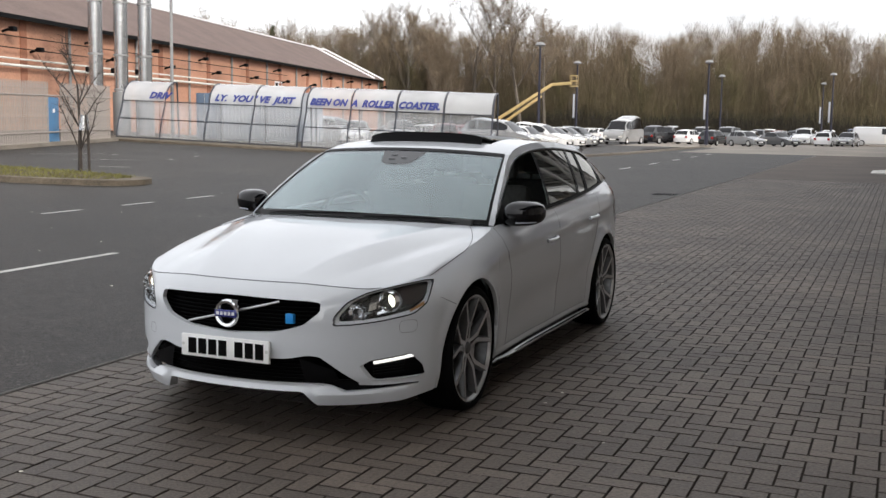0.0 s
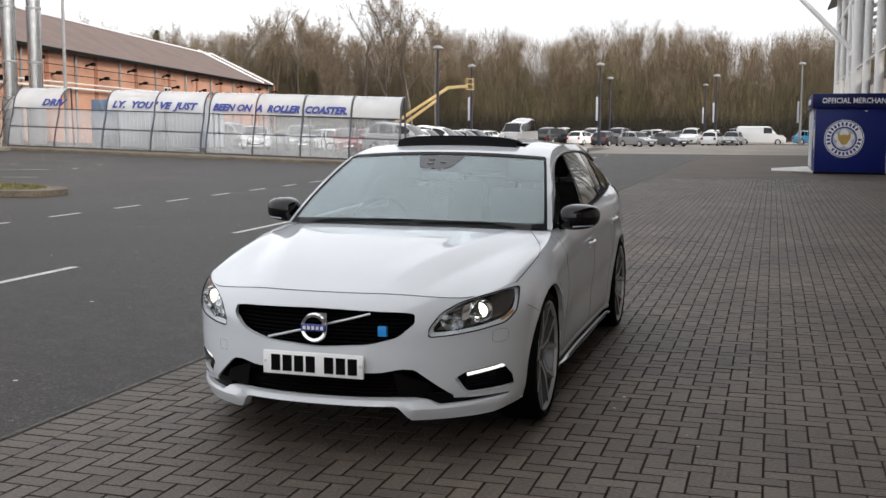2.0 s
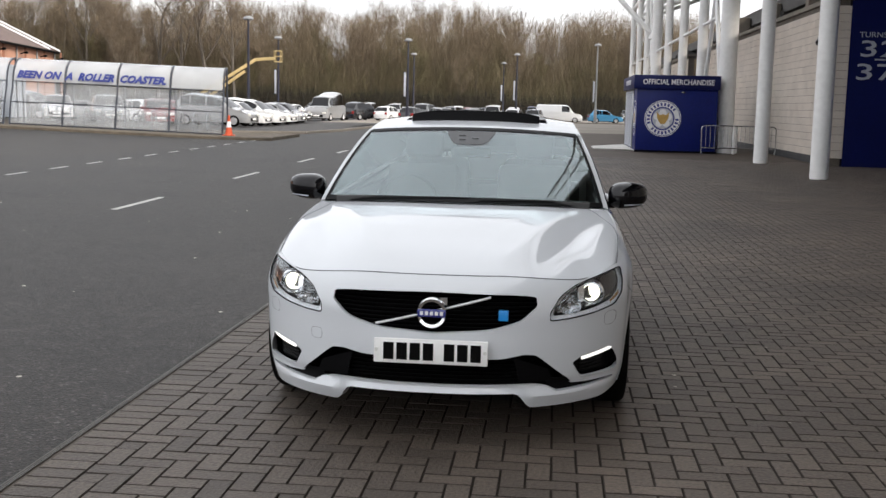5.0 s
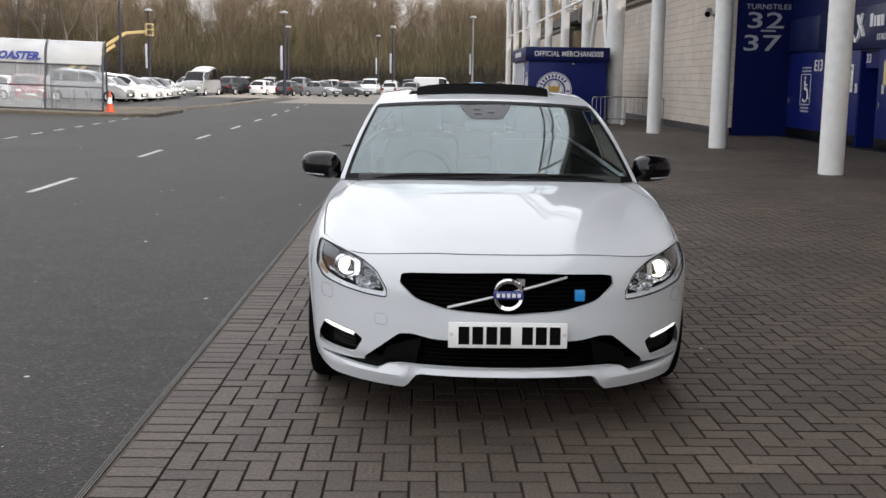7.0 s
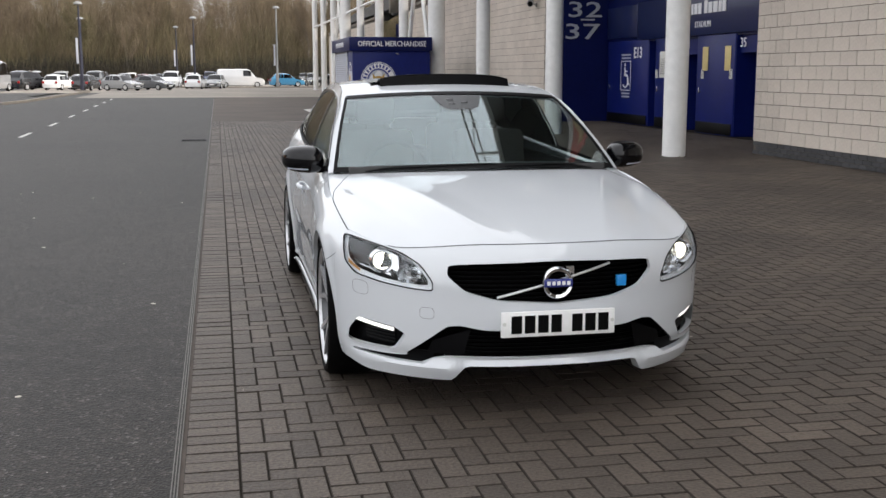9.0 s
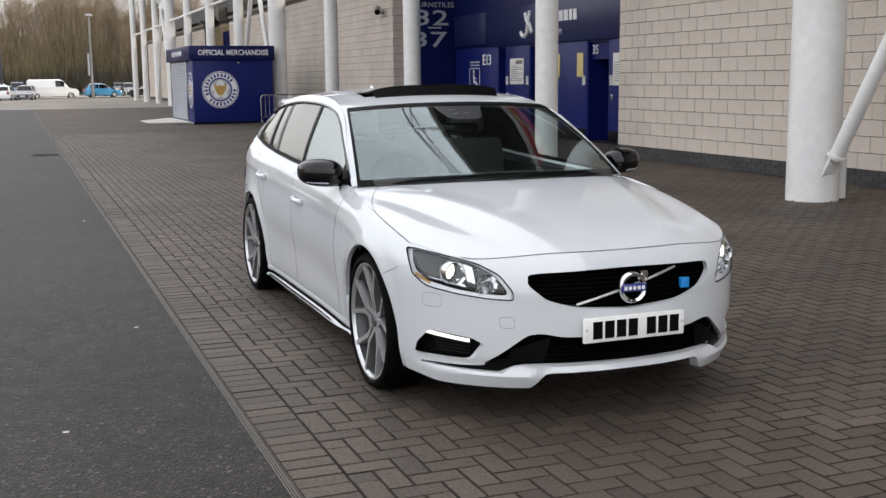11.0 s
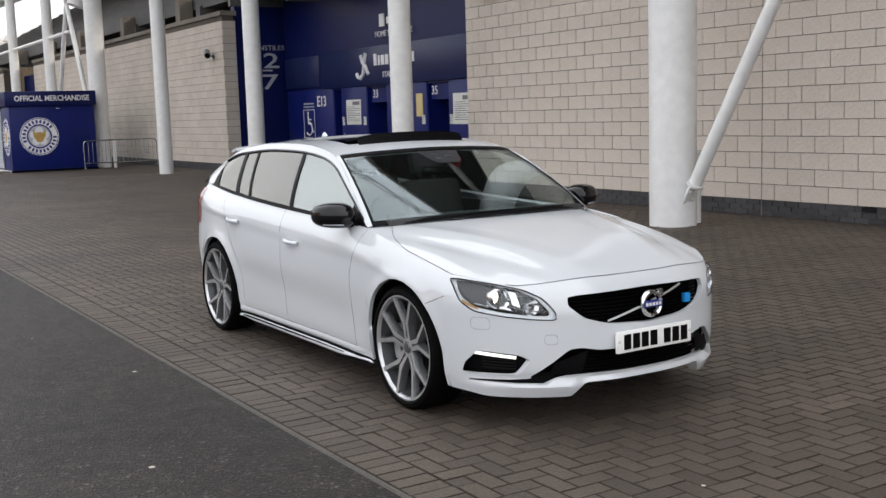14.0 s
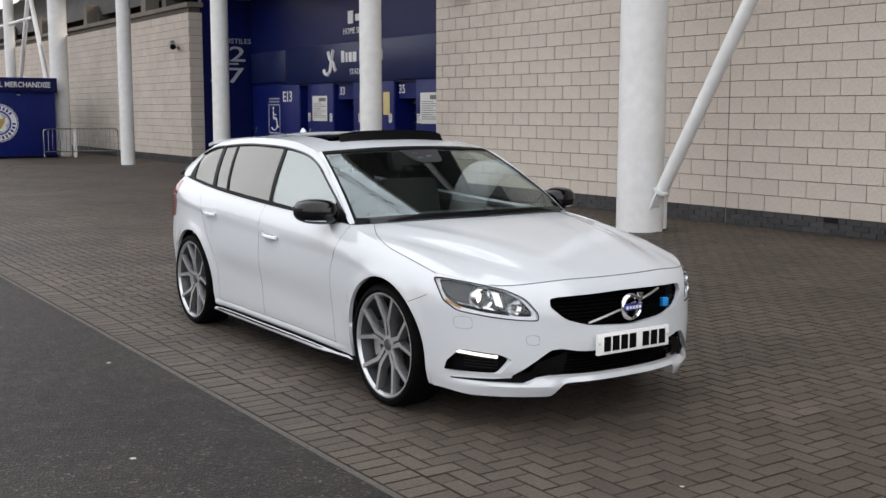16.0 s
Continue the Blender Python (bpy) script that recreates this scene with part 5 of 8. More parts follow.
for s in (-1, 1):
    b = bmesh.new()
    shell(b, lambda t, v, s=s: top(t, s * (0.971 + 0.031 * v), 0.008 - 0.006 * v), lin(0.0, T_HEAD + 0.01, 24), lin(0, 1, 4), 0.012 * s)
    part("windscreen_pillar", b, M["paint"], car)
b = bmesh.new()
ROOF_A, ROOF_B = 0.47, 0.66
for t0, t1, s0, s1 in ((T_HEAD + 0.004, ROOF_A, -1, 1), (ROOF_B, T_TAIL, -1, 1), (ROOF_A, ROOF_B, -1, -0.72), (ROOF_A, ROOF_B, 0.72, 1)):
    shell(b, top, lin(t0, t1, 16), lin(s0, s1, 25), 0.02)
part("roof", b, M["paint"], car)
b = bmesh.new()
shell(b, lambda t, s: top(t, s, -0.012), lin(0.565, ROOF_B, 10), lin(-0.72, 0.72, 17), 0.006)
part("roof_glass", b, M["gloss_black"], car, "dark glass rear half of the sunroof")
b = bmesh.new()
shell(b, lambda t, s: top(t, s, 0.010 + 0.048 * (1 - step((t - 0.463) / 0.05, 0.0, 1.0)) * (1 - 0.35 * abs(s / 0.64) ** 6)), lin(0.463, 0.513, 8), lin(-0.64, 0.64, 21), 0.012)
shell(b, lambda t, s: top(t, s, 0.002 + 0.056 * step((t - 0.455) / 0.01, 0.0, 1.0) * (1 - 0.35 * abs(s / 0.64) ** 6)), lin(0.455, 0.466, 5), lin(-0.64, 0.64, 21), 0.006)
part("wind_deflector", b, M["satin_black"], car, "raised black edge of the open sunroof")
b = bmesh.new()
shell(b, lambda t, s: top(t, s, 0.002), lin(T_TAIL, 1.0, 10), lin(-1, 1, 25), 0.012)
part("rear_window", b, M["tint"], car)
b = bmesh.new()
f = lambda u, v: (0.57 * u, 3.09 + 0.10 * v - 0.03 * u * u, 1.365 - 0.035 * u * u - 0.02 * v)
shell(b, f, lin(-1, 1, 17), lin(0, 1, 5), 0.022)
part("roof_spoiler", b, M["paint"], car)
b = bmesh.new()
f = lambda u, v: (0.022 * (1 - u) ** 0.7 * v, 2.62 + 0.12 * u, 1.405 - 0.012 * u + 0.055 * (1 - v * v) * math.sin(math.pi * min(1, u * 0.9 + 0.12)) ** 0.8)
grid(b, f, lin(0, 1, 10), lin(-1, 1, 9))
part("aerial_fin", b, M["paint"], car)

# greenhouse sides: frames with openings, and the panes
def house(y, v, s, out=0.0):
    xr, yr, zr = rail_at(y)
    xb, zb = edge_x(y), edge_z(y)
    x = xb + (xr - xb) * (v ** 1.25) + out
    return s * x, y, zb + (zr - zb) * v


def col_y(c, v):
    """Columns of the side frame lean with the pillars."""
    return c + (0.0 if c < 1.2 else (0.10 if c < 1.75 else 0.14)) * (v - 0.5) * (1 if c < 2.3 else 1.6)


PANES = ((0.61, 1.592, "glass", "front_window"), (1.635, 2.375, "tint", "rear_door_window"), (2.41, 2.62, "tint", "small_window"), (2.68, 3.12, "tint", "quarter_window"))
V0, V1 = 0.06, 0.88
for s in (-1, 1):
    cols = [0.505, 0.56] + [c for a_, b_, *_ in PANES for c in lin(a_, b_, 10)] + [3.2, 3.3, 3.44]
    b = bmesh.new()
    vs = [0.0, 0.03, V0] + lin(V0, V1, 8)[1:] + [0.95, 1.0]
    rows = [[b.verts.new(house(min(col_y(c, v), 3.44), v, s)) for v in vs] for c in cols]
    for i in range(len(cols) - 1):
        mid = (cols[i] + cols[i + 1]) / 2
        open_col = any(a_ < mid < b_ for a_, b_, *_ in PANES)
        for j in range(len(vs) - 1):
            if open_col and V0 <= (vs[j] + vs[j + 1]) / 2 <= V1:
                continue
            b.faces.new((rows[i][j], rows[i][j + 1], rows[i + 1][j + 1], rows[i + 1][j]))
    part("side_frame", b, M["satin_black"], car, "black window frame")
    b = bmesh.new()
    shell(b, lambda y, v, s=s: house(y, 0.895 - 0.05 * (1 - step(y, 0.75, 1.3)) + (0.105 + 0.05 * (1 - step(y, 0.75, 1.3))) * v, s, 0.004), lin(0.52, 3.44, 60), lin(0, 1, 4), -0.012 * s)
    shell(b, lambda y, v, s=s: house(y, 0.0 + v, s, 0.004), lin(3.16, 3.36, 8), lin(0, 1, 12), -0.012 * s)
    part("cant_rail", b, M["paint"], car)
    for a_, b_, m_, nm in PANES:
        if nm == "front_window" and s > 0:
            continue
        b = bmesh.new()
        shell(b, lambda c, v, s=s: house(col_y(c, v), v, s, -0.006), lin(a_ - 0.02, b_ + 0.02, 10), lin(V0 - 0.02, V1 + 0.01, 8), -0.004 * s)
        w = part(nm, b, M[m_], car)
        w.visible_shadow = False
    b = bmesh.new()
    pipe(b, [house(y, 0.02, s, 0.004) for y in lin(0.62, 3.2, 40)], 0.006, 6)
    part("belt_trim", b, M["satin_black"], car)
    b = bmesh.new()
    pipe(b, [house(y, 0.885 - 0.05 * (1 - step(y, 0.75, 1.3)), s, 0.002) for y in lin(0.56, 3.16, 50)], 0.009, 6)
    part("window_trim", b, M["gloss_black"], car, "slim black trim over the windows")
    # mirror sail and mirror
    b = bmesh.new()
    bmesh.ops.create_uvsphere(b, u_segments=28, v_segments=18, radius=1.0)
    for v in b.verts:
        x, y, z = v.co
        g = lambda t, p: math.copysign(abs(t) ** p, t)
        x, y, z = g(x, 0.75), g(y, 0.8), g(z, 0.72)
        hh = 0.080 * (1 - 0.22 * (x + 1) / 2) if z > 0 else 0.074 * (1 - 0.1 * (x + 1) / 2)
        yy = y * (0.110 if y < 0 else 0.095)
        v.co = (s * (0.925 + 0.112 * x), 0.70 + yy + 0.03 * x, 1.004 + 1.04 * hh * z + 0.006 * x)
    mirror = part("door_mirror", b, M["gloss_black"], car, "gloss black door mirror", smooth=60)
    b = bmesh.new()
    pipe(b, [(s * (0.925 + 0.112 * q), 0.702 - 0.110 * max(0.0, 0.74 - q * q) ** 0.4 + 0.03 * q, 0.956 + 0.006 * q) for q in lin(-0.2, 0.72, 9)], 0.0045, 6)
    part("mirror_indicator", b, M["sign_grey"], mirror, "pale turn signal strip")
    b = bmesh.new()
    box(b, min(s * 0.77, s * 0.86), max(s * 0.77, s * 0.86), 0.66, 0.72, 0.93, 0.97, 0.012)
    part("mirror_foot", b, M["satin_black"], mirror)
    b = bmesh.new()
    grid(b, lambda u, v: house(0.56 + 0.16 * u, v * 0.82, s, 0.004), lin(0, 1, 5), lin(0, 1, 5))
    part("mirror_sail", b, M["satin_black"], mirror)

# bonnet
def bonnet_rim(side, t):
    y = NOSE_END + 0.004 + (0.50 - NOSE_END - 0.004) * t
    return Vector((side * (edge_x(y) - 0.003), y, edge_z(y)))


def bonnet_front(s):
    return Vector(nose(s, nose_top(s))) + Vector((0, 0.010 * (1 - abs(s)), 0.001))


def bonnet_back(s):
    k = 1 - abs(s) ** 2.3
    return Vector((edge_x(0.5) * s, 0.50 - 0.235 * k, edge_z(0.5) + 0.028 * k))


def bonnet(s, t):
    """s across (-1..1), t from the leading edge to the windscreen's foot, blended from its four edges."""
    a = (s + 1) / 2
    p = bonnet_front(s) * (1 - t) + bonnet_back(s) * t + bonnet_rim(-1, t) * (1 - a) + bonnet_rim(1, t) * a
    for sa, wa in ((-1, 1 - a), (1, a)):
        p -= bonnet_front(sa) * wa * (1 - t) + bonnet_back(sa) * wa * t
    k = 1 - abs(s) ** 4
    bulge = 0.030 * k * math.sin(math.pi * t ** 0.75)
    off = abs(p.x) - (0.335 + 0.31 * (p.y + 0.6))
    fold = math.sqrt(off * off + 0.010 ** 2) - 0.010
    ridge = 0.015 * max(0.0, 1 - fold / 0.15) ** 1.5 * math.sin(math.pi * t) ** 0.6
    valley = -0.009 * math.exp(-(((off - 0.17) / 0.06) ** 2)) * math.sin(math.pi * t) ** 0.7
    return p.x, p.y, p.z + bulge + ridge + valley


def on_bonnet(x, y):
    """The bonnet's skin above a place of the plan."""
    s, t = x / edge_x(y), (y - NOSE_END) / (0.50 - NOSE_END)
    for _ in range(14):
        p = bonnet(s, t)
        s, t = max(-1.0, min(1.0, s + (x - p[0]) / 0.82)), max(0.0, min(1.0, t + (y - p[1]) / 0.9))
    return bonnet(s, t)


b = bmesh.new()
shell(b, bonnet, lin(-1, 1, 121), lin(0, 1, 61), -0.012)
part("bonnet", b, M["paint"], car)
b = bmesh.new()
cowl = lambda s, v: tuple(Vector(bonnet(s * 0.97, 1.0)) + Vector((0, -0.03 + 0.14 * v, -0.03 - 0.02 * v)))
grid(b, cowl, lin(-1, 1, 21), lin(0, 1, 3))
part("cowl_panel", b, M["satin_black"], car)
for x0, x1, yy in ((0.10, 0.70, 0.0), (-0.55, 0.05, 0.0)):
    b = bmesh.new()
    ts = lin(0, 1, 12)
    pts = [Vector(top(0.006 + 0.012 * t + yy, (x0 + (x1 - x0) * t) / 0.80, 0.008)) for t in ts]
    pipe(b, pts, 0.004, 6)
    wiper = part("wiper", b, M["satin_black"], car)

# rear end
def tail(u, z):
    xa = body_x(TAIL_START, min(z, edge_z(TAIL_START)))
    k = 0.55 * math.sin(u * math.pi / 2) + 0.45 * u
    return xa * k, TAIL_START + (tail_y(z) - TAIL_START) * max(0.0, 1 - abs(k) ** 3.2) ** 0.8, z


b = bmesh.new()
shell(b, lambda u, v: tail(u, 0.24 + (edge_z(TAIL_START) + 0.01 - 0.24) * v), lin(-1, 1, 49), lin(0, 1, 24), 0.02)
part("rear_bumper", b, M["paint"], car)
b = bmesh.new()
shell(b, lambda u, v: (0.60 * u, 3.42 + 0.14 * (1 - u * u) * (1 - 0.2 * v), 1.055 + 0.05 * v), lin(-1, 1, 25), lin(0, 1, 4), 0.02)
part("tailgate_edge", b, M["paint"], car)
for s in (-1, 1):
    b = bmesh.new()
    grid(b, lambda u, v: tuple(Vector(tail(s * (0.86 + 0.135 * u), 0.74 + 0.33 * v)) + Vector((s * 0.006, 0.006, 0))), lin(0, 1, 8), lin(0, 1, 10))
    grid(b, lambda y, v: (s * (body_x(y, 0.78 + 0.27 * v) + 0.004), y, 0.78 + 0.27 * v), lin(3.305 - 0.10, 3.305, 4), lin(0, 1, 8))
    part("tail_lamp", b, M["red_lens"], car, "red tail lamp")
b = bmesh.new()
box(b, -0.26, 0.26, 3.708, 3.722, 0.60, 0.71, 0.004)
part("rear_plate", b, M["yellow_paper"], car)
b = bmesh.new()
shell(b, lambda u, v: tuple(Vector(tail(0.7 * u, 0.22 + 0.1 * v)) + Vector((0, 0.006, 0))), lin(-1, 1, 21), lin(0, 1, 4), 0.02)
part("rear_diffuser", b, M["satin_black"], car)

# underside, wheel wells, skirts
b = bmesh.new()
box(b, -0.60, 0.60, -0.55, 3.45, 0.15, 0.26)
box(b, -0.80, 0.80, ARCH + 0.05, BASE - ARCH - 0.05, 0.13, 0.30)
box(b, -0.42, 0.42, -0.80, -0.5, 0.24, 0.30)
# front trays added to block light under the nose and deepen its shadow
box(b, -0.64, 0.64, -0.60, -0.36, 0.19, 0.23)
box(b, -0.28, 0.28, -0.80, -0.55, 0.24, 0.27)
part("underbody", b, M["satin_black"], car, smooth=0)
for s in (-1, 1):
    for yc in (0.0, BASE):
        b = bmesh.new()
        arc = lin(-0.15, math.pi + 0.15, 22)
        shell(b, lambda t, v, yc=yc, s=s: (s * (0.62 + 0.235 * v), yc + (ARCH + 0.008) * math.cos(t), TYRE + (ARCH + 0.008) * math.sin(t)), arc, lin(0, 1, 3), 0.004)
        grid(b, lambda t, r, yc=yc, s=s: (s * 0.62, yc + r * math.cos(t), TYRE + r * math.sin(t)), arc, [0.02, ARCH + 0.01])
        part("wheel_well", b, M["satin_black"], car)
    b = bmesh.new()
    sk = lambda y, v: (s * (body_x(y, 0.24) + 0.016 * step(y, ARCH, ARCH + 0.25) * math.sin(math.pi * min(1, v * 1.1)) - 0.05 * (1 - v) ** 2), y, 0.178 + 0.07 * v)
    shell(b, sk, lin(ARCH + 0.004, BASE - ARCH - 0.01, 30), lin(0, 1, 8), -0.012 * s)
    skirt = part("side_skirt", b, M["paint"], car)
    b = bmesh.new()
    low = lambda y: 0.150 + 0.030 * (1 - step(y, ARCH + 0.03, ARCH + 0.55)) + 0.012 * step(y, BASE - ARCH - 0.2, BASE - ARCH - 0.05)
    bl = lambda y, v: (s * (body_x(y, 0.24) + 0.018 * step(y, ARCH, ARCH + 0.3) * math.sin(math.pi * v)), y, low(y) + (0.186 - low(y)) * v)
    shell(b, bl, lin(ARCH + 0.006, BASE - ARCH - 0.015, 30), lin(0, 1, 6), -0.012 * s)
    part("skirt_blade", b, M["paint"], skirt)
    b = bmesh.new()
    ys_ = lin(ARCH + 0.36, BASE - ARCH - 0.08, 20)
    shell(b, lambda y, v: (s * (body_x(y, 0.24) + 0.019), y, 0.190 - 0.002 - (0.003 + 0.006 * step(y, ARCH + 0.22, ARCH + 1.2)) * v), ys_, lin(0, 1, 3), -0.006 * s)
    part("skirt_groove", b, M["satin_black"], skirt)
    # handles
    for yh, zh in ((1.42, 0.782), (2.42, 0.853)):
        xh = body_x(yh, zh)
        b = bmesh.new()
        pts = [(s * (xh + 0.030 * math.sin(math.pi * t) ** 0.5 + 0.002), yh - 0.105 + 0.21 * t, zh + 0.008 * t) for t in lin(0.02, 0.98, 11)]
        pipe(b, pts, 0.0135, 8)
        handle = part("door_handle", b, M["paint"], car)
        # grey patch on the skin: the recess's soft shadow put into colour
        b = bmesh.new()
        f = lambda u, v: (s * (body_x(yh + 0.075 * u, zh + 0.035 * v) + 0.0015), yh + 0.02 + 0.055 * u, zh - 0.01 + 0.026 * v)
        grid(b, f, lin(-1, 1, 5), lin(-1, 1, 5))
        part("handle_recess_shade", b, M["sign_grey"], handle)
    # panel gaps
    on = lambda y, z: (s * (body_x(y, z) - 0.0006), y, z)
    gaps = [
        [on(0.60 - 0.10 * step(z, 0.65, 0.93) - 0.01, z) for z in lin(0.25, 0.93, 20)],
        [on(1.60 + 0.05 * (z - 0.6), z) for z in lin(0.25, 0.97, 18)],
        [on(2.62 - 0.30 * (1 - step(z, 0.45, 0.95)) + 0.06 * step(z, 0.9, 1.02), z) for z in lin(0.25, 1.02, 22)],
        [on(y, 0.245) for y in lin(0.58, 2.33, 24)],
        [on(y, 0.615 + 0.40 * (-0.27 - y)) for y in lin(NOSE_END, -0.27, 5)],
        [(s * (edge_x(y) + 0.001), y, edge_z(y) + 0.0005) for y in lin(NOSE_END, 0.0, 14)]
        + [on_bonnet(s * (edge_x(y) - 0.002 - 0.13 * (y / 0.43) ** 1.7), y) for y in lin(0.02, 0.425, 16)],
    ]
    for g in gaps:
        b = bmesh.new()
        pipe(b, g, 0.0019, 5)
        part("panel_gap", b, M["gap"], car)
b = bmesh.new()
pipe(b, [tuple(Vector(nose(u * 0.985, nose_top(u))) + Vector((0, 0.004, 0.003))) for u in lin(-0.70, 0.70, 40)], 0.0017, 4)
part("panel_gap", b, M["gap"], car)


def wheel(parent, s, yc):
    """Tyre, rim with five forked spokes, brake disc and caliper."""
    face = Matrix(((0, 0, s, s * 0.776), (-s, 0, 0, yc), (0, 1, 0, TYRE), (0, 0, 0, 1)))
    b = bmesh.new()
    lathe(b, [(0.276, -0.10), (0.295, -0.118), (0.318, -0.115), (0.332, -0.095), (0.335, -0.04), (0.335, 0.04), (0.332, 0.095), (0.318, 0.115), (0.298, 0.120), (0.285, 0.112), (0.274, 0.09)], 64, face)
    tyre = part("wheel", b, M["rubber"], parent, "low-profile tyre on a silver forked-spoke alloy rim")
    b = bmesh.new()
    lathe(b, [(0.258, -0.09), (0.248, 0.05), (0.262, 0.085), (0.262, 0.098)], 64, face)
    part("rim", b, M["alloy_grey"], tyre)
    b = bmesh.new()
    lathe(b, [(0.270, 0.096), (0.287, 0.106), (0.287, 0.112), (0.277, 0.112), (0.266, 0.096), (0.262, 0.086)], 64, face)
    part("rim_edge", b, M["alloy"], tyre)
    axis = face.to_3x3() @ Vector((0, 0, 1))
    for k in range(5):
        b = bmesh.new()
        m2 = face @ Matrix.Rotation(2 * math.pi * k / 5 + math.pi / 2, 4, "Z")
        for side_ in (-1, 1):
            secs = []
            for r, off, w, h, d in ((0.036, 0.0185, 0.0125, 0.078, 0.045), (0.110, 0.0165, 0.0145, 0.087, 0.045), (0.132, 0.0185, 0.0170, 0.091, 0.042), (0.165, 0.0370, 0.0150, 0.096, 0.040), (0.275, 0.0960, 0.0140, 0.110, 0.034)):
                q = side_ * off
                secs.append([b.verts.new(m2 @ Vector(p)) for p in ((r, q - w * 1.5, h - d), (r, q - w, h - 0.004), (r, q - w * 0.8, h), (r, q + w * 0.8, h), (r, q + w, h - 0.004), (r, q + w * 1.5, h - d))])
            for p, q in zip(secs, secs[1:]):
                for j in range(6):
                    b.faces.new((p[j], p[(j + 1) % 6], q[(j + 1) % 6], q[j]))
        spoke = part("spoke", b, M["alloy"], tyre)
        spoke.data.materials.append(M["alloy_grey"])
        for poly in spoke.data.polygons:
            poly.material_index = 0 if abs(poly.normal.dot(axis)) > 0.75 else 1
    b = bmesh.new()
    lathe(b, [(0.0, 0.076), (0.03, 0.076), (0.034, 0.080), (0.050, 0.078), (0.056, 0.05)], 30, face)
    part("hub", b, M["alloy"], tyre)
    b = bmesh.new()
    lathe(b, [(0.0, 0.090), (0.028, 0.088), (0.034, 0.078)], 24, face)
    part("hub_cap", b, M["alloy_grey"], tyre)
    b = bmesh.new()
    lathe(b, [(0.08, 0.012), (0.178, 0.012), (0.178, -0.012), (0.08, -0.012)], 48, face, True)
    lathe(b, [(0.0, 0.045), (0.09, 0.045), (0.095, 0.0)], 30, face)
    part("brake_disc", b, M["disc"], tyre)
    b = bmesh.new()
    lathe(b, [(0.246, -0.005), (0.10, -0.016), (0.0, -0.016)], 32, face)
    part("brake_shield", b, M["satin_black"], tyre)
    b = bmesh.new()
    for t0, t1 in zip(lin(-0.5, 0.5, 7), lin(-0.5, 0.5, 7)[1:]):
        ang = (0 if s * -1 > 0 else math.pi) + (t0 + t1) / 2
        m2 = face @ Matrix.Rotation(ang, 4, "Z")
        box(b, 0.135, 0.208, -0.02, 0.02, -0.02, 0.048, 0.004, m2)
    bmesh.ops.remove_doubles(b, verts=b.verts, dist=0.006)
    part("brake_caliper", b, M["alloy"], tyre, "pale metal brake caliper")


for s in (-1, 1):
    for yc in (0.0, BASE):
        wheel(car, s, yc)

# cabin
b = bmesh.new()
f = lambda s, v: (0.70 * s, 0.42 + 0.48 * v - 0.10 * (1 - s * s), 0.925 + 0.02 * (1 - s * s) - 0.10 * v ** 3)
shell(b, f, lin(-1, 1, 21), lin(0, 1, 9), 0.05)
box(b, -0.12, 0.12, 0.85, 1.0, 0.55, 0.86, 0.03)
dash = part("dashboard", b, M["cabin"], car)
b = bmesh.new()
wheel_m = pose(-0.37, 0.93, 0.90, 68, 0, 0)
lathe(b, [(0.185 + 0.015 * math.cos(t), 0.015 * math.sin(t)) for t in lin(0, 2 * math.pi, 9)[:-1]], 32, wheel_m, True)
box(b, -0.17, 0.17, -0.02, 0.02, -0.01, 0.01, 0.005, wheel_m)
box(b, -0.06, 0.06, -0.06, 0.06, -0.02, 0.03, 0.015, wheel_m)
part("steering_wheel", b, M["satin_black"], car, "black steering wheel")
for x in (-0.37, 0.37):
    for y in (1.35, 2.25):
        b = bmesh.new()
        box(b, x - 0.25, x + 0.25, y - 0.25, y + 0.25, 0.36, 0.52, 0.05)
        m2 = pose(x, y + 0.26, 0.50, -14, 0, 0)
        box(b, -0.24, 0.24, -0.07, 0.07, 0, 0.62, 0.05, m2)
        seat_ = part("seat", b, M["seat"], car)
        b = bmesh.new()
        box(b, -0.13, 0.13, -0.05, 0.05, 0.66, 0.84, 0.04, m2)
        tube(b, m2 @ Vector((-0.06, 0, 0.6)), m2 @ Vector((-0.06, 0, 0.7)), 0.008, n=6)
        tube(b, m2 @ Vector((0.06, 0, 0.6)), m2 @ Vector((0.06, 0, 0.7)), 0.008, n=6)
        part("headrest", b, M["seat"], seat_)
b = bmesh.new()
box(b, -0.80, 0.80, 0.4, 3.2, 0.28, 0.36)
box(b, -0.75, 0.75, 0.28, 0.40, 0.30, 0.88)
box(b, -0.70, 0.70, 2.72, 3.3, 0.36, 0.90)
for s in (-1, 1):
    box(b, min(s * 0.76, s * 0.80), max(s * 0.76, s * 0.80), 0.55, 3.0, 0.30, 0.93)
part("cabin_tub", b, M["cabin"], car, smooth=0)
b = bmesh.new()
for t0, t1, s0, s1 in ((T_HEAD + 0.02, ROOF_A, -0.97, 0.97), (ROOF_B, T_TAIL, -0.97, 0.97), (ROOF_A, ROOF_B, -0.97, -0.74), (ROOF_A, ROOF_B, 0.74, 0.97)):
    grid(b, lambda t, s: top(t, s, -0.03), lin(t0, t1, 8), lin(s0, s1, 9))
part("headlining", b, M["headliner"], car)
b = bmesh.new()
x, y, z = top(0.315, 0.0)
box(b, -0.12, 0.12, y + 0.06, y + 0.11, z - 0.10, z - 0.045, 0.012)
part("rear_view_mirror", b, M["gloss_black"], car)
b = bmesh.new()
grid(b, lambda t, s: top(t, s * (0.17 + 0.06 * (t - 0.32) / 0.05 - 0.03 * max(0.0, (0.303 - t) / 0.01)), 0.0052), lin(0.29, 0.366, 7), lin(-1, 1, 9))
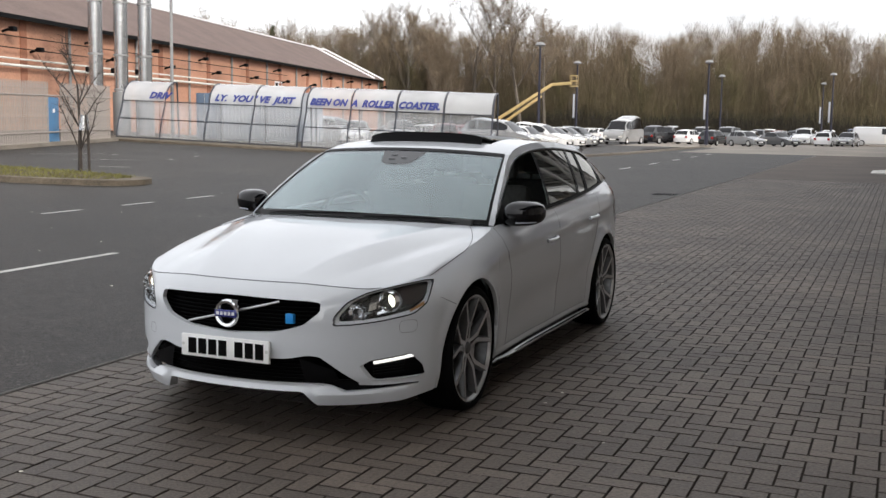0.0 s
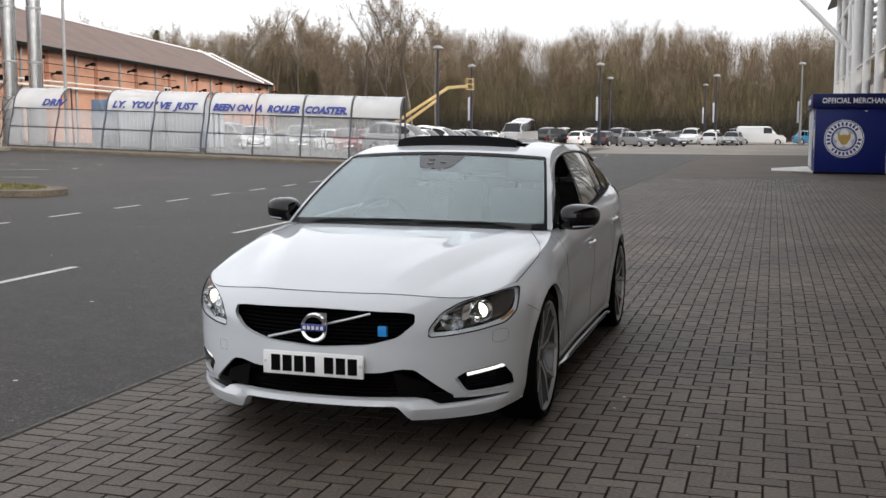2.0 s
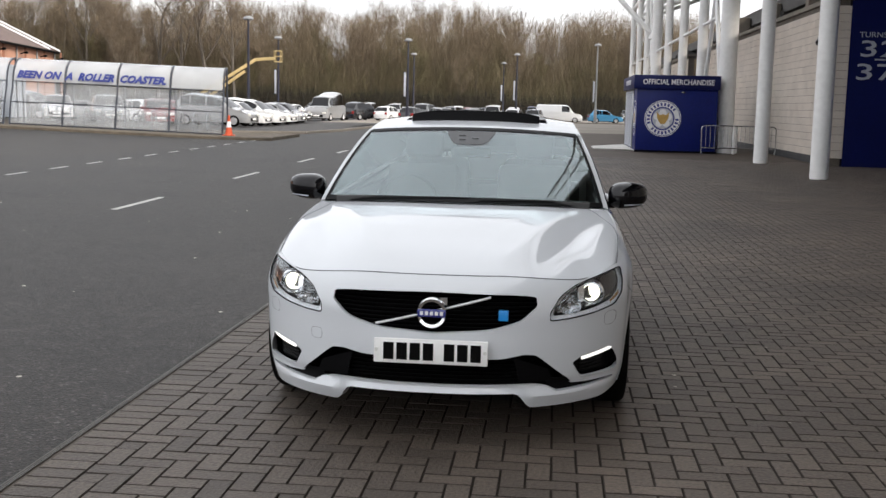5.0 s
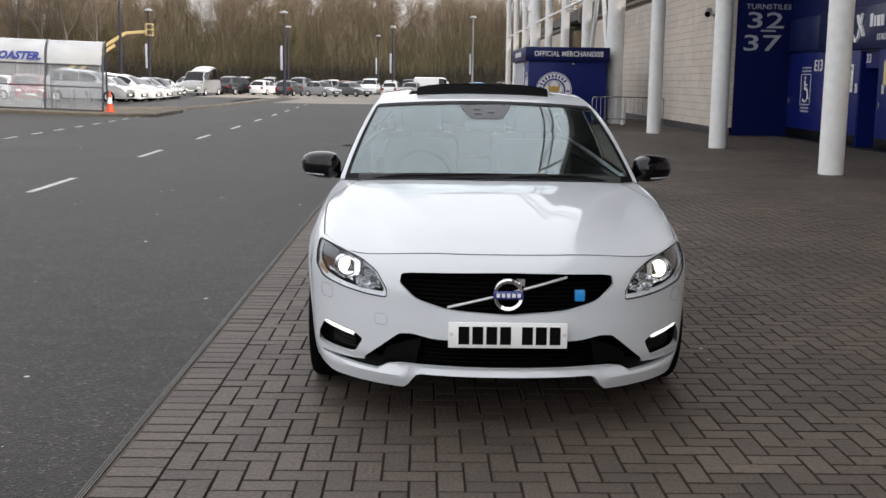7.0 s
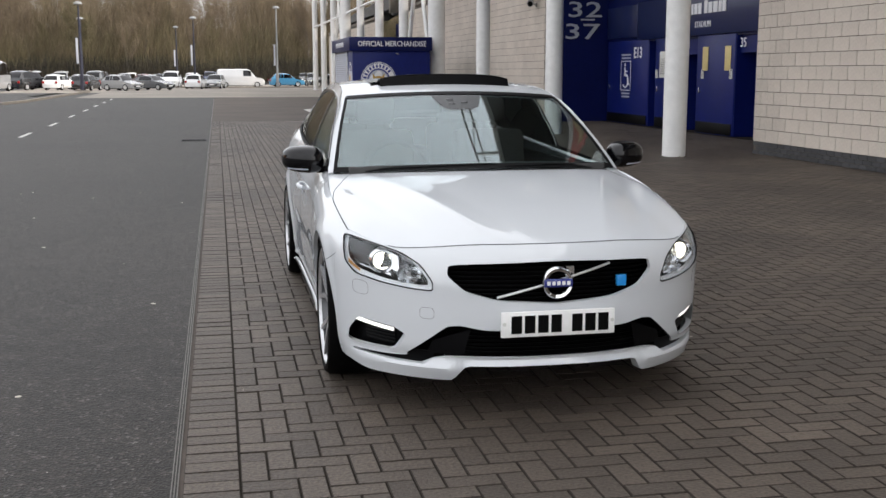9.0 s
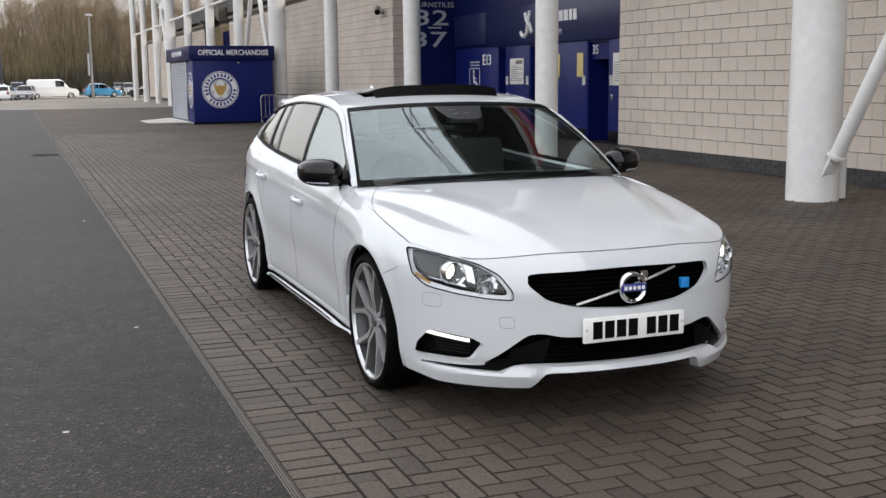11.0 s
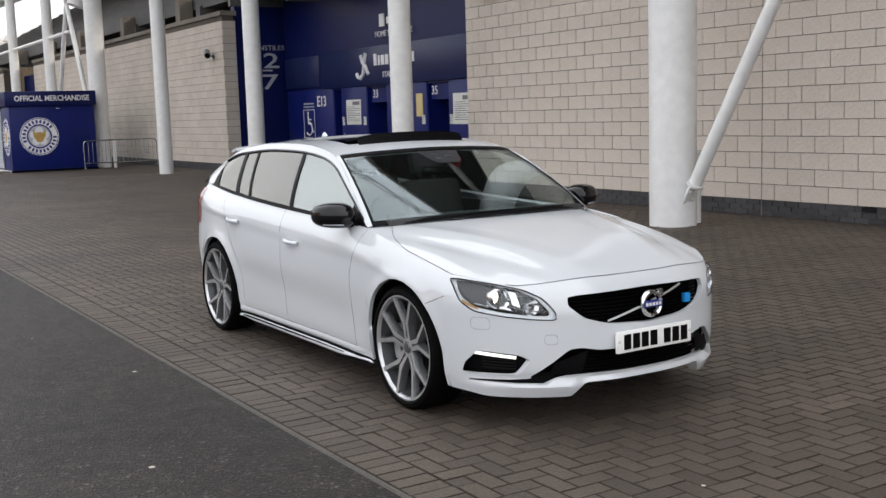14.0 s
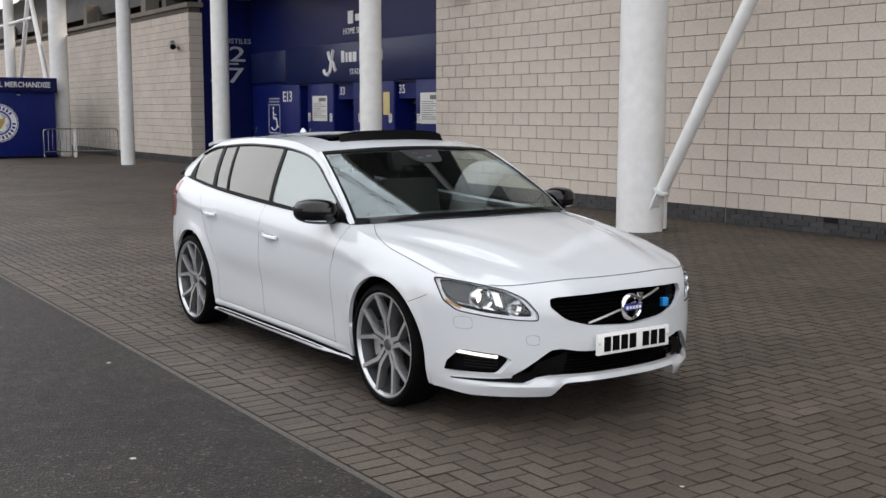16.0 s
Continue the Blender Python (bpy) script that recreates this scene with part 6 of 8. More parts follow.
sens = part("sensor_panel", b, M["frit"], car, "dark sensor housing behind the windscreen")
for x, t in ((-0.045, 0.318), (0.03, 0.326), (-0.05, 0.342)):
    b = bmesh.new()
    px, py_, pz = top(t, 0, 0.004)
    box(b, x - 0.02, x + 0.02, py_ - 0.008, py_ + 0.022, pz - 0.006, pz + 0.006, 0.003)
    part("sensor_window", b, M["alloy_grey"], sens)

# ---- the far side: shelter, works, car park, woods ----
# curved trolley and cycle shelter with blue lettering
SH_A, SH_B = Vector((-32.6, 40.6)), Vector((-15.4, 41.2))
sh_dir = (SH_A - SH_B).normalized()
sh_len = (SH_A - SH_B).length
sh_turn = math.degrees(math.atan2(-sh_dir.y, -sh_dir.x))
shelter = thing("shelter", pose(SH_A.x, SH_A.y, 0, 0, 0, sh_turn), "long curved shelter of dull clear sheets with blue lettering", "shelter")
SH_H, SH_D, SKEW = 2.62, 1.85, 0.165


def sh_z(x):
    q = SH_A.lerp(SH_B, x / sh_len)
    return land(q.x, q.y) + 0.13


def arch_pt(x, a):
    """The roof's curve: a from the front foot (0) over to the back edge (1)."""
    if a < 0.42:
        t = a / 0.42
        d = 0.33 * SH_D * t ** 1.55
        return Vector((x - SKEW * d, d, sh_z(x) + 1.55 * t))
    ang = (a - 0.42) / 0.58 * math.pi / 2
    d = SH_D * (0.33 + 0.67 * (1 - math.cos(ang)))
    return Vector((x - SKEW * d, d, sh_z(x) + 1.55 + (SH_H - 1.55) * math.sin(ang) ** 0.9))


HALF = (sh_len - 0.25) / 2
for start, span in ((-0.10 * HALF, 1.10 * HALF), (HALF + 0.25, HALF)):
    for k in range(5):
        x = start + span * k / 4
        b = bmesh.new()
        pipe(b, [arch_pt(x, a) for a in lin(0, 1, 16)], 0.036, 6)
        part("rib", b, M["frame_grey"], shelter)
        b = bmesh.new()
        tube(b, arch_pt(x, 1.0), (arch_pt(x, 1.0).x, SH_D + 0.1, sh_z(x)), 0.04, n=8)
        part("back_post", b, M["frame_grey"], shelter)
    for a in (0.01, 0.24, 0.46):
        b = bmesh.new()
        pipe(b, [arch_pt(x, a) for x in lin(start, start + span, 5)], 0.026, 6)
        part("rail", b, M["frame_grey"], shelter)
    for k in range(4):
        x0, x1 = start + span * k / 4 + 0.05, start + span * (k + 1) / 4 - 0.05
        for a0, a1 in ((0.02, 0.23), (0.25, 0.45), (0.47, 1.0)):
            if start < 0.0 and k == 1 and a0 > 0.4:
                continue
            b = bmesh.new()
            shell(b, lambda x, a: arch_pt(x, a), lin(x0, x1, 3), lin(a0, a1, 10), 0.006)
            part("sheet", b, M["poly_clear" if start > 0.0 and k == 3 and a1 < 0.46 else ("poly" if a1 < 0.46 else "poly_dull")], shelter)
LET = 0.44


def shelter_words(text, x0, x1):
    """Letters on the sloping sheet above the rail."""
    p0, p1 = arch_pt(x0, 0.50), arch_pt(x0, 0.64)
    up = (p1 - p0).normalized()
    right = (arch_pt(x1, 0.5) - arch_pt(x0, 0.5)).normalized()
    up = (up - right * up.dot(right)).normalized()
    nrm = right.cross(up)
    m = Matrix((right, up, nrm)).transposed().to_4x4()
    m.translation = p0 + nrm * 0.06
    o = words("lettering", text, LET, m, M["letter_blue"], shelter, "bold blue slanted letters", depth=0.004, shear=0.2, bold=0.020)
    bpy.context.view_layer.update()
    o.data.transform(Matrix.Diagonal(((x1 - x0) / max(v.co.x for v in o.data.vertices), 1, 1, 1)))


shelter_words("DRIV", 0.62, 1.84)
shelter_words("LY.  YOU ' VE  JUST", 4.12, 8.16)
shelter_words("BEEN ON  A  ROLLER  COASTER.", HALF + 0.42, HALF + 6.45)
for k in range(14):
    b = bmesh.new()
    x = HALF + 0.8 + 0.55 * k
    pipe(b, [(x, 0.6, sh_z(x))] + [(x, 0.85 - 0.25 * math.cos(t), sh_z(x) + 0.6 + 0.2 * math.sin(t)) for t in lin(0, math.pi, 7)] + [(x, 1.1, sh_z(x))], 0.024, 6)
    part("cycle_hoop", b, M["galv"], shelter)

# raised kerbed strip under the shelter
b = bmesh.new()
m = pose(SH_A.x, SH_A.y, 0, 0, 0, sh_turn)
for x0, x1 in zip(lin(-2.5, sh_len + 2.2, 12), lin(-2.5, sh_len + 2.2, 12)[1:]):
    vs = []
    for x in (x0, x1):
        for y, dz in ((-1.1, -0.3), (-1.1, 0.10), (-0.95, 0.125), (4.2, 0.125), (4.2, -0.3)):
            w = m @ Vector((x, y, 0))
            vs.append(b.verts.new((w.x, w.y, land(w.x, w.y) + dz)))
    for j in range(4):
        b.faces.new((vs[j], vs[j + 1], vs[5 + j + 1], vs[5 + j]))
    if x1 > sh_len + 2:
        b.faces.new(vs[5:])
tagged(part("kerb_strip", b, M["kerb_old"], label="low kerbed concrete strip under the shelter", smooth=0), category="kerb", kind="structure")

# pale storage container behind the shelter
box_m = pose(SH_A.x, SH_A.y, 0, 0, 0, sh_turn)
cx0 = box_m @ Vector((1.3, 3.2, 0))
store = thing("storage_container", pose(cx0.x, cx0.y, land(cx0.x, cx0.y), 0, 0, sh_turn), "pale blue-grey steel storage container with darker doors", "container")
b = bmesh.new()
box(b, 1.4, 5.6, 0, 2.3, 0.1, 2.35, 0.02)
for k in range(20):
    box(b, 1.5 + 0.2 * k, 1.6 + 0.2 * k, -0.03, 0.01, 0.25, 2.2)
part("body", b, M["container"], store, smooth=0)
for x0 in (0.0, 0.7):
    b = bmesh.new()
    box(b, x0 + 0.01, x0 + 0.69, 0, 2.3, 0.1, 2.3, 0.02)
    leaf = part("door", b, M["container_door"], store, "dull blue steel door")
    b = bmesh.new()
    tube(b, (x0 + 0.5, -0.03, 0.15), (x0 + 0.5, -0.03, 2.25), 0.02, n=6)
    part("lock_bar", b, M["galv"], leaf)

cone = thing("traffic_cone", pose(-15.1, 41.1, 0.125), "orange and white traffic cone on the kerbed strip", "cone")
b = bmesh.new()
box(b, -0.2, 0.2, -0.2, 0.2, 0, 0.04, 0.01)
tube(b, (0, 0, 0.04), (0, 0, 0.32), 0.15, 0.10, n=16)
tube(b, (0, 0, 0.55), (0, 0, 0.78), 0.065, 0.03, n=16)
part("body", b, M["orange"], cone)
b = bmesh.new()
tube(b, (0, 0, 0.32), (0, 0, 0.55), 0.101, 0.064, n=16)
part("white_sleeve", b, M["sign_white"], cone)

# planted island with a young tree
island = thing("planted_island", pose(-21.3, 19.3, land(-21.3, 19.3) - 0.03, 0, 1.6, 10), "kerbed traffic island with rough grass", "traffic island")
f_in = lambda t, r: (7.5 * math.copysign(abs(math.cos(t)) ** 0.55, math.cos(t)) * r - 2.0, 1.5 * math.copysign(abs(math.sin(t)) ** 0.7, math.sin(t)) * r, 0)
b = bmesh.new()
ang = lin(0, 2 * math.pi, 49)
shell(b, lambda t, v: tuple(Vector(f_in(t, 1.0 - 0.06 * step(v, 0.5, 1.0))) + Vector((0, 0, -0.3 + 0.45 * min(1, v * 2)))), ang, [0, 0.5, 1.0], 0.02)
part("kerb_ring", b, M["kerb_old"], island)
b = bmesh.new()
grid(b, lambda t, r: tuple(Vector(f_in(t, r)) + Vector((0, 0, 0.12 + 0.10 * (1 - r * r)))), ang, [0.001, 0.4, 0.7, 0.95])
part("soil", b, M["soil"], island)
rng = random.Random(5)
verts, faces = [], []
for _ in range(9000):
    t, r = rng.uniform(0, 2 * math.pi), math.sqrt(rng.uniform(0, 0.92))
    p = Vector(f_in(t, r)) + Vector((0, 0, 0.12 + 0.10 * (1 - r * r)))
    h, an, le = rng.uniform(0.03, 0.10) * (1.8 if rng.random() < 0.06 else 1), rng.uniform(0, 6.28), rng.uniform(-0.08, 0.08)
    dx, dy = 0.012 * math.cos(an), 0.012 * math.sin(an)
    k = len(verts)
    verts += [(p.x - dx, p.y - dy, p.z), (p.x + dx, p.y + dy, p.z), (p.x + le, p.y + le * 0.6, p.z + h)]
    faces.append((k, k + 1, k + 2))
me = bpy.data.meshes.new("grass")
me.from_pydata(verts, [], faces)
me.materials.append(M["grass"])
o = new("grass", me)
o.parent = island
tagged(o, "rough green grass", kind="stuff")
SAP = (-18.45, 21.1)


def limb(b, p, d, length, r, level, rng, tips, spread=0.55, bend=0.12, sides=5):
    """A bent, tapering limb that forks; tips are kept for twigs."""
    pts, q = [p], Vector(d).normalized()
    n = 4 if level else 6
    for i in range(n):
        q = (q + Vector((rng.uniform(-bend, bend), rng.uniform(-bend, bend), rng.uniform(-bend * 0.3, bend * 0.7)))).normalized()
        pts.append(pts[-1] + q * length / n)
    rings = []
    for i, c in enumerate(pts):
        rr = r * (1 - 0.62 * i / n)
        dd = (pts[min(i + 1, n)] - pts[max(i - 1, 0)]).normalized()
        rot = dd.to_track_quat("Z", "Y")
        rings.append([b.verts.new(c + rot @ Vector((rr * math.cos(6.283 * k / sides), rr * math.sin(6.283 * k / sides), 0))) for k in range(sides)])
    for a_, b_ in zip(rings, rings[1:]):
        for k in range(sides):
            b.faces.new((a_[k], a_[(k + 1) % sides], b_[(k + 1) % sides], b_[k]))
    if level == 0:
        tips += pts[2:]
        return
    for i in range(2 if level > 1 else 1, n + 1):
        for _ in range(2 if level > 1 else 3):
            ax = rng.uniform(0, 6.283)
            side = Vector((math.cos(ax), math.sin(ax), 0))
            limb(b, pts[i], q * (1 - spread) + side * spread + Vector((0, 0, 0.25)), length * rng.uniform(0.42, 0.62), r * 0.38 * (1 - 0.4 * i / n) + 0.004, level - 1, rng, tips, spread, bend * 1.3, 4 if level > 1 else 3)


def twig_mesh(tips, count, size, rng, material, width=0.012):
    """Many fine bare twigs round the limbs' ends, as thin three-sided slivers."""
    vs, fs = [], []
    for _ in range(count):
        p = rng.choice(tips)
        d = Vector((rng.gauss(0, 0.8), rng.gauss(0, 0.8), rng.gauss(0.8, 0.6))).normalized()
        length = size * rng.uniform(0.5, 1.3)
        w = d.orthogonal().normalized() * width
        w.rotate(Matrix.Rotation(rng.uniform(0, 6.28), 3, d))
        k = len(vs)
        vs += [p - w, p + w, p + d * length]
        fs.append((k, k + 1, k + 2))
    me = bpy.data.meshes.new("twigs")
    me.from_pydata([tuple(v) for v in vs], [], fs)
    me.materials.append(material)
    return me


rng = random.Random(11)
sap = thing("young_tree", pose(SAP[0], SAP[1], land(*SAP) + 0.1) @ Matrix.Diagonal((0.82, 0.82, 0.82, 1)), "bare young tree tied to a stake", "tree")
b, tips = bmesh.new(), []
limb(b, Vector((0, 0, 0)), (0.02, 0, 1), 2.6, 0.075, 1, rng, tips, 0.5, 0.1)
part("trunk", b, M["dark_bark"], sap)
me = twig_mesh(tips, 420, 0.5, rng, M["dark_bark"], 0.007)
o = new("crown", me)
o.parent = sap
b = bmesh.new()
tube(b, (0.25, 0.1, 0), (0.22, 0.1, 1.5), 0.04, n=8)
part("stake", b, M["dark_bark"], sap)
b = bmesh.new()
f = lambda t, v: ((0.17 - 0.05 * v) * math.cos(t) + 0.12, (0.17 - 0.05 * v) * math.sin(t) + 0.05, 1.25 + 0.45 * v)
grid(b, f, lin(0, 6.283, 13), lin(0, 1, 4))
part("guard", b, M["galv"], sap, "grey mesh guard round the stem")

# long red brick works with a brown roof
WK_A, WK_B = Vector((-43.2, 43.2)), Vector((-62.4, 126.0))
wk_dir = (WK_B - WK_A).normalized()
wk_turn = math.degrees(math.atan2(wk_dir.y, wk_dir.x))
EAVE = 6.75
works = thing("brick_works", pose(WK_A.x, WK_A.y, 0, 0, 0, wk_turn), "long red brick works with a brown pitched roof", "building")
L = (WK_B - WK_A).length
b = bmesh.new()
box(b, -26, L, 0.0, 0.4, -0.2, EAVE)
prism(b, ((0.0, 0.0), (15.0, 0.0), (15.0, EAVE), (7.5, EAVE + 3.65), (0.0, EAVE)), L - 0.4, L)
for v in b.verts[-10:]:
    v.co = Vector((v.co.y, v.co.x, v.co.z))
part("wall", b, M["red_brick"], works, smooth=0)
b = bmesh.new()
f = lambda x, v: (x, -0.55 + 8.05 * v, EAVE - 0.1 + 3.95 * v)
shell(b, f, lin(-26, L + 0.5, 20), lin(0, 1, 8), -0.15)
f2 = lambda x, v: (x, 15.55 - 8.05 * v, EAVE - 0.1 + 3.95 * v)
shell(b, f2, [-26, L + 0.5], [0, 1], 0.15)
part("roof", b, M["roof"], works)
b = bmesh.new()
for k in range(2):
    prism(b, ((0, 0), (0.0, 0.2), (8.05, 4.15), (8.05, 3.95)), L + 0.2 + 0.5 * k, L + 0.42 + 0.5 * k)
for v in b.verts:
    v.co = Vector((v.co.y - (5.5 if v.co.y > L + 0.6 else 0), v.co.x - 0.6, v.co.z + EAVE))
part("verge", b, M["sign_white"], works, "pale verge boards at the gable")
b = bmesh.new()
box(b, -26, L + 0.5, 7.35, 7.65, EAVE + 3.82, EAVE + 3.96)
part("ridge", b, M["sign_white"], works, "pale ridge capping", smooth=0)
b = bmesh.new()
box(b, -26, L + 0.3, -0.62, -0.5, EAVE - 0.25, EAVE - 0.02)
part("gutter", b, M["satin_black"], works, smooth=0)
for k in range(12):
    x = -10 + 8.6 * k
    b = bmesh.new()
    tube(b, (x, -0.12, 0), (x, -0.12, EAVE - 0.2), 0.09, n=8)
    part("downpipe", b, M["pole_grey"], works)
    b = bmesh.new()
    box(b, x + 3.6, x + 4.2, -0.06, 0.05, 0, EAVE)
    part("pilaster", b, M["brick_trim"], works, smooth=0)
    for j in range(2):
        b = bmesh.new()
        tube(b, (x + 2 + 2.6 * j, 0, EAVE - 0.9 - 0.9 * j), (x + 2 + 2.6 * j, -0.5, EAVE - 0.75 - 0.9 * j), 0.07, n=8)
        box(b, x + 1.8 + 2.6 * j, x + 2.2 + 2.6 * j, -0.75, -0.45, EAVE - 0.9 - 0.9 * j, EAVE - 0.65 - 0.9 * j, 0.03)
        part("floodlight", b, M["satin_black"], works)
for z, r, m_ in ((EAVE - 2.6, 0.08, "paper"), (EAVE - 2.25, 0.05, "paper"), (EAVE - 1.1, 0.03, "satin_black"), (EAVE - 1.7, 0.03, "satin_black")):
    b = bmesh.new()
    tube(b, (-26, -0.3, z), (L * 0.55, -0.3, z), r, n=8)
    part("wall_pipe", b, M[m_], works)
for x in (-9.5, 44):
    b = bmesh.new()
    for x0, x1, z0, z1 in ((x, x + 2, 3.0, 3.12), (x, x + 2, 4.9, 5.02), (x, x + 0.12, 3.0, 5.0), (x + 1.88, x + 2, 3.0, 5.0), (x + 0.94, x + 1.06, 3.0, 5.0), (x, x + 2, 3.95, 4.05)):
        box(b, x0, x1, -0.06, 0.05, z0, z1)
    win = part("window", b, M["sign_white"], works, "white framed window", smooth=0)
    b = bmesh.new()
    box(b, x + 0.05, x + 1.95, -0.02, 0.02, 3.05, 4.95)
    part("pane", b, M["gloss_black"], win, smooth=0)

FL = ((-36.0, 42.25), (-35.28, 43.2), (-34.56, 44.1))
for fx, fy in FL:
    flue = thing("steel_flue", pose(fx, fy, land(fx, fy)), "tall shiny steel flue rising from a wider grey base", "flue", "steel flues")
    b = bmesh.new()
    tube(b, (0, 0, 2.2), (0, 0, 13), 0.33, n=24)
    part("pipe", b, M["galv"], flue)
    for z in (2.25, 3.9, 6.4, 8.9):
        b = bmesh.new()
        tube(b, (0, 0, z), (0, 0, z + 0.10), 0.36, n=24)
        part("band", b, M["pole_grey"], flue)
    b = bmesh.new()
    tube(b, (0, 0, 0), (0, 0, 2.2), 0.42, n=24)
    part("base", b, M["pole_grey"], flue)
    b = bmesh.new()
    box(b, -0.55, -0.3, -0.12, 0.12, 3.1, 3.35, 0.03)
    part("fan_box", b, M["satin_black"], flue)

# palisade fence with a blue door
F0, F1 = Vector((-28.2, 27.0)), Vector((-32.8, 39.4))
fence = thing("palisade_fence", pose(0, 0, 0), "grey-brown steel palisade fence on a low kerb", "fence")
fd = (F1 - F0)
fturn = math.atan2(fd.y, fd.x)
n = 96
b = bmesh.new()
prism(b, ((-0.035, 0.12), (0.0, 0.02), (0.035, 0.12), (0.035, 2.3), (0.012, 2.42), (0.0, 2.34), (-0.012, 2.42), (-0.035, 2.3)), -0.02, 0.0)
pale = finish(b, M["fence"], 0)
for k in range(n):
    q = F0 + fd * k / n
    if 46 < k < 55:
        continue
    part("pale", pale, None, fence, at=pose(q.x, q.y, land(q.x, q.y), 0, 0, math.degrees(fturn)))
for z in (0.5, 1.9):
    b = bmesh.new()
    tube(b, (F0.x, F0.y + 0.05, land(*F0) + z), (F1.x, F1.y + 0.05, land(*F1) + z), 0.03, n=6)
    part("fence_rail", b, M["fence"], fence)
b = bmesh.new()
box(b, 0, 1.0, 0, 0.06, 0.1, 1.85, 0.01)
q = F0 + fd * 46.6 / n
door = part("door", b, M["blue_paint"], fence, "plain light blue steel door", at=pose(q.x, q.y, land(q.x, q.y), 0, 0, math.degrees(fturn)))
b = bmesh.new()
box(b, 0.4, 0.6, -0.01, 0, 1.25, 1.4)
part("door_mark", b, M["sign_white"], door, smooth=0)
b = bmesh.new()
for x0, x1 in zip(lin(0, 1, 9), lin(0, 1, 9)[1:]):
    p0, p1 = F0 + fd * x0, F0 + fd * x1
    nrm = Vector((fd.y, -fd.x)).normalized() * 0.35
    z0, z1 = land(*p0), land(*p1)
    vs = [b.verts.new(c) for c in ((p0.x + nrm.x, p0.y + nrm.y, z0 - 0.1), (p0.x + nrm.x, p0.y + nrm.y, z0 + 0.13), (p0.x - nrm.x, p0.y - nrm.y, z0 + 0.13), (p1.x + nrm.x, p1.y + nrm.y, z1 - 0.1), (p1.x + nrm.x, p1.y + nrm.y, z1 + 0.13), (p1.x - nrm.x, p1.y - nrm.y, z1 + 0.13))]
    b.faces.new((vs[0], vs[1], vs[4], vs[3]))
    b.faces.new((vs[1], vs[2], vs[5], vs[4]))
tagged(part("kerb_fence", b, M["kerb"], label="pale concrete kerb under the fence", smooth=0), category="kerb", kind="structure")
mast = thing("lighting_mast", pose(-32.0, 42.8, land(-32, 42.8)), "thin grey steel mast beside the flues", "mast")
b = bmesh.new()
tube(b, (0, 0, 0), (0, 0, 12), 0.09, 0.06, n=10)
part("pole", b, M["pole_grey"], mast)
# car park kerbs
for pts in (((-19.0, 47.5), (-14.2, 50.0), (-13.6, 56.0), (-13.6, 84.0), (-15.0, 88.0)), ((-10.0, 104.5), (2.0, 103.5), (60.0, 103.0))):
    b = bmesh.new()
    for p0, p1 in zip(pts, pts[1:]):
        d = (Vector(p1) - Vector(p0))
        m = pose(p0[0], p0[1], 0, 0, 0, math.degrees(math.atan2(d.y, d.x)))
        box(b, 0, d.length, -0.08, 0.08, -0.1, 0.12, 0.015, m)
    tagged(part("kerb_line", b, M["kerb"], label="low concrete kerb edging the car park", smooth=0), category="kerb", kind="structure")


# parked vehicles
def profile_car(style):
    """Side outline tables of a plain car: station, half width, waist height, roof height."""
    return {
        "hatch": (3.9, 1.48, ((0, 0.62), (0.25, 0.74), (1.05, 0.90), (1.75, 1.42), (2.3, 1.48), (3.3, 1.40), (3.75, 0.95), (3.9, 0.7))),
        "saloon": (4.5, 1.44, ((0, 0.60), (0.3, 0.74), (1.3, 0.90), (2.05, 1.38), (2.7, 1.44), (3.3, 1.36), (3.95, 0.98), (4.5, 0.85))),
        "mpv": (4.4, 1.68, ((0, 0.66), (0.25, 0.82), (0.95, 1.0), (1.75, 1.56), (2.5, 1.68), (3.9, 1.60), (4.3, 1.05), (4.4, 0.75))),
        "suv": (4.5, 1.70, ((0, 0.70), (0.25, 0.92), (1.25, 1.05), (1.8, 1.60), (2.5, 1.70), (3.9, 1.64), (4.4, 1.1), (4.5, 0.8))),
        "van": (5.0, 1.95, ((0, 0.72), (0.2, 0.95), (0.9, 1.10), (1.55, 1.85), (2.0, 1.95), (4.6, 1.95), (4.9, 1.92), (5.0, 1.75))),
        "minibus": (4.8, 1.98, ((0, 0.75), (0.12, 1.02), (0.5, 1.12), (1.2, 1.88), (1.8, 1.98), (4.5, 1.96), (4.75, 1.5), (4.8, 0.8))),
    }[style]


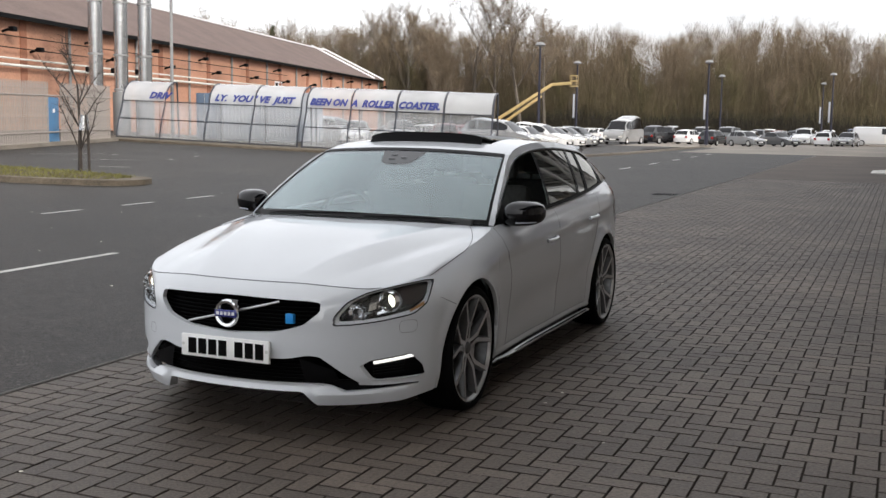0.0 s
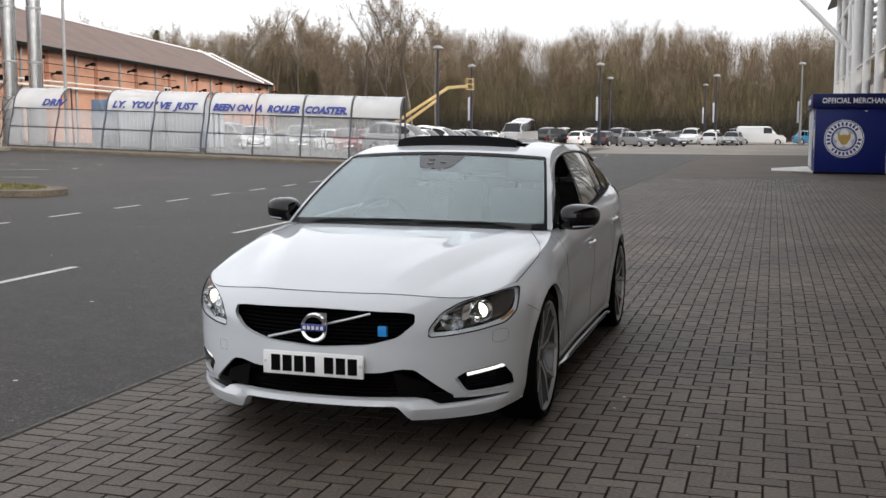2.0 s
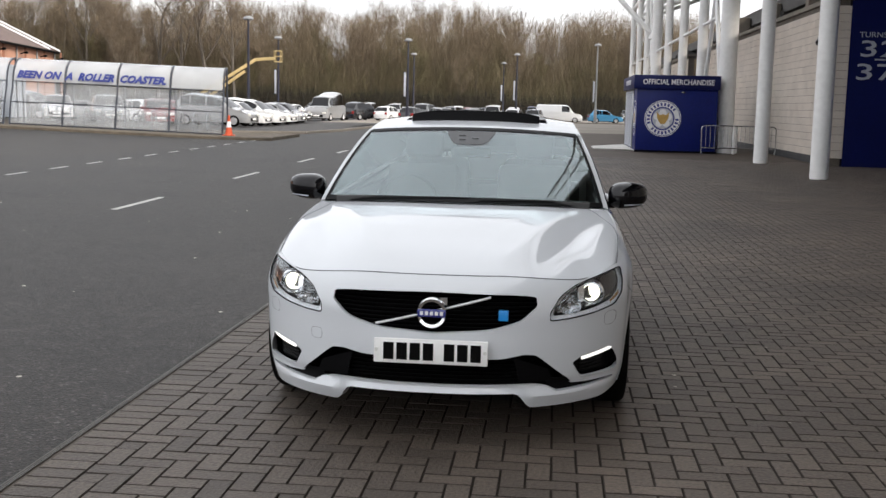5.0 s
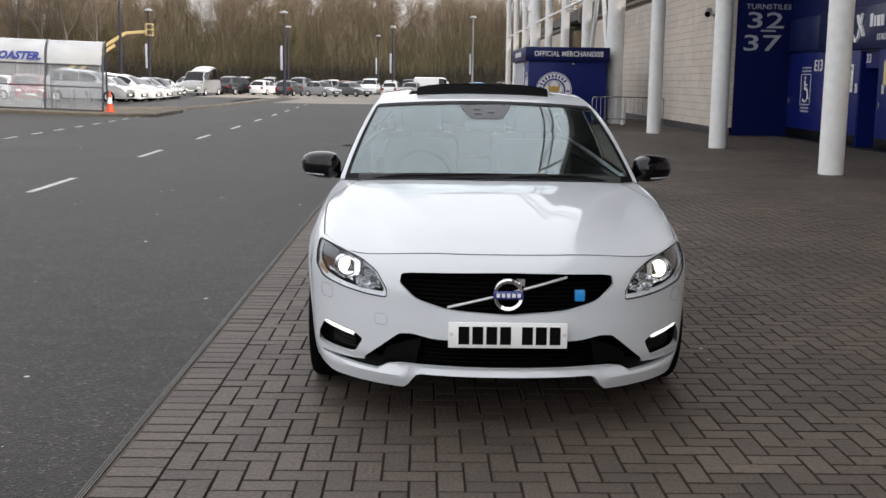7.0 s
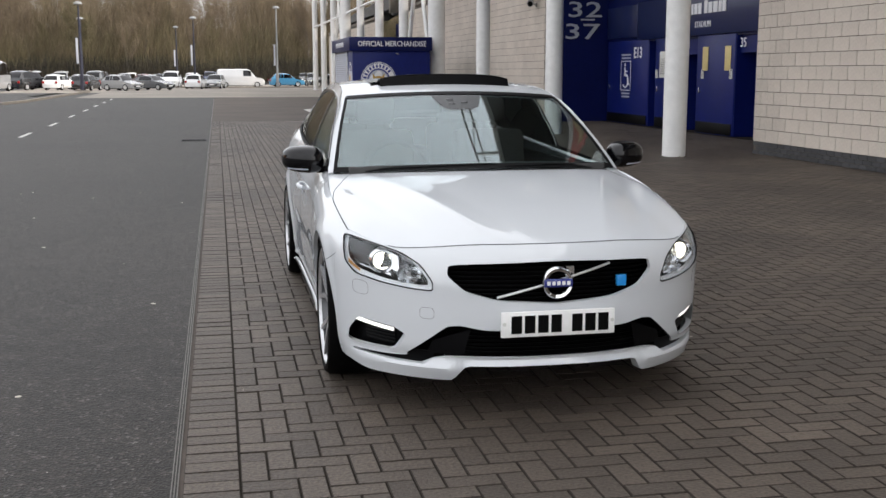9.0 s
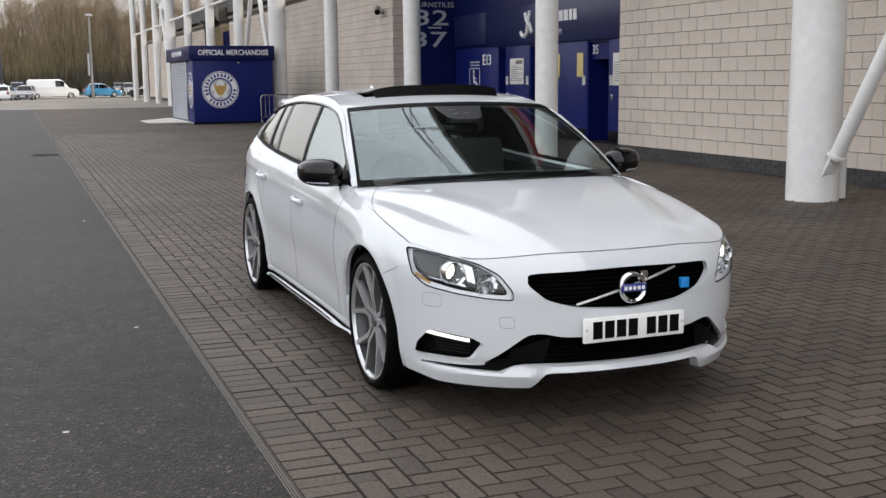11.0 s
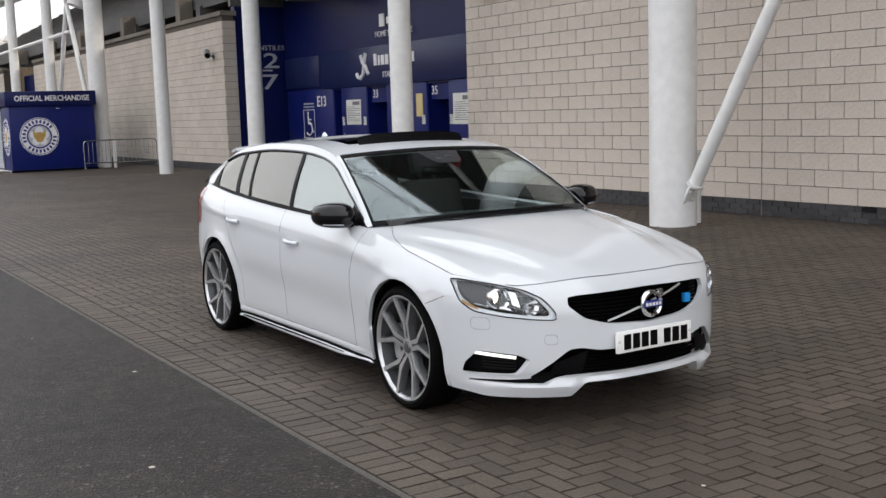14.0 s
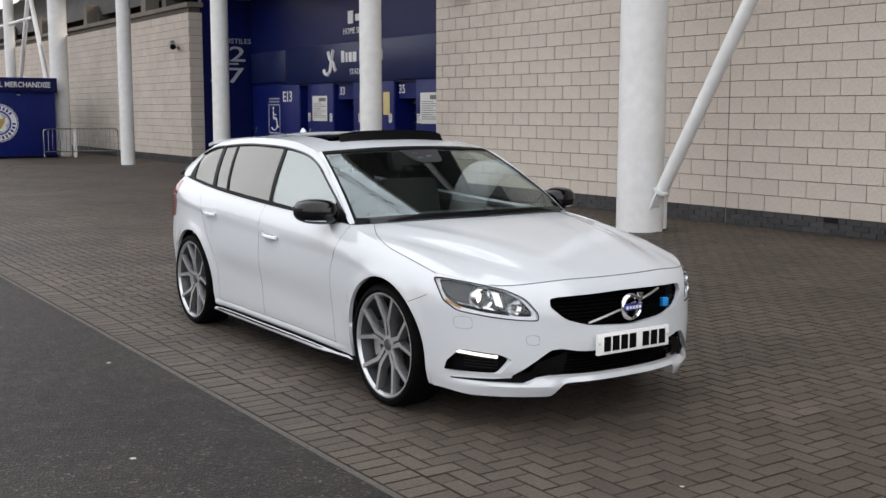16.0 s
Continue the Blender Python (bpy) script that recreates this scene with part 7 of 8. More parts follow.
def parked(style, colour, rgb, label):
    """A parked vehicle, its nose at -y, standing on its wheels."""
    length, height, prof = profile_car(style)
    h = curve_through(prof)
    belt = 0.60 * height if style not in ("van", "minibus") else 0.56 * height
    hw = 0.86 if height < 1.6 else 0.92
    kind = {"van": "van", "minibus": "minibus"}.get(style, "car")
    t = thing("parked_" + kind, pose(0, 0, 0), label, kind, "parked vehicles")
    hh = length / 2

    def skin(y, v, out=0.0):
        """v from 0 (sill) over 0.5 (waist) to 1 (roof middle)."""
        top_z = h(y + hh)
        round_ = min(1, (y + hh) / 0.35, (hh - y) / 0.3)
        w = hw * (0.80 + 0.20 * math.sqrt(max(0.0, 1 - (1 - max(round_, 0)) ** 2)))
        waist = min(belt, top_z - 0.04)
        if v < 0.5:
            q = v / 0.5
            return (w * (0.93 + 0.07 * math.sin(math.pi * (0.15 + 0.75 * q))) + out, y, 0.22 + (waist - 0.22) * q)
        q = (v - 0.5) / 0.5
        if q < 0.6:
            r = q / 0.6
            return (w * (0.98 - 0.20 * r * min(1, (top_z - waist) / 0.4)) + out, y, waist + (top_z - 0.05 - waist) * r)
        r = (q - 0.6) / 0.4
        return ((w * (0.98 - 0.20 * min(1, (top_z - waist) / 0.4)) + out) * (1 - r), y, top_z - 0.05 + 0.05 * math.sin(r * math.pi / 2))

    b = bmesh.new()
    ys_ = [-hh, -hh + 0.05, -hh + 0.15] + lin(-hh + 0.3, hh - 0.3, 22) + [hh - 0.12, hh - 0.04, hh]
    vs_ = lin(0, 1, 15)
    for s in (-1, 1):
        grid(b, lambda y, v, s=s: (s * skin(y, v)[0], y, skin(y, v)[2]), ys_, vs_)
    for y in (-hh, hh):
        loop = [b.verts.new(skin(y, v)) for v in vs_] + [b.verts.new((-skin(y, v)[0], y, skin(y, v)[2])) for v in vs_[::-1][1:]]
        b.faces.new(loop)
    bmesh.ops.remove_doubles(b, verts=b.verts, dist=0.002)
    body = part("body", b, car_paint(colour, rgb), t, smooth=40)
    # glass: sides, windscreen, rear
    peak = [y for y, z in prof if z > height - 0.16]
    y_ws0 = next(y for y, z in prof if z > belt - 0.05 and y > 0.5 * 0)
    y0, y1 = prof[2][0], prof[3][0]
    b = bmesh.new()
    grid(b, lambda y, u: (0.94 * skin(y, 0.80)[0] * u, y, skin(y, 1 - 0.12 * abs(u))[2] + 0.012 - 0.02 * u * u), lin(y0 - hh + 0.08, y1 - hh - 0.02, 6), lin(-1, 1, 9))
    part("windscreen", b, M["gloss_black"], body)
    last = prof[5][0]
    rows = ((y1 - 0.12, y1 + 0.72), (y1 + 0.80, y1 + 1.55)) if style == "van" else ((y1 - 0.28, y1 + 0.62), (y1 + 0.70, last - 0.62), (last - 0.55, last - 0.02))
    if style == "van":
        rows = rows[:1]
    for s in (-1, 1):
        for a_, c_ in rows:
            b = bmesh.new()
            grid(b, lambda y, v, s=s: (s * skin(y, v, 0.02)[0], y, skin(y, v)[2]), lin(a_ - hh, c_ - hh, 5), lin(0.54, 0.765, 5))
            part("side_window", b, M["gloss_black"], body)
    if style != "van":
        b = bmesh.new()
        grid(b, lambda y, u: (0.9 * skin(y, 0.80)[0] * u, y + 0.01, skin(y, 1 - 0.1 * abs(u))[2] + 0.012 - 0.02 * u * u), lin(last - hh + 0.04, prof[6][0] - hh - 0.02, 5), lin(-1, 1, 7))
        part("rear_window", b, M["gloss_black"], body)
    for s in (-1, 1):
        b = bmesh.new()
        box(b, min(s * 0.48, s * 0.78), max(s * 0.48, s * 0.78), -hh - 0.012, -hh + 0.1, 0.56, 0.70, 0.03)
        part("headlamp", b, M["paper"], body)
        b = bmesh.new()
        box(b, min(s * 0.55, s * 0.80), max(s * 0.55, s * 0.80), hh - 0.08, hh + 0.012, 0.62, 0.86, 0.03)
        part("tail_lamp", b, M["red_lens"], body)
        b = bmesh.new()
        box(b, min(s * (hw - 0.02), s * (hw + 0.13)), max(s * (hw - 0.02), s * (hw + 0.13)), y1 - hh - 0.35, y1 - hh - 0.25, belt - 0.02, belt + 0.12, 0.03)
        part("door_mirror", b, car_paint(colour, rgb), body)
    b = bmesh.new()
    box(b, -0.55, 0.55, -hh - 0.01, -hh + 0.1, 0.30, 0.48, 0.02)
    part("front_grille", b, M["satin_black"], body)
    b = bmesh.new()
    box(b, -0.26, 0.26, -hh - 0.02, -hh - 0.005, 0.36, 0.46)
    part("number_plate", b, M["plate"], body, "blank white plate", smooth=0)
    for s in (-1, 1):
        for y in (0.82, length - 0.85):
            b = bmesh.new()
            m = Matrix(((0, 0, s, s * (hw - 0.09)), (-s, 0, 0, y - hh), (0, 1, 0, 0.31), (0, 0, 0, 1)))
            lathe(b, [(0.0, -0.1), (0.27, -0.1), (0.31, -0.07), (0.31, 0.08), (0.27, 0.105), (0.2, 0.10)], 24, m)
            wh = part("wheel", b, M["rubber"], t)
            b = bmesh.new()
            lathe(b, [(0.0, 0.09), (0.07, 0.095), (0.19, 0.085), (0.205, 0.104)], 20, m)
            part("rim", b, M["alloy"], wh)
    b = bmesh.new()
    box(b, -hw + 0.12, hw - 0.12, -hh + 0.2, hh - 0.2, 0.17, 0.35)
    part("underside", b, M["satin_black"], t, smooth=0)
    return t


PALETTE = {"silver": (0.27, 0.275, 0.28), "white": (0.70, 0.70, 0.70), "black": (0.012, 0.012, 0.014), "grey": (0.10, 0.105, 0.11), "blue": (0.03, 0.11, 0.26), "dark_blue": (0.012, 0.02, 0.06), "red": (0.22, 0.015, 0.015), "sky": (0.06, 0.23, 0.40), "gold": (0.36, 0.33, 0.26)}
SAY = {"hatch": "hatchback", "saloon": "saloon car", "mpv": "people carrier", "suv": "off-road car", "van": "panel van", "minibus": "minibus"}
kinds = {}


def park(style, colour, x, y, turn, size=0.94):
    """Park a vehicle with its nose turned by that many degrees from -y."""
    key = (style, colour)
    size *= 0.95 if y > 85 else 1
    m = pose(x, y, land(x, y), 0, 0, turn) @ Matrix.Diagonal((size, size, size, 1))
    if key not in kinds:
        kinds[key] = parked(style, colour, PALETTE[colour], f"parked {colour.replace('_', ' ')} {SAY[style]} standing on the car park's asphalt")
        kinds[key].matrix_basis = m
    else:
        copy_thing(kinds[key], m)


LOTS = (
    # a row seen from its side behind the shelter
    ("mpv", "silver", -21.0, 58.0, 86, 1.0), ("hatch", "white", -20.9, 62.0, 84), ("mpv", "white", -21.2, 65.6, 84), ("saloon", "white", -21.4, 69.2, 82), ("saloon", "silver", -21.6, 72.8, 84), ("hatch", "black", -21.8, 76.4, 82),
    ("hatch", "white", -26.8, 60.0, -96), ("saloon", "silver", -27.0, 63.5, -96), ("hatch", "red", -27.4, 67.0, -96), ("mpv", "silver", -32.0, 58.5, 84), ("hatch", "white", -33.0, 62.0, 84), ("saloon", "grey", -27.8, 71.0, -96),
    # fronts seen through the shelter's sheets
    ("hatch", "white", -33.2, 52.6, 28), ("saloon", "white", -30.4, 53.0, 28), ("saloon", "white", -27.8, 53.4, 26), ("hatch", "silver", -25.3, 53.8, 26), ("hatch", "red", -22.9, 54.4, 24),
    # rows facing the camera
    ("hatch", "white", -25.6, 92.0, -14), ("minibus", "silver", -21.2, 88.0, -8, 1.05), ("suv", "black", -19.5, 95.0, 150), ("hatch", "white", -17.2, 95.5, 160), ("suv", "grey", -14.8, 104.0, 165), ("hatch", "silver", -11.8, 90.5, 52),
    ("saloon", "grey", -9.6, 93.5, 50), ("suv", "white", -8.6, 106.0, -4), ("hatch", "white", -6.2, 99.5, 168), ("hatch", "silver", -4.6, 101.0, -10), ("hatch", "blue", -28.8, 98.0, -20), ("mpv", "blue", -23.6, 99.0, -15),
    ("saloon", "silver", -17.4, 112.0, 0), ("hatch", "grey", -12.9, 110.0, 170), ("saloon", "red", -11.4, 113.0, 170), ("saloon", "dark_blue", -9.9, 112.0, 5), ("suv", "white", -13.4, 121.0, 0), ("hatch", "white", -22.5, 110.0, -10),
    ("mpv", "silver", -26.5, 108.0, -10), ("hatch", "black", -31.0, 104.0, -15), ("saloon", "white", -30.0, 112.0, -15), ("suv", "dark_blue", -5.2, 128.0, 5), ("hatch", "silver", -2.6, 126.0, 5), ("saloon", "grey", -18.0, 126.0, 5),
    ("hatch", "silver", -22.0, 126.0, 5), ("suv", "grey", 6.4, 140.0, 5), ("van", "white", -2.2, 107.0, 92), ("hatch", "sky", 2.4, 111.0, 96), ("saloon", "black", 6.6, 110.5, -82), ("suv", "grey", 5.6, 118.0, 0), ("hatch", "silver", 2.6, 118.5, 0), ("saloon", "white", -34.5, 95.0, -20), ("hatch", "grey", -34.0, 84.0, -70), ("saloon", "silver", -38.0, 78.0, -70),
    ("hatch", "white", -16.0, 99.0, -8), ("saloon", "white", -12.6, 99.5, 170), ("suv", "silver", -20.6, 103.0, -8), ("hatch", "silver", -10.4, 103.0, -5), ("saloon", "white", -24.4, 104.5, -12), ("hatch", "black", -14.6, 92.0, 165), ("saloon", "blue", -27.5, 88.0, -20), ("hatch", "white", -30.5, 90.0, -20), ("suv", "white", -6.8, 111.0, 0), ("mpv", "silver", -20.0, 118.0, 0), ("saloon", "silver", -25.0, 117.0, -6), ("hatch", "white", -9.0, 119.0, 0),
)
for lot in LOTS:
    park(*lot)


def street_lamp(x, y, h, banner, grey=False):
    t = thing("lamp_post", pose(x, y, land(x, y)), "tall grey lamp post" if grey else "tall dark lamp post with a narrow pale banner", "lamp post", "lamp posts")
    mm = M["pole_grey"] if grey else M["pole"]
    b = bmesh.new()
    tube(b, (0, 0, 0), (0, 0, h), 0.11, 0.06, n=10)
    tube(b, (0, 0, 0), (0, 0, 1.2), 0.15, n=10)
    part("pole", b, mm, t)
    b = bmesh.new()
    lathe(b, [(0.0, 0.22), (0.17, 0.19), (0.31, 0.09), (0.34, 0.02), (0.26, -0.03), (0.0, -0.05)], 20, pose(0, 0, h))
    part("lamp_head", b, M["pole_grey"], t)
    if banner:
        b = bmesh.new()
        box(b, -0.31, -0.15, -0.012, 0.012, 2.1, 4.0, 0.004)
        part("banner", b, M["sign_grey"], t, "narrow pale banner")
        b = bmesh.new()
        tube(b, (0, 0, 4.02), (-0.4, 0, 4.02), 0.02, n=6)
        tube(b, (0, 0, 2.08), (-0.4, 0, 2.08), 0.02, n=6)
        part("banner_arm", b, mm, t)


for x, y, h, bn, gr in ((-21.8, 67.2, 6.5, 0, 0), (-25.1, 87.4, 6.5, 1, 0), (-14.5, 87.6, 6.5, 1, 0), (-17.2, 112, 6.5, 0, 0), (-9.0, 134, 6.6, 1, 0), (-6.5, 109, 6.5, 1, 0), (1.25, 106.2, 7.4, 1, 1)):
    street_lamp(x, y, h, bn, bool(gr))

# yellow boom lift behind the shelter
lift = thing("boom_lift", pose(-28.8, 79.0, 0, 0, 0, 5) @ Matrix.Diagonal((0.68, 0.62, 0.78, 1)), "yellow boom lift with its arm raised over parked cars", "boom lift")
b = bmesh.new()
box(b, -1.6, 1.6, -0.9, 0.9, 0.6, 1.3, 0.08)
box(b, -1.3, 0.9, -0.7, 0.7, 1.3, 2.3, 0.12)
part("chassis", b, M["boom_yellow"], lift)
for x in (-1.1, 1.1):
    for y in (-0.85, 0.85):
        b = bmesh.new()
        tube(b, (x, y - 0.16, 0.45), (x, y + 0.16, 0.45), 0.45, n=18)
        part("wheel", b, M["rubber"], lift)
knee, tip_ = Vector((6.0, 0, 5.75)), Vector((8.1, 0, 5.9))
for name_, p0, p1, w in (("lower_arm", Vector((-0.6, 0, 2.1)), knee, 0.15), ("inner_arm", Vector((0.8, 0.25, 2.2)), knee - Vector((1.2, -0.2, 1.1)), 0.14), ("jib", knee, tip_, 0.14)):
    b = bmesh.new()
    m = Matrix.Translation(p0) @ (p1 - p0).to_track_quat("Z", "Y").to_matrix().to_4x4()
    box(b, -w, w, -w, w, 0, (p1 - p0).length, 0.02, m)
    part(name_, b, M["boom_yellow"], lift)
b = bmesh.new()
for z in (5.6, 6.1, 6.6):
    for p0, p1 in (((8.1, -0.5), (8.8, -0.5)), ((8.8, -0.5), (8.8, 0.5)), ((8.8, 0.5), (8.1, 0.5)), ((8.1, 0.5), (8.1, -0.5))):
        tube(b, (*p0, z), (*p1, z), 0.035, n=6)
for x in (8.1, 8.8):
    for y in (-0.5, 0.5):
        tube(b, (x, y, 5.6), (x, y, 6.6), 0.035, n=6)
box(b, 8.1, 8.8, -0.5, 0.5, 5.55, 5.62)
part("basket", b, M["boom_yellow"], lift)

# ---- woods ----
def tree_kind(seed, height, radius, twigs, size, levels, bark, twig_m, name, label, spread=0.36):
    r_ = random.Random(seed)
    t = thing(name, pose(0, 0, 0), label, "tree", "woodland trees")
    b, tips = bmesh.new(), []
    limb(b, Vector((0, 0, -0.2)), (r_.uniform(-0.06, 0.06), r_.uniform(-0.06, 0.06), 1), height * 0.8, radius, levels, r_, tips, spread, 0.07)
    part("trunk", b, M[bark], t)
    o = new("crown", twig_mesh(tips, twigs, size, r_, M[twig_m], 0.011))
    o.parent = t
    return t


SPECIES = [tree_kind(40 + i, *row) for i, row in enumerate((
    (13.5, 0.20, 6200, 2.0, 2, "bark", "twig", "bare_tree", "tall bare winter tree at the wood's edge"),
    (12.0, 0.17, 6200, 1.8, 2, "bark", "twig", "bare_tree", "tall bare winter tree at the wood's edge"),
    (14.5, 0.22, 6200, 2.1, 2, "bark", "twig", "bare_tree", "tall bare winter tree at the wood's edge"),
    (11.0, 0.14, 6200, 1.6, 2, "bark", "twig_green", "mossy_tree", "bare greenish tree in the wood"),
    (12.5, 0.15, 5200, 1.5, 2, "birch", "twig", "birch_tree", "pale-stemmed bare birch in the wood"),
    (15.5, 0.30, 3400, 1.5, 2, "bark", "twig", "oak_tree", "tall spreading bare tree standing above the wood", 0.52),
    (14.0, 0.27, 3400, 1.5, 2, "bark", "twig", "oak_tree", "tall spreading bare tree standing above the wood", 0.48),
))]
rng = random.Random(77)
first = [True] * len(SPECIES)


def plant(kind, x, y, scale, turn):
    m = pose(x, y, 0, 0, 0, turn) @ Matrix.Diagonal((scale, scale, scale * rng.uniform(0.92, 1.1), 1))
    if first[kind]:
        first[kind] = False
        SPECIES[kind].matrix_basis = m
    else:
        o = copy_thing(SPECIES[kind], pose(x, y, 0, 0, 0, turn))
        o.scale = (scale, scale, scale)


for row, (y0, n_, base) in enumerate(((150, 34, 0.58), (156, 44, 0.66), (162, 54, 0.72), (169, 60, 0.76))):
    for k in range(n_):
        x = -120 + 200 * (k + rng.uniform(0.1, 0.9)) / n_
        bend_y = y0 + 8 * math.sin(x * 0.02) - (14 * step(-x, 45, 90))
        if -58 > x and bend_y < 132 and x > -80:
            continue
        kind = rng.choice((0, 1, 2, 3, 3, 4) if row < 2 else (0, 1, 2, 2, 0))
        plant(kind, x, bend_y + rng.uniform(-3, 3), base * rng.uniform(0.85, 1.15), rng.uniform(0, 360))
for x, y, k, s in ((-72, 137, 6, 0.92), (-67.5, 138, 5, 0.9), (-63, 137, 6, 1.0), (-57.5, 133, 4, 0.72), (-55.8, 134, 4, 0.62), (-53.5, 136, 5, 1.0), (-50, 135, 6, 1.05), (-46.5, 136, 5, 1.02), (-43.8, 138, 6, 0.95), (-60, 142, 5, 0.9), (-76, 139, 1, 0.8), (-80, 138, 3, 0.8), (-84, 135, 0, 0.8), (-88, 133, 1, 0.8), (-94, 128, 0, 0.85), (-70, 142, 0, 0.85), (-66, 144, 2, 0.85)):
    plant(k, x, y, s, rng.uniform(0, 360))

# dense growth inside and under the wood
def thicket(name, count, xr, yr, zmax, size, material, seed, label, shape, swell=0.25):
    r_ = random.Random(seed)
    vs, fs = [], []
    for _ in range(count):
        x, y = r_.uniform(*xr), r_.uniform(*yr)
        y += 8 * math.sin(x * 0.02) - (14 * step(-x, 45, 90))
        z = zmax * (r_.random() ** shape) * (1 - swell + swell * math.sin(x * 0.35) * math.sin(x * 0.11 + 2))
        d = Vector((r_.gauss(0, 0.32), r_.gauss(0, 0.32), r_.gauss(1.0, 0.35))).normalized()
        length = size * r_.uniform(0.8, 3.0)
        w = Vector((r_.gauss(0, 1), r_.gauss(0, 0.3), r_.gauss(0, 0.3))).normalized() * size * r_.uniform(0.007, 0.020)
        p, k = Vector((x, y, z)), len(vs)
        vs += [tuple(p - w), tuple(p + w), tuple(p + d * length + w * 0.4), tuple(p + d * length - w * 0.4)]
        fs.append((k, k + 1, k + 2, k + 3))
    me = bpy.data.meshes.new(name)
    me.from_pydata(vs, [], fs)
    me.materials.append(material)
    tagged(new(name, me), label, "woodland", kind="stuff")


thicket("wood_thicket", 150000, (-125, 85), (150, 172), 12.0, 1.2, M["thicket"], 3, "dense brown bare thicket of the wood", 0.9)
thicket("green_thicket", 95000, (-125, 85), (146, 166), 7.4, 0.9, M["twig_green"], 4, "dense olive scrub and ivy in the wood", 1.2)
thicket("canopy_twigs", 170000, (-125, 85), (150, 170), 14.6, 0.8, M["twig"], 9, "fine bare twigs filling the wood's crowns", 0.75, 0.07)
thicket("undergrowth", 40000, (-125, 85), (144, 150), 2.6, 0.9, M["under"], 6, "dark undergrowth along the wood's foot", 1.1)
# near-black sheet in place of the shade deep inside the wood
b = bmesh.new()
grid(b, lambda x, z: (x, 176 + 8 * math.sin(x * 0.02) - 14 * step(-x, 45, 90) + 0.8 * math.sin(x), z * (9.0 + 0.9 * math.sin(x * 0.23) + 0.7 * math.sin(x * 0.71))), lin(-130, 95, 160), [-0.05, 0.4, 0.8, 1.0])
tagged(part("backdrop", b, M["under"], label="near-black sheet standing in for the wood's shaded depth", smooth=0), category="woodland", kind="structure")
o = thing("conifer", pose(-83, 134, 0) @ Matrix.Diagonal((0.78, 0.78, 0.78, 1)), "dark evergreen standing above the wood", "tree", "woodland trees")
b = bmesh.new()
tube(b, (0, 0, 0), (0, 0, 18), 0.3, 0.05, n=8)
part("trunk", b, M["bark"], o)
r_ = random.Random(8)
tips = [Vector((q * math.cos(a_), q * math.sin(a_), z)) for z in lin(6, 18.5, 40) for a_, q in [(r_.uniform(0, 6.28), r_.uniform(0, 0.26 * (19 - z) + 0.15)) for _ in range(8)]]
c = new("crown", twig_mesh(tips, 5000, 0.55, r_, M["evergreen"], 0.05))
c.parent = o

# ---- pieces: paving blocks and wall blocks, last ----
def slab_data(lx, ly, h, chamfer, material, name):
    """A low block with chamfered top edges, centred, top at z = 0."""
    x, y, c = lx / 2, ly / 2, chamfer
    vs = [(-x, -y, -h), (x, -y, -h), (x, y, -h), (-x, y, -h), (-x, -y, -c), (x, -y, -c), (x, y, -c), (-x, y, -c), (-x + c, -y + c, 0), (x - c, -y + c, 0), (x - c, y - c, 0), (-x + c, y - c, 0)]
    fs = [(8, 9, 10, 11)] + [(i, (i + 1) % 4, 4 + (i + 1) % 4, 4 + i) for i in range(4)] + [(4 + i, 4 + (i + 1) % 4, 8 + (i + 1) % 4, 8 + i) for i in range(4)]
    return vs, fs


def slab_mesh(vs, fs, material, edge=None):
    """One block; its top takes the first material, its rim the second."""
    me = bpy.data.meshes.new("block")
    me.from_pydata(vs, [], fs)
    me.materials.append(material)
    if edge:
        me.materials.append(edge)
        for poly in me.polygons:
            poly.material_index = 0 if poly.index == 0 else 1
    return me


class Heap:
    """Collects many blocks into one mesh."""

    def __init__(self):
        self.v, self.f = [], []

    def add(self, data, m):
        k = len(self.v)
        self.v += [tuple(m @ Vector(p)) for p in data[0]]
        self.f += [tuple(k + i for i in face) for face in data[1]]

    def make(self, name, material, parent, label, edge=None):
        me = bpy.data.meshes.new(name)
        me.from_pydata(self.v, [], self.f)
        me.materials.append(material)
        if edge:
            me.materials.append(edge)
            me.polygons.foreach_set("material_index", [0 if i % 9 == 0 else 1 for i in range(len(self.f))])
        o = new(name, me)
        o.parent = parent
        return tagged(o, label, kind="stuff")


rng = random.Random(21)
bed = bpy.data.objects["ground_bed"]
PITCH = 0.1035
flat = slab_data(0.2005, 0.0970, 0.03, 0.003, None, "")
upright = slab_data(0.0970, 0.2005, 0.03, 0.003, None, "")
half = slab_data(0.0970, 0.0970, 0.03, 0.003, None, "")
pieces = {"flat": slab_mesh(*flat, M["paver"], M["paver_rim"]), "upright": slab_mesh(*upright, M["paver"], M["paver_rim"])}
heap = Heap()
X0, X1, Y0, Y1 = EDGE + 0.226, 6.95, 1.2 - 80 * PITCH, 34.0


def lay(kind, cx, cy):
    tilt = (rng.gauss(0, 0.18), rng.gauss(0, 0.18), rng.gauss(0, 0.35))
    z = 0.0012 + rng.gauss(0, 0.0007)
    near = -4.0 < cx < 0.2 and 2.75 < cy < 4.2
    m = pose(cx, cy, z, *tilt)
    if near:
        o = new("brick", pieces[kind])
        o.parent = bed
        o.matrix_basis = m
    else:
        heap.add(flat if kind == "flat" else upright, m)


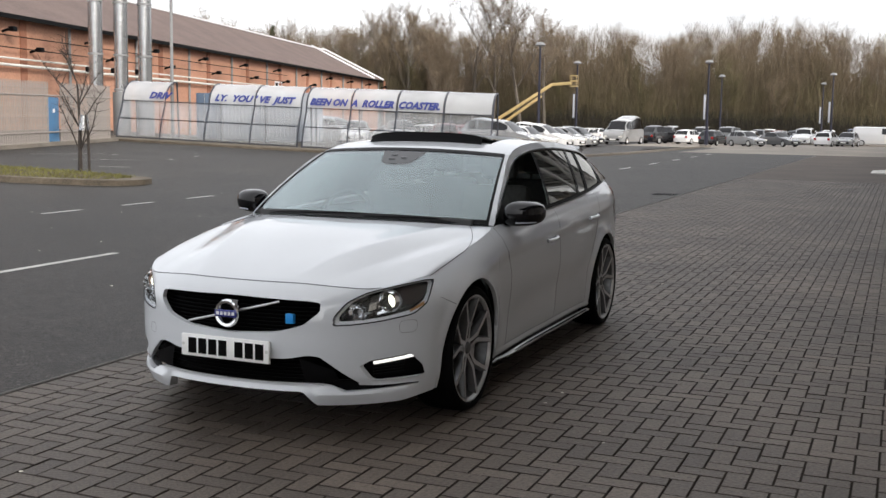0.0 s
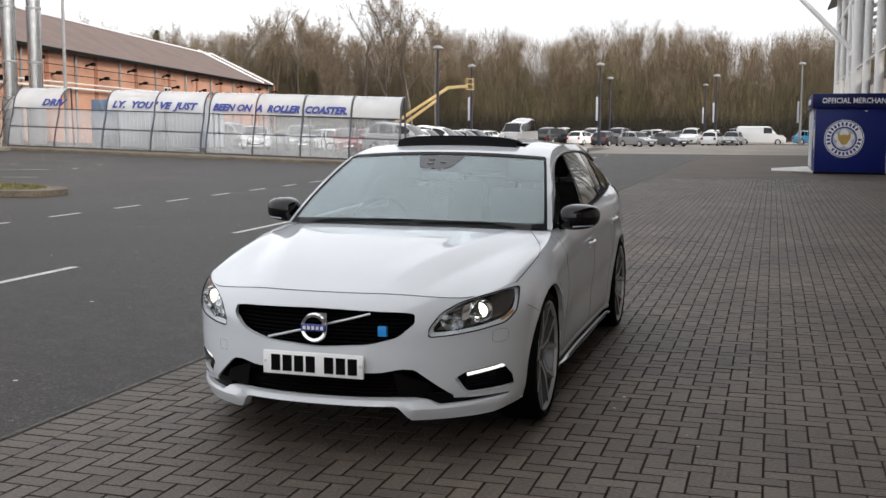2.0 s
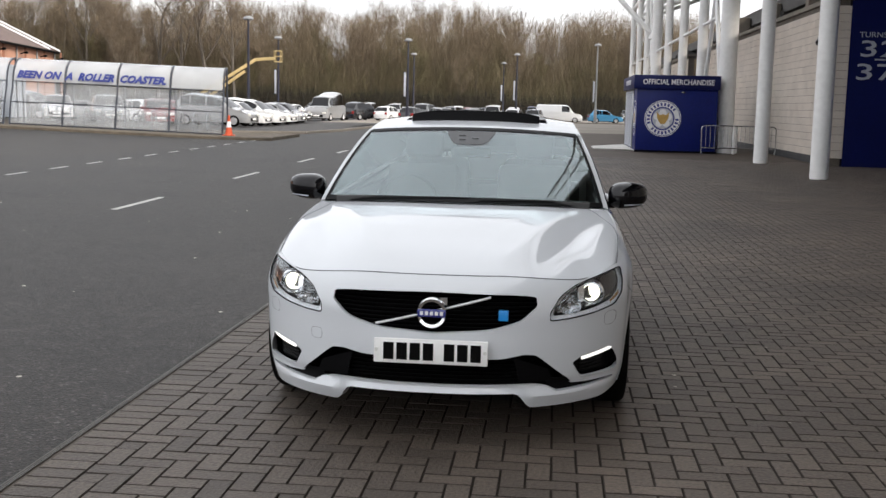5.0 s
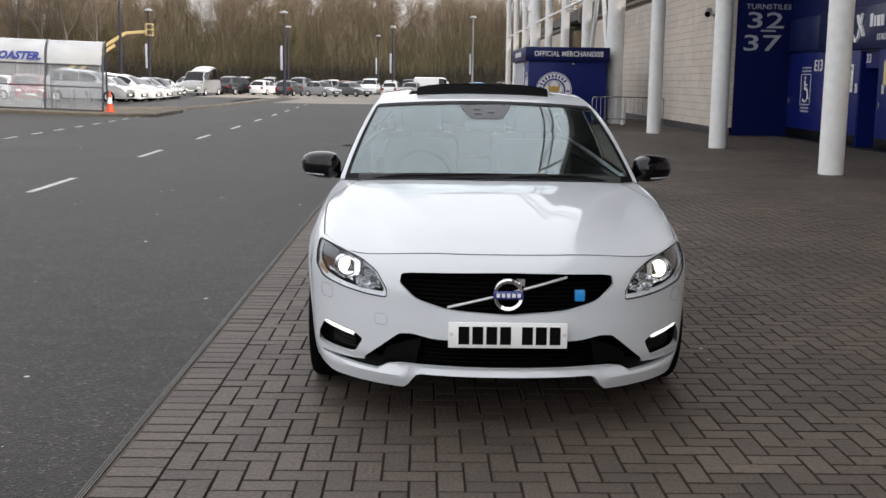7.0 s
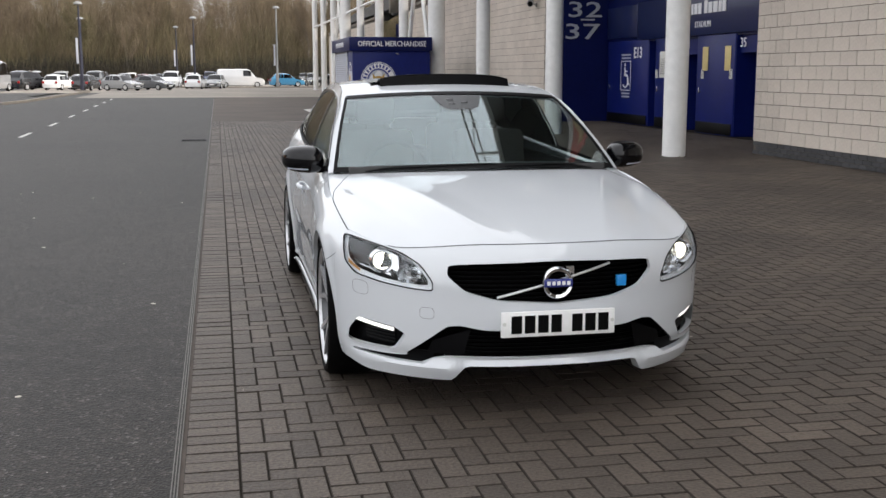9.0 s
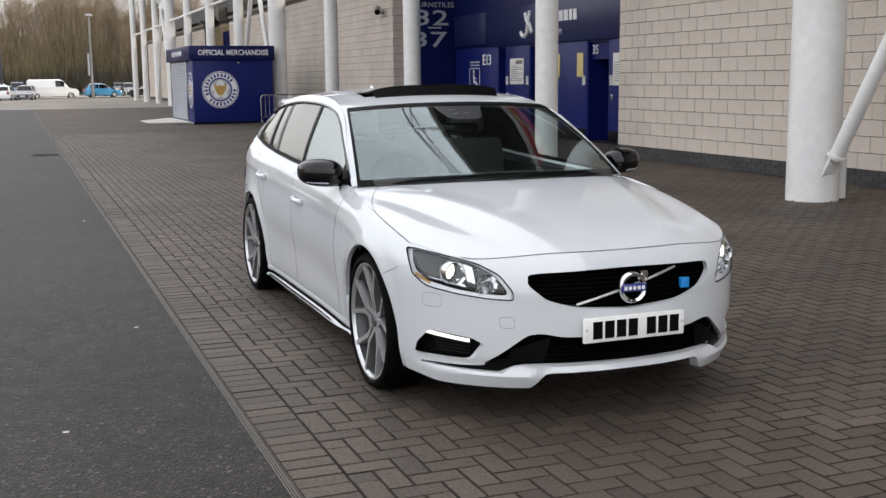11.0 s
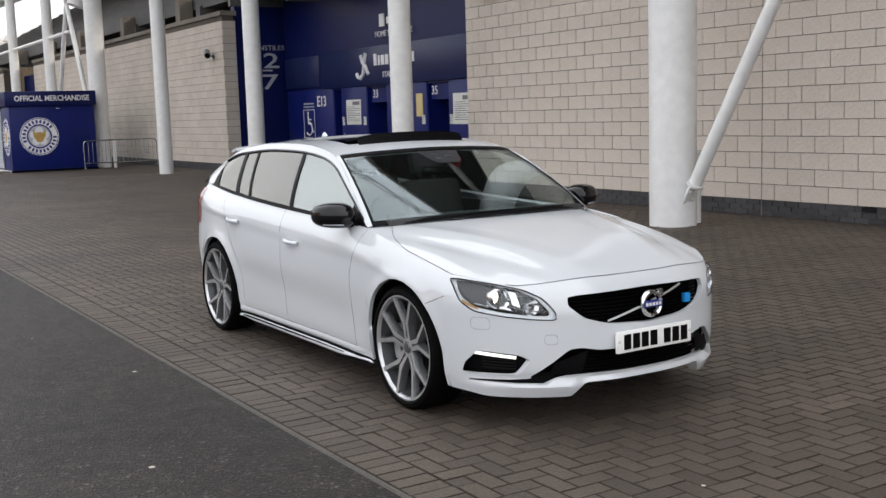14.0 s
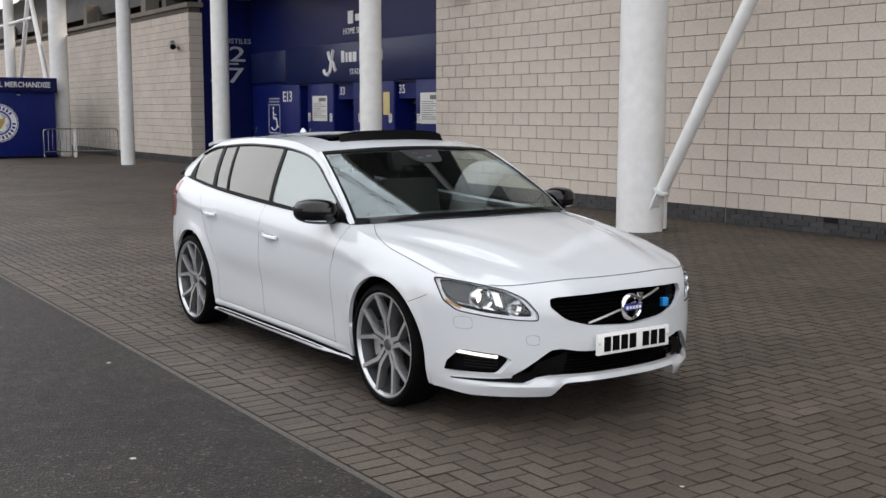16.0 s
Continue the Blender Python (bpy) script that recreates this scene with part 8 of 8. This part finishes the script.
# 90 degree herringbone: in cell units a flat block covers (i, j), (i + 1, j); an upright one (i, j), (i, j + 1)
ni, nj = int((X1 - X0) / PITCH), int((Y1 - Y0) / PITCH)
for j in range(nj):
    for i in range(-1, ni):
        r = (i - j) % 4
        x, y = X0 + i * PITCH, Y0 + j * PITCH
        if x > WALL_X and not (WALL_R_END < y < WALL_L_START):
            continue
        if r == 0:
            if i == -1:
                heap.add(half, pose(x + PITCH * 1.5, y + PITCH / 2, rng.gauss(0, 0.001)))
            elif i == ni - 1:
                heap.add(half, pose(x + PITCH / 2, y + PITCH / 2, 0))
            else:
                lay("flat", x + PITCH, y + PITCH / 2)
        elif r == 3 and i >= 0 and j < nj - 1:
            lay("upright", x + PITCH / 2, y + PITCH)
for k in range(int((Y1 + 7) / PITCH)):
    heap.add(flat, pose(EDGE + 0.122, -7 + k * PITCH, rng.gauss(0, 0.001), 0, 0, rng.gauss(0, 0.3)))
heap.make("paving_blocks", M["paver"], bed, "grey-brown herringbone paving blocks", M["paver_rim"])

# pale stone chips and gum spots scattered on the asphalt
chips = Heap()
chip = ([(0.012, 0, 0), (0.004, 0.011, 0), (-0.01, 0.007, 0), (-0.009, -0.008, 0), (0.005, -0.01, 0), (0, 0, 0.006)], [(0, 1, 5), (1, 2, 5), (2, 3, 5), (3, 4, 5), (4, 0, 5)])
for _ in range(420):
    x, y = rng.uniform(-14, EDGE - 0.1), 2.0 + 30 * rng.random() ** 1.7
    sc = rng.choice((0.35, 0.5, 0.5, 0.8, 1.5))
    chips.add(chip, pose(x, y, 0.001, 0, 0, rng.uniform(0, 360)) @ Matrix.Diagonal((sc, sc, sc * 0.5, 1)))
for _ in range(160):
    x, y = rng.uniform(EDGE + 0.1, 5), 2.0 + 20 * rng.random() ** 1.5
    sc = rng.choice((0.3, 0.4, 0.5, 1.0))
    chips.add(chip, pose(x, y, 0.002, 0, 0, rng.uniform(0, 360)) @ Matrix.Diagonal((sc, sc, sc * 0.4, 1)))
chips.make("stone_chips", M["chip"], bpy.data.objects["ground"], "small pale stone chips and spots")

# stone blocks of the walls
BW, BH, JOINT = 0.452, 0.2235, 0.009


def block_wall(owner, y0, y1, z1, single):
    """Running-bond blocks that face -x, with dark plinth courses at the foot."""
    big = Heap()
    dark = Heap()
    full = slab_data(BW - JOINT, BH - JOINT, 0.03, 0.004, None, "")
    stub = slab_data(BW / 2 - JOINT, BH - JOINT, 0.03, 0.004, None, "")
    data = slab_mesh(*full, M["block"])
    face = Matrix(((0, 0, -1, WALL_X), (-1, 0, 0, 0), (0, 1, 0, 0), (0, 0, 0, 1)))
    for c in range(3):
        y, off = y1, (c % 2) * 0.112
        low = slab_data(0.225 - 0.008, 0.075 - 0.008, 0.03, 0.003, None, "")
        while y - 0.225 - off >= y0:
            dark.add(low, Matrix.Translation((0.0, y - off - 0.1125, 0.0375 + 0.075 * c)) @ face)
            y -= 0.225
    rows = int((z1 - 0.225) / BH)
    for c in range(rows):
        z = 0.225 + BH * (c + 0.5)
        y = y1
        if c % 2:
            big.add(stub, Matrix.Translation((0, y - BW / 4, z)) @ face)
            y -= BW / 2
        while y - BW >= y0:
            m = Matrix.Translation((rng.gauss(0, 0.0012), y - BW / 2, z)) @ face
            if single and 7.6 < y < 18.7 and c < 13 and (c + int(y / BW)) % 1 == 0 and y < 17.9 and c < 12:
                o = new("stone_block", data)
                o.parent = owner
                o.matrix_basis = m
            else:
                big.add(full, m)
            y -= BW
        if y - y0 > 0.04:
            big.add(slab_data(y - y0 - JOINT, BH - JOINT, 0.03, 0.004, None, ""), Matrix.Translation((0, (y + y0) / 2, z)) @ face)
    big.make("stone_blocks", M["block"], owner, "pale buff stone blocks")
    dark.make("plinth_bricks", M["plinth"], owner, "dark engineering bricks of the plinth")


block_wall(wall_right, -2.0, WALL_R_END, 7.6, True)
block_wall(wall_left, WALL_L_START, 58.0, 4.62, False)
block_wall(wall_third, 66.0, 95.0, 4.62, False)
# the far wall's end, seen round its corner
ends = Heap()
stub = slab_data(0.40, BH - JOINT, 0.03, 0.004, None, "")
for c in range(int((4.62 - 0.225) / BH)):
    ends.add(stub, Matrix.Translation((WALL_X + 0.215, WALL_L_START, 0.225 + BH * (c + 0.5))) @ FACE_S)
ends.make("end_blocks", M["block"], wall_left, "pale buff stone blocks")

# sealed movement joint and an air brick in the long wall
b = bmesh.new()
box(b, WALL_X - 0.004, WALL_X + 0.01, 11.195, 11.206, 0.0, 7.6)
part("movement_joint", b, M["kerb"], wall_right, "thin pale sealed movement joint", smooth=0)
b = bmesh.new()
box(b, WALL_X - 0.006, WALL_X + 0.01, 9.33, 9.55, 0.155, 0.222)
part("air_brick", b, M["dark"], wall_right, "dark air brick in the plinth", smooth=0)
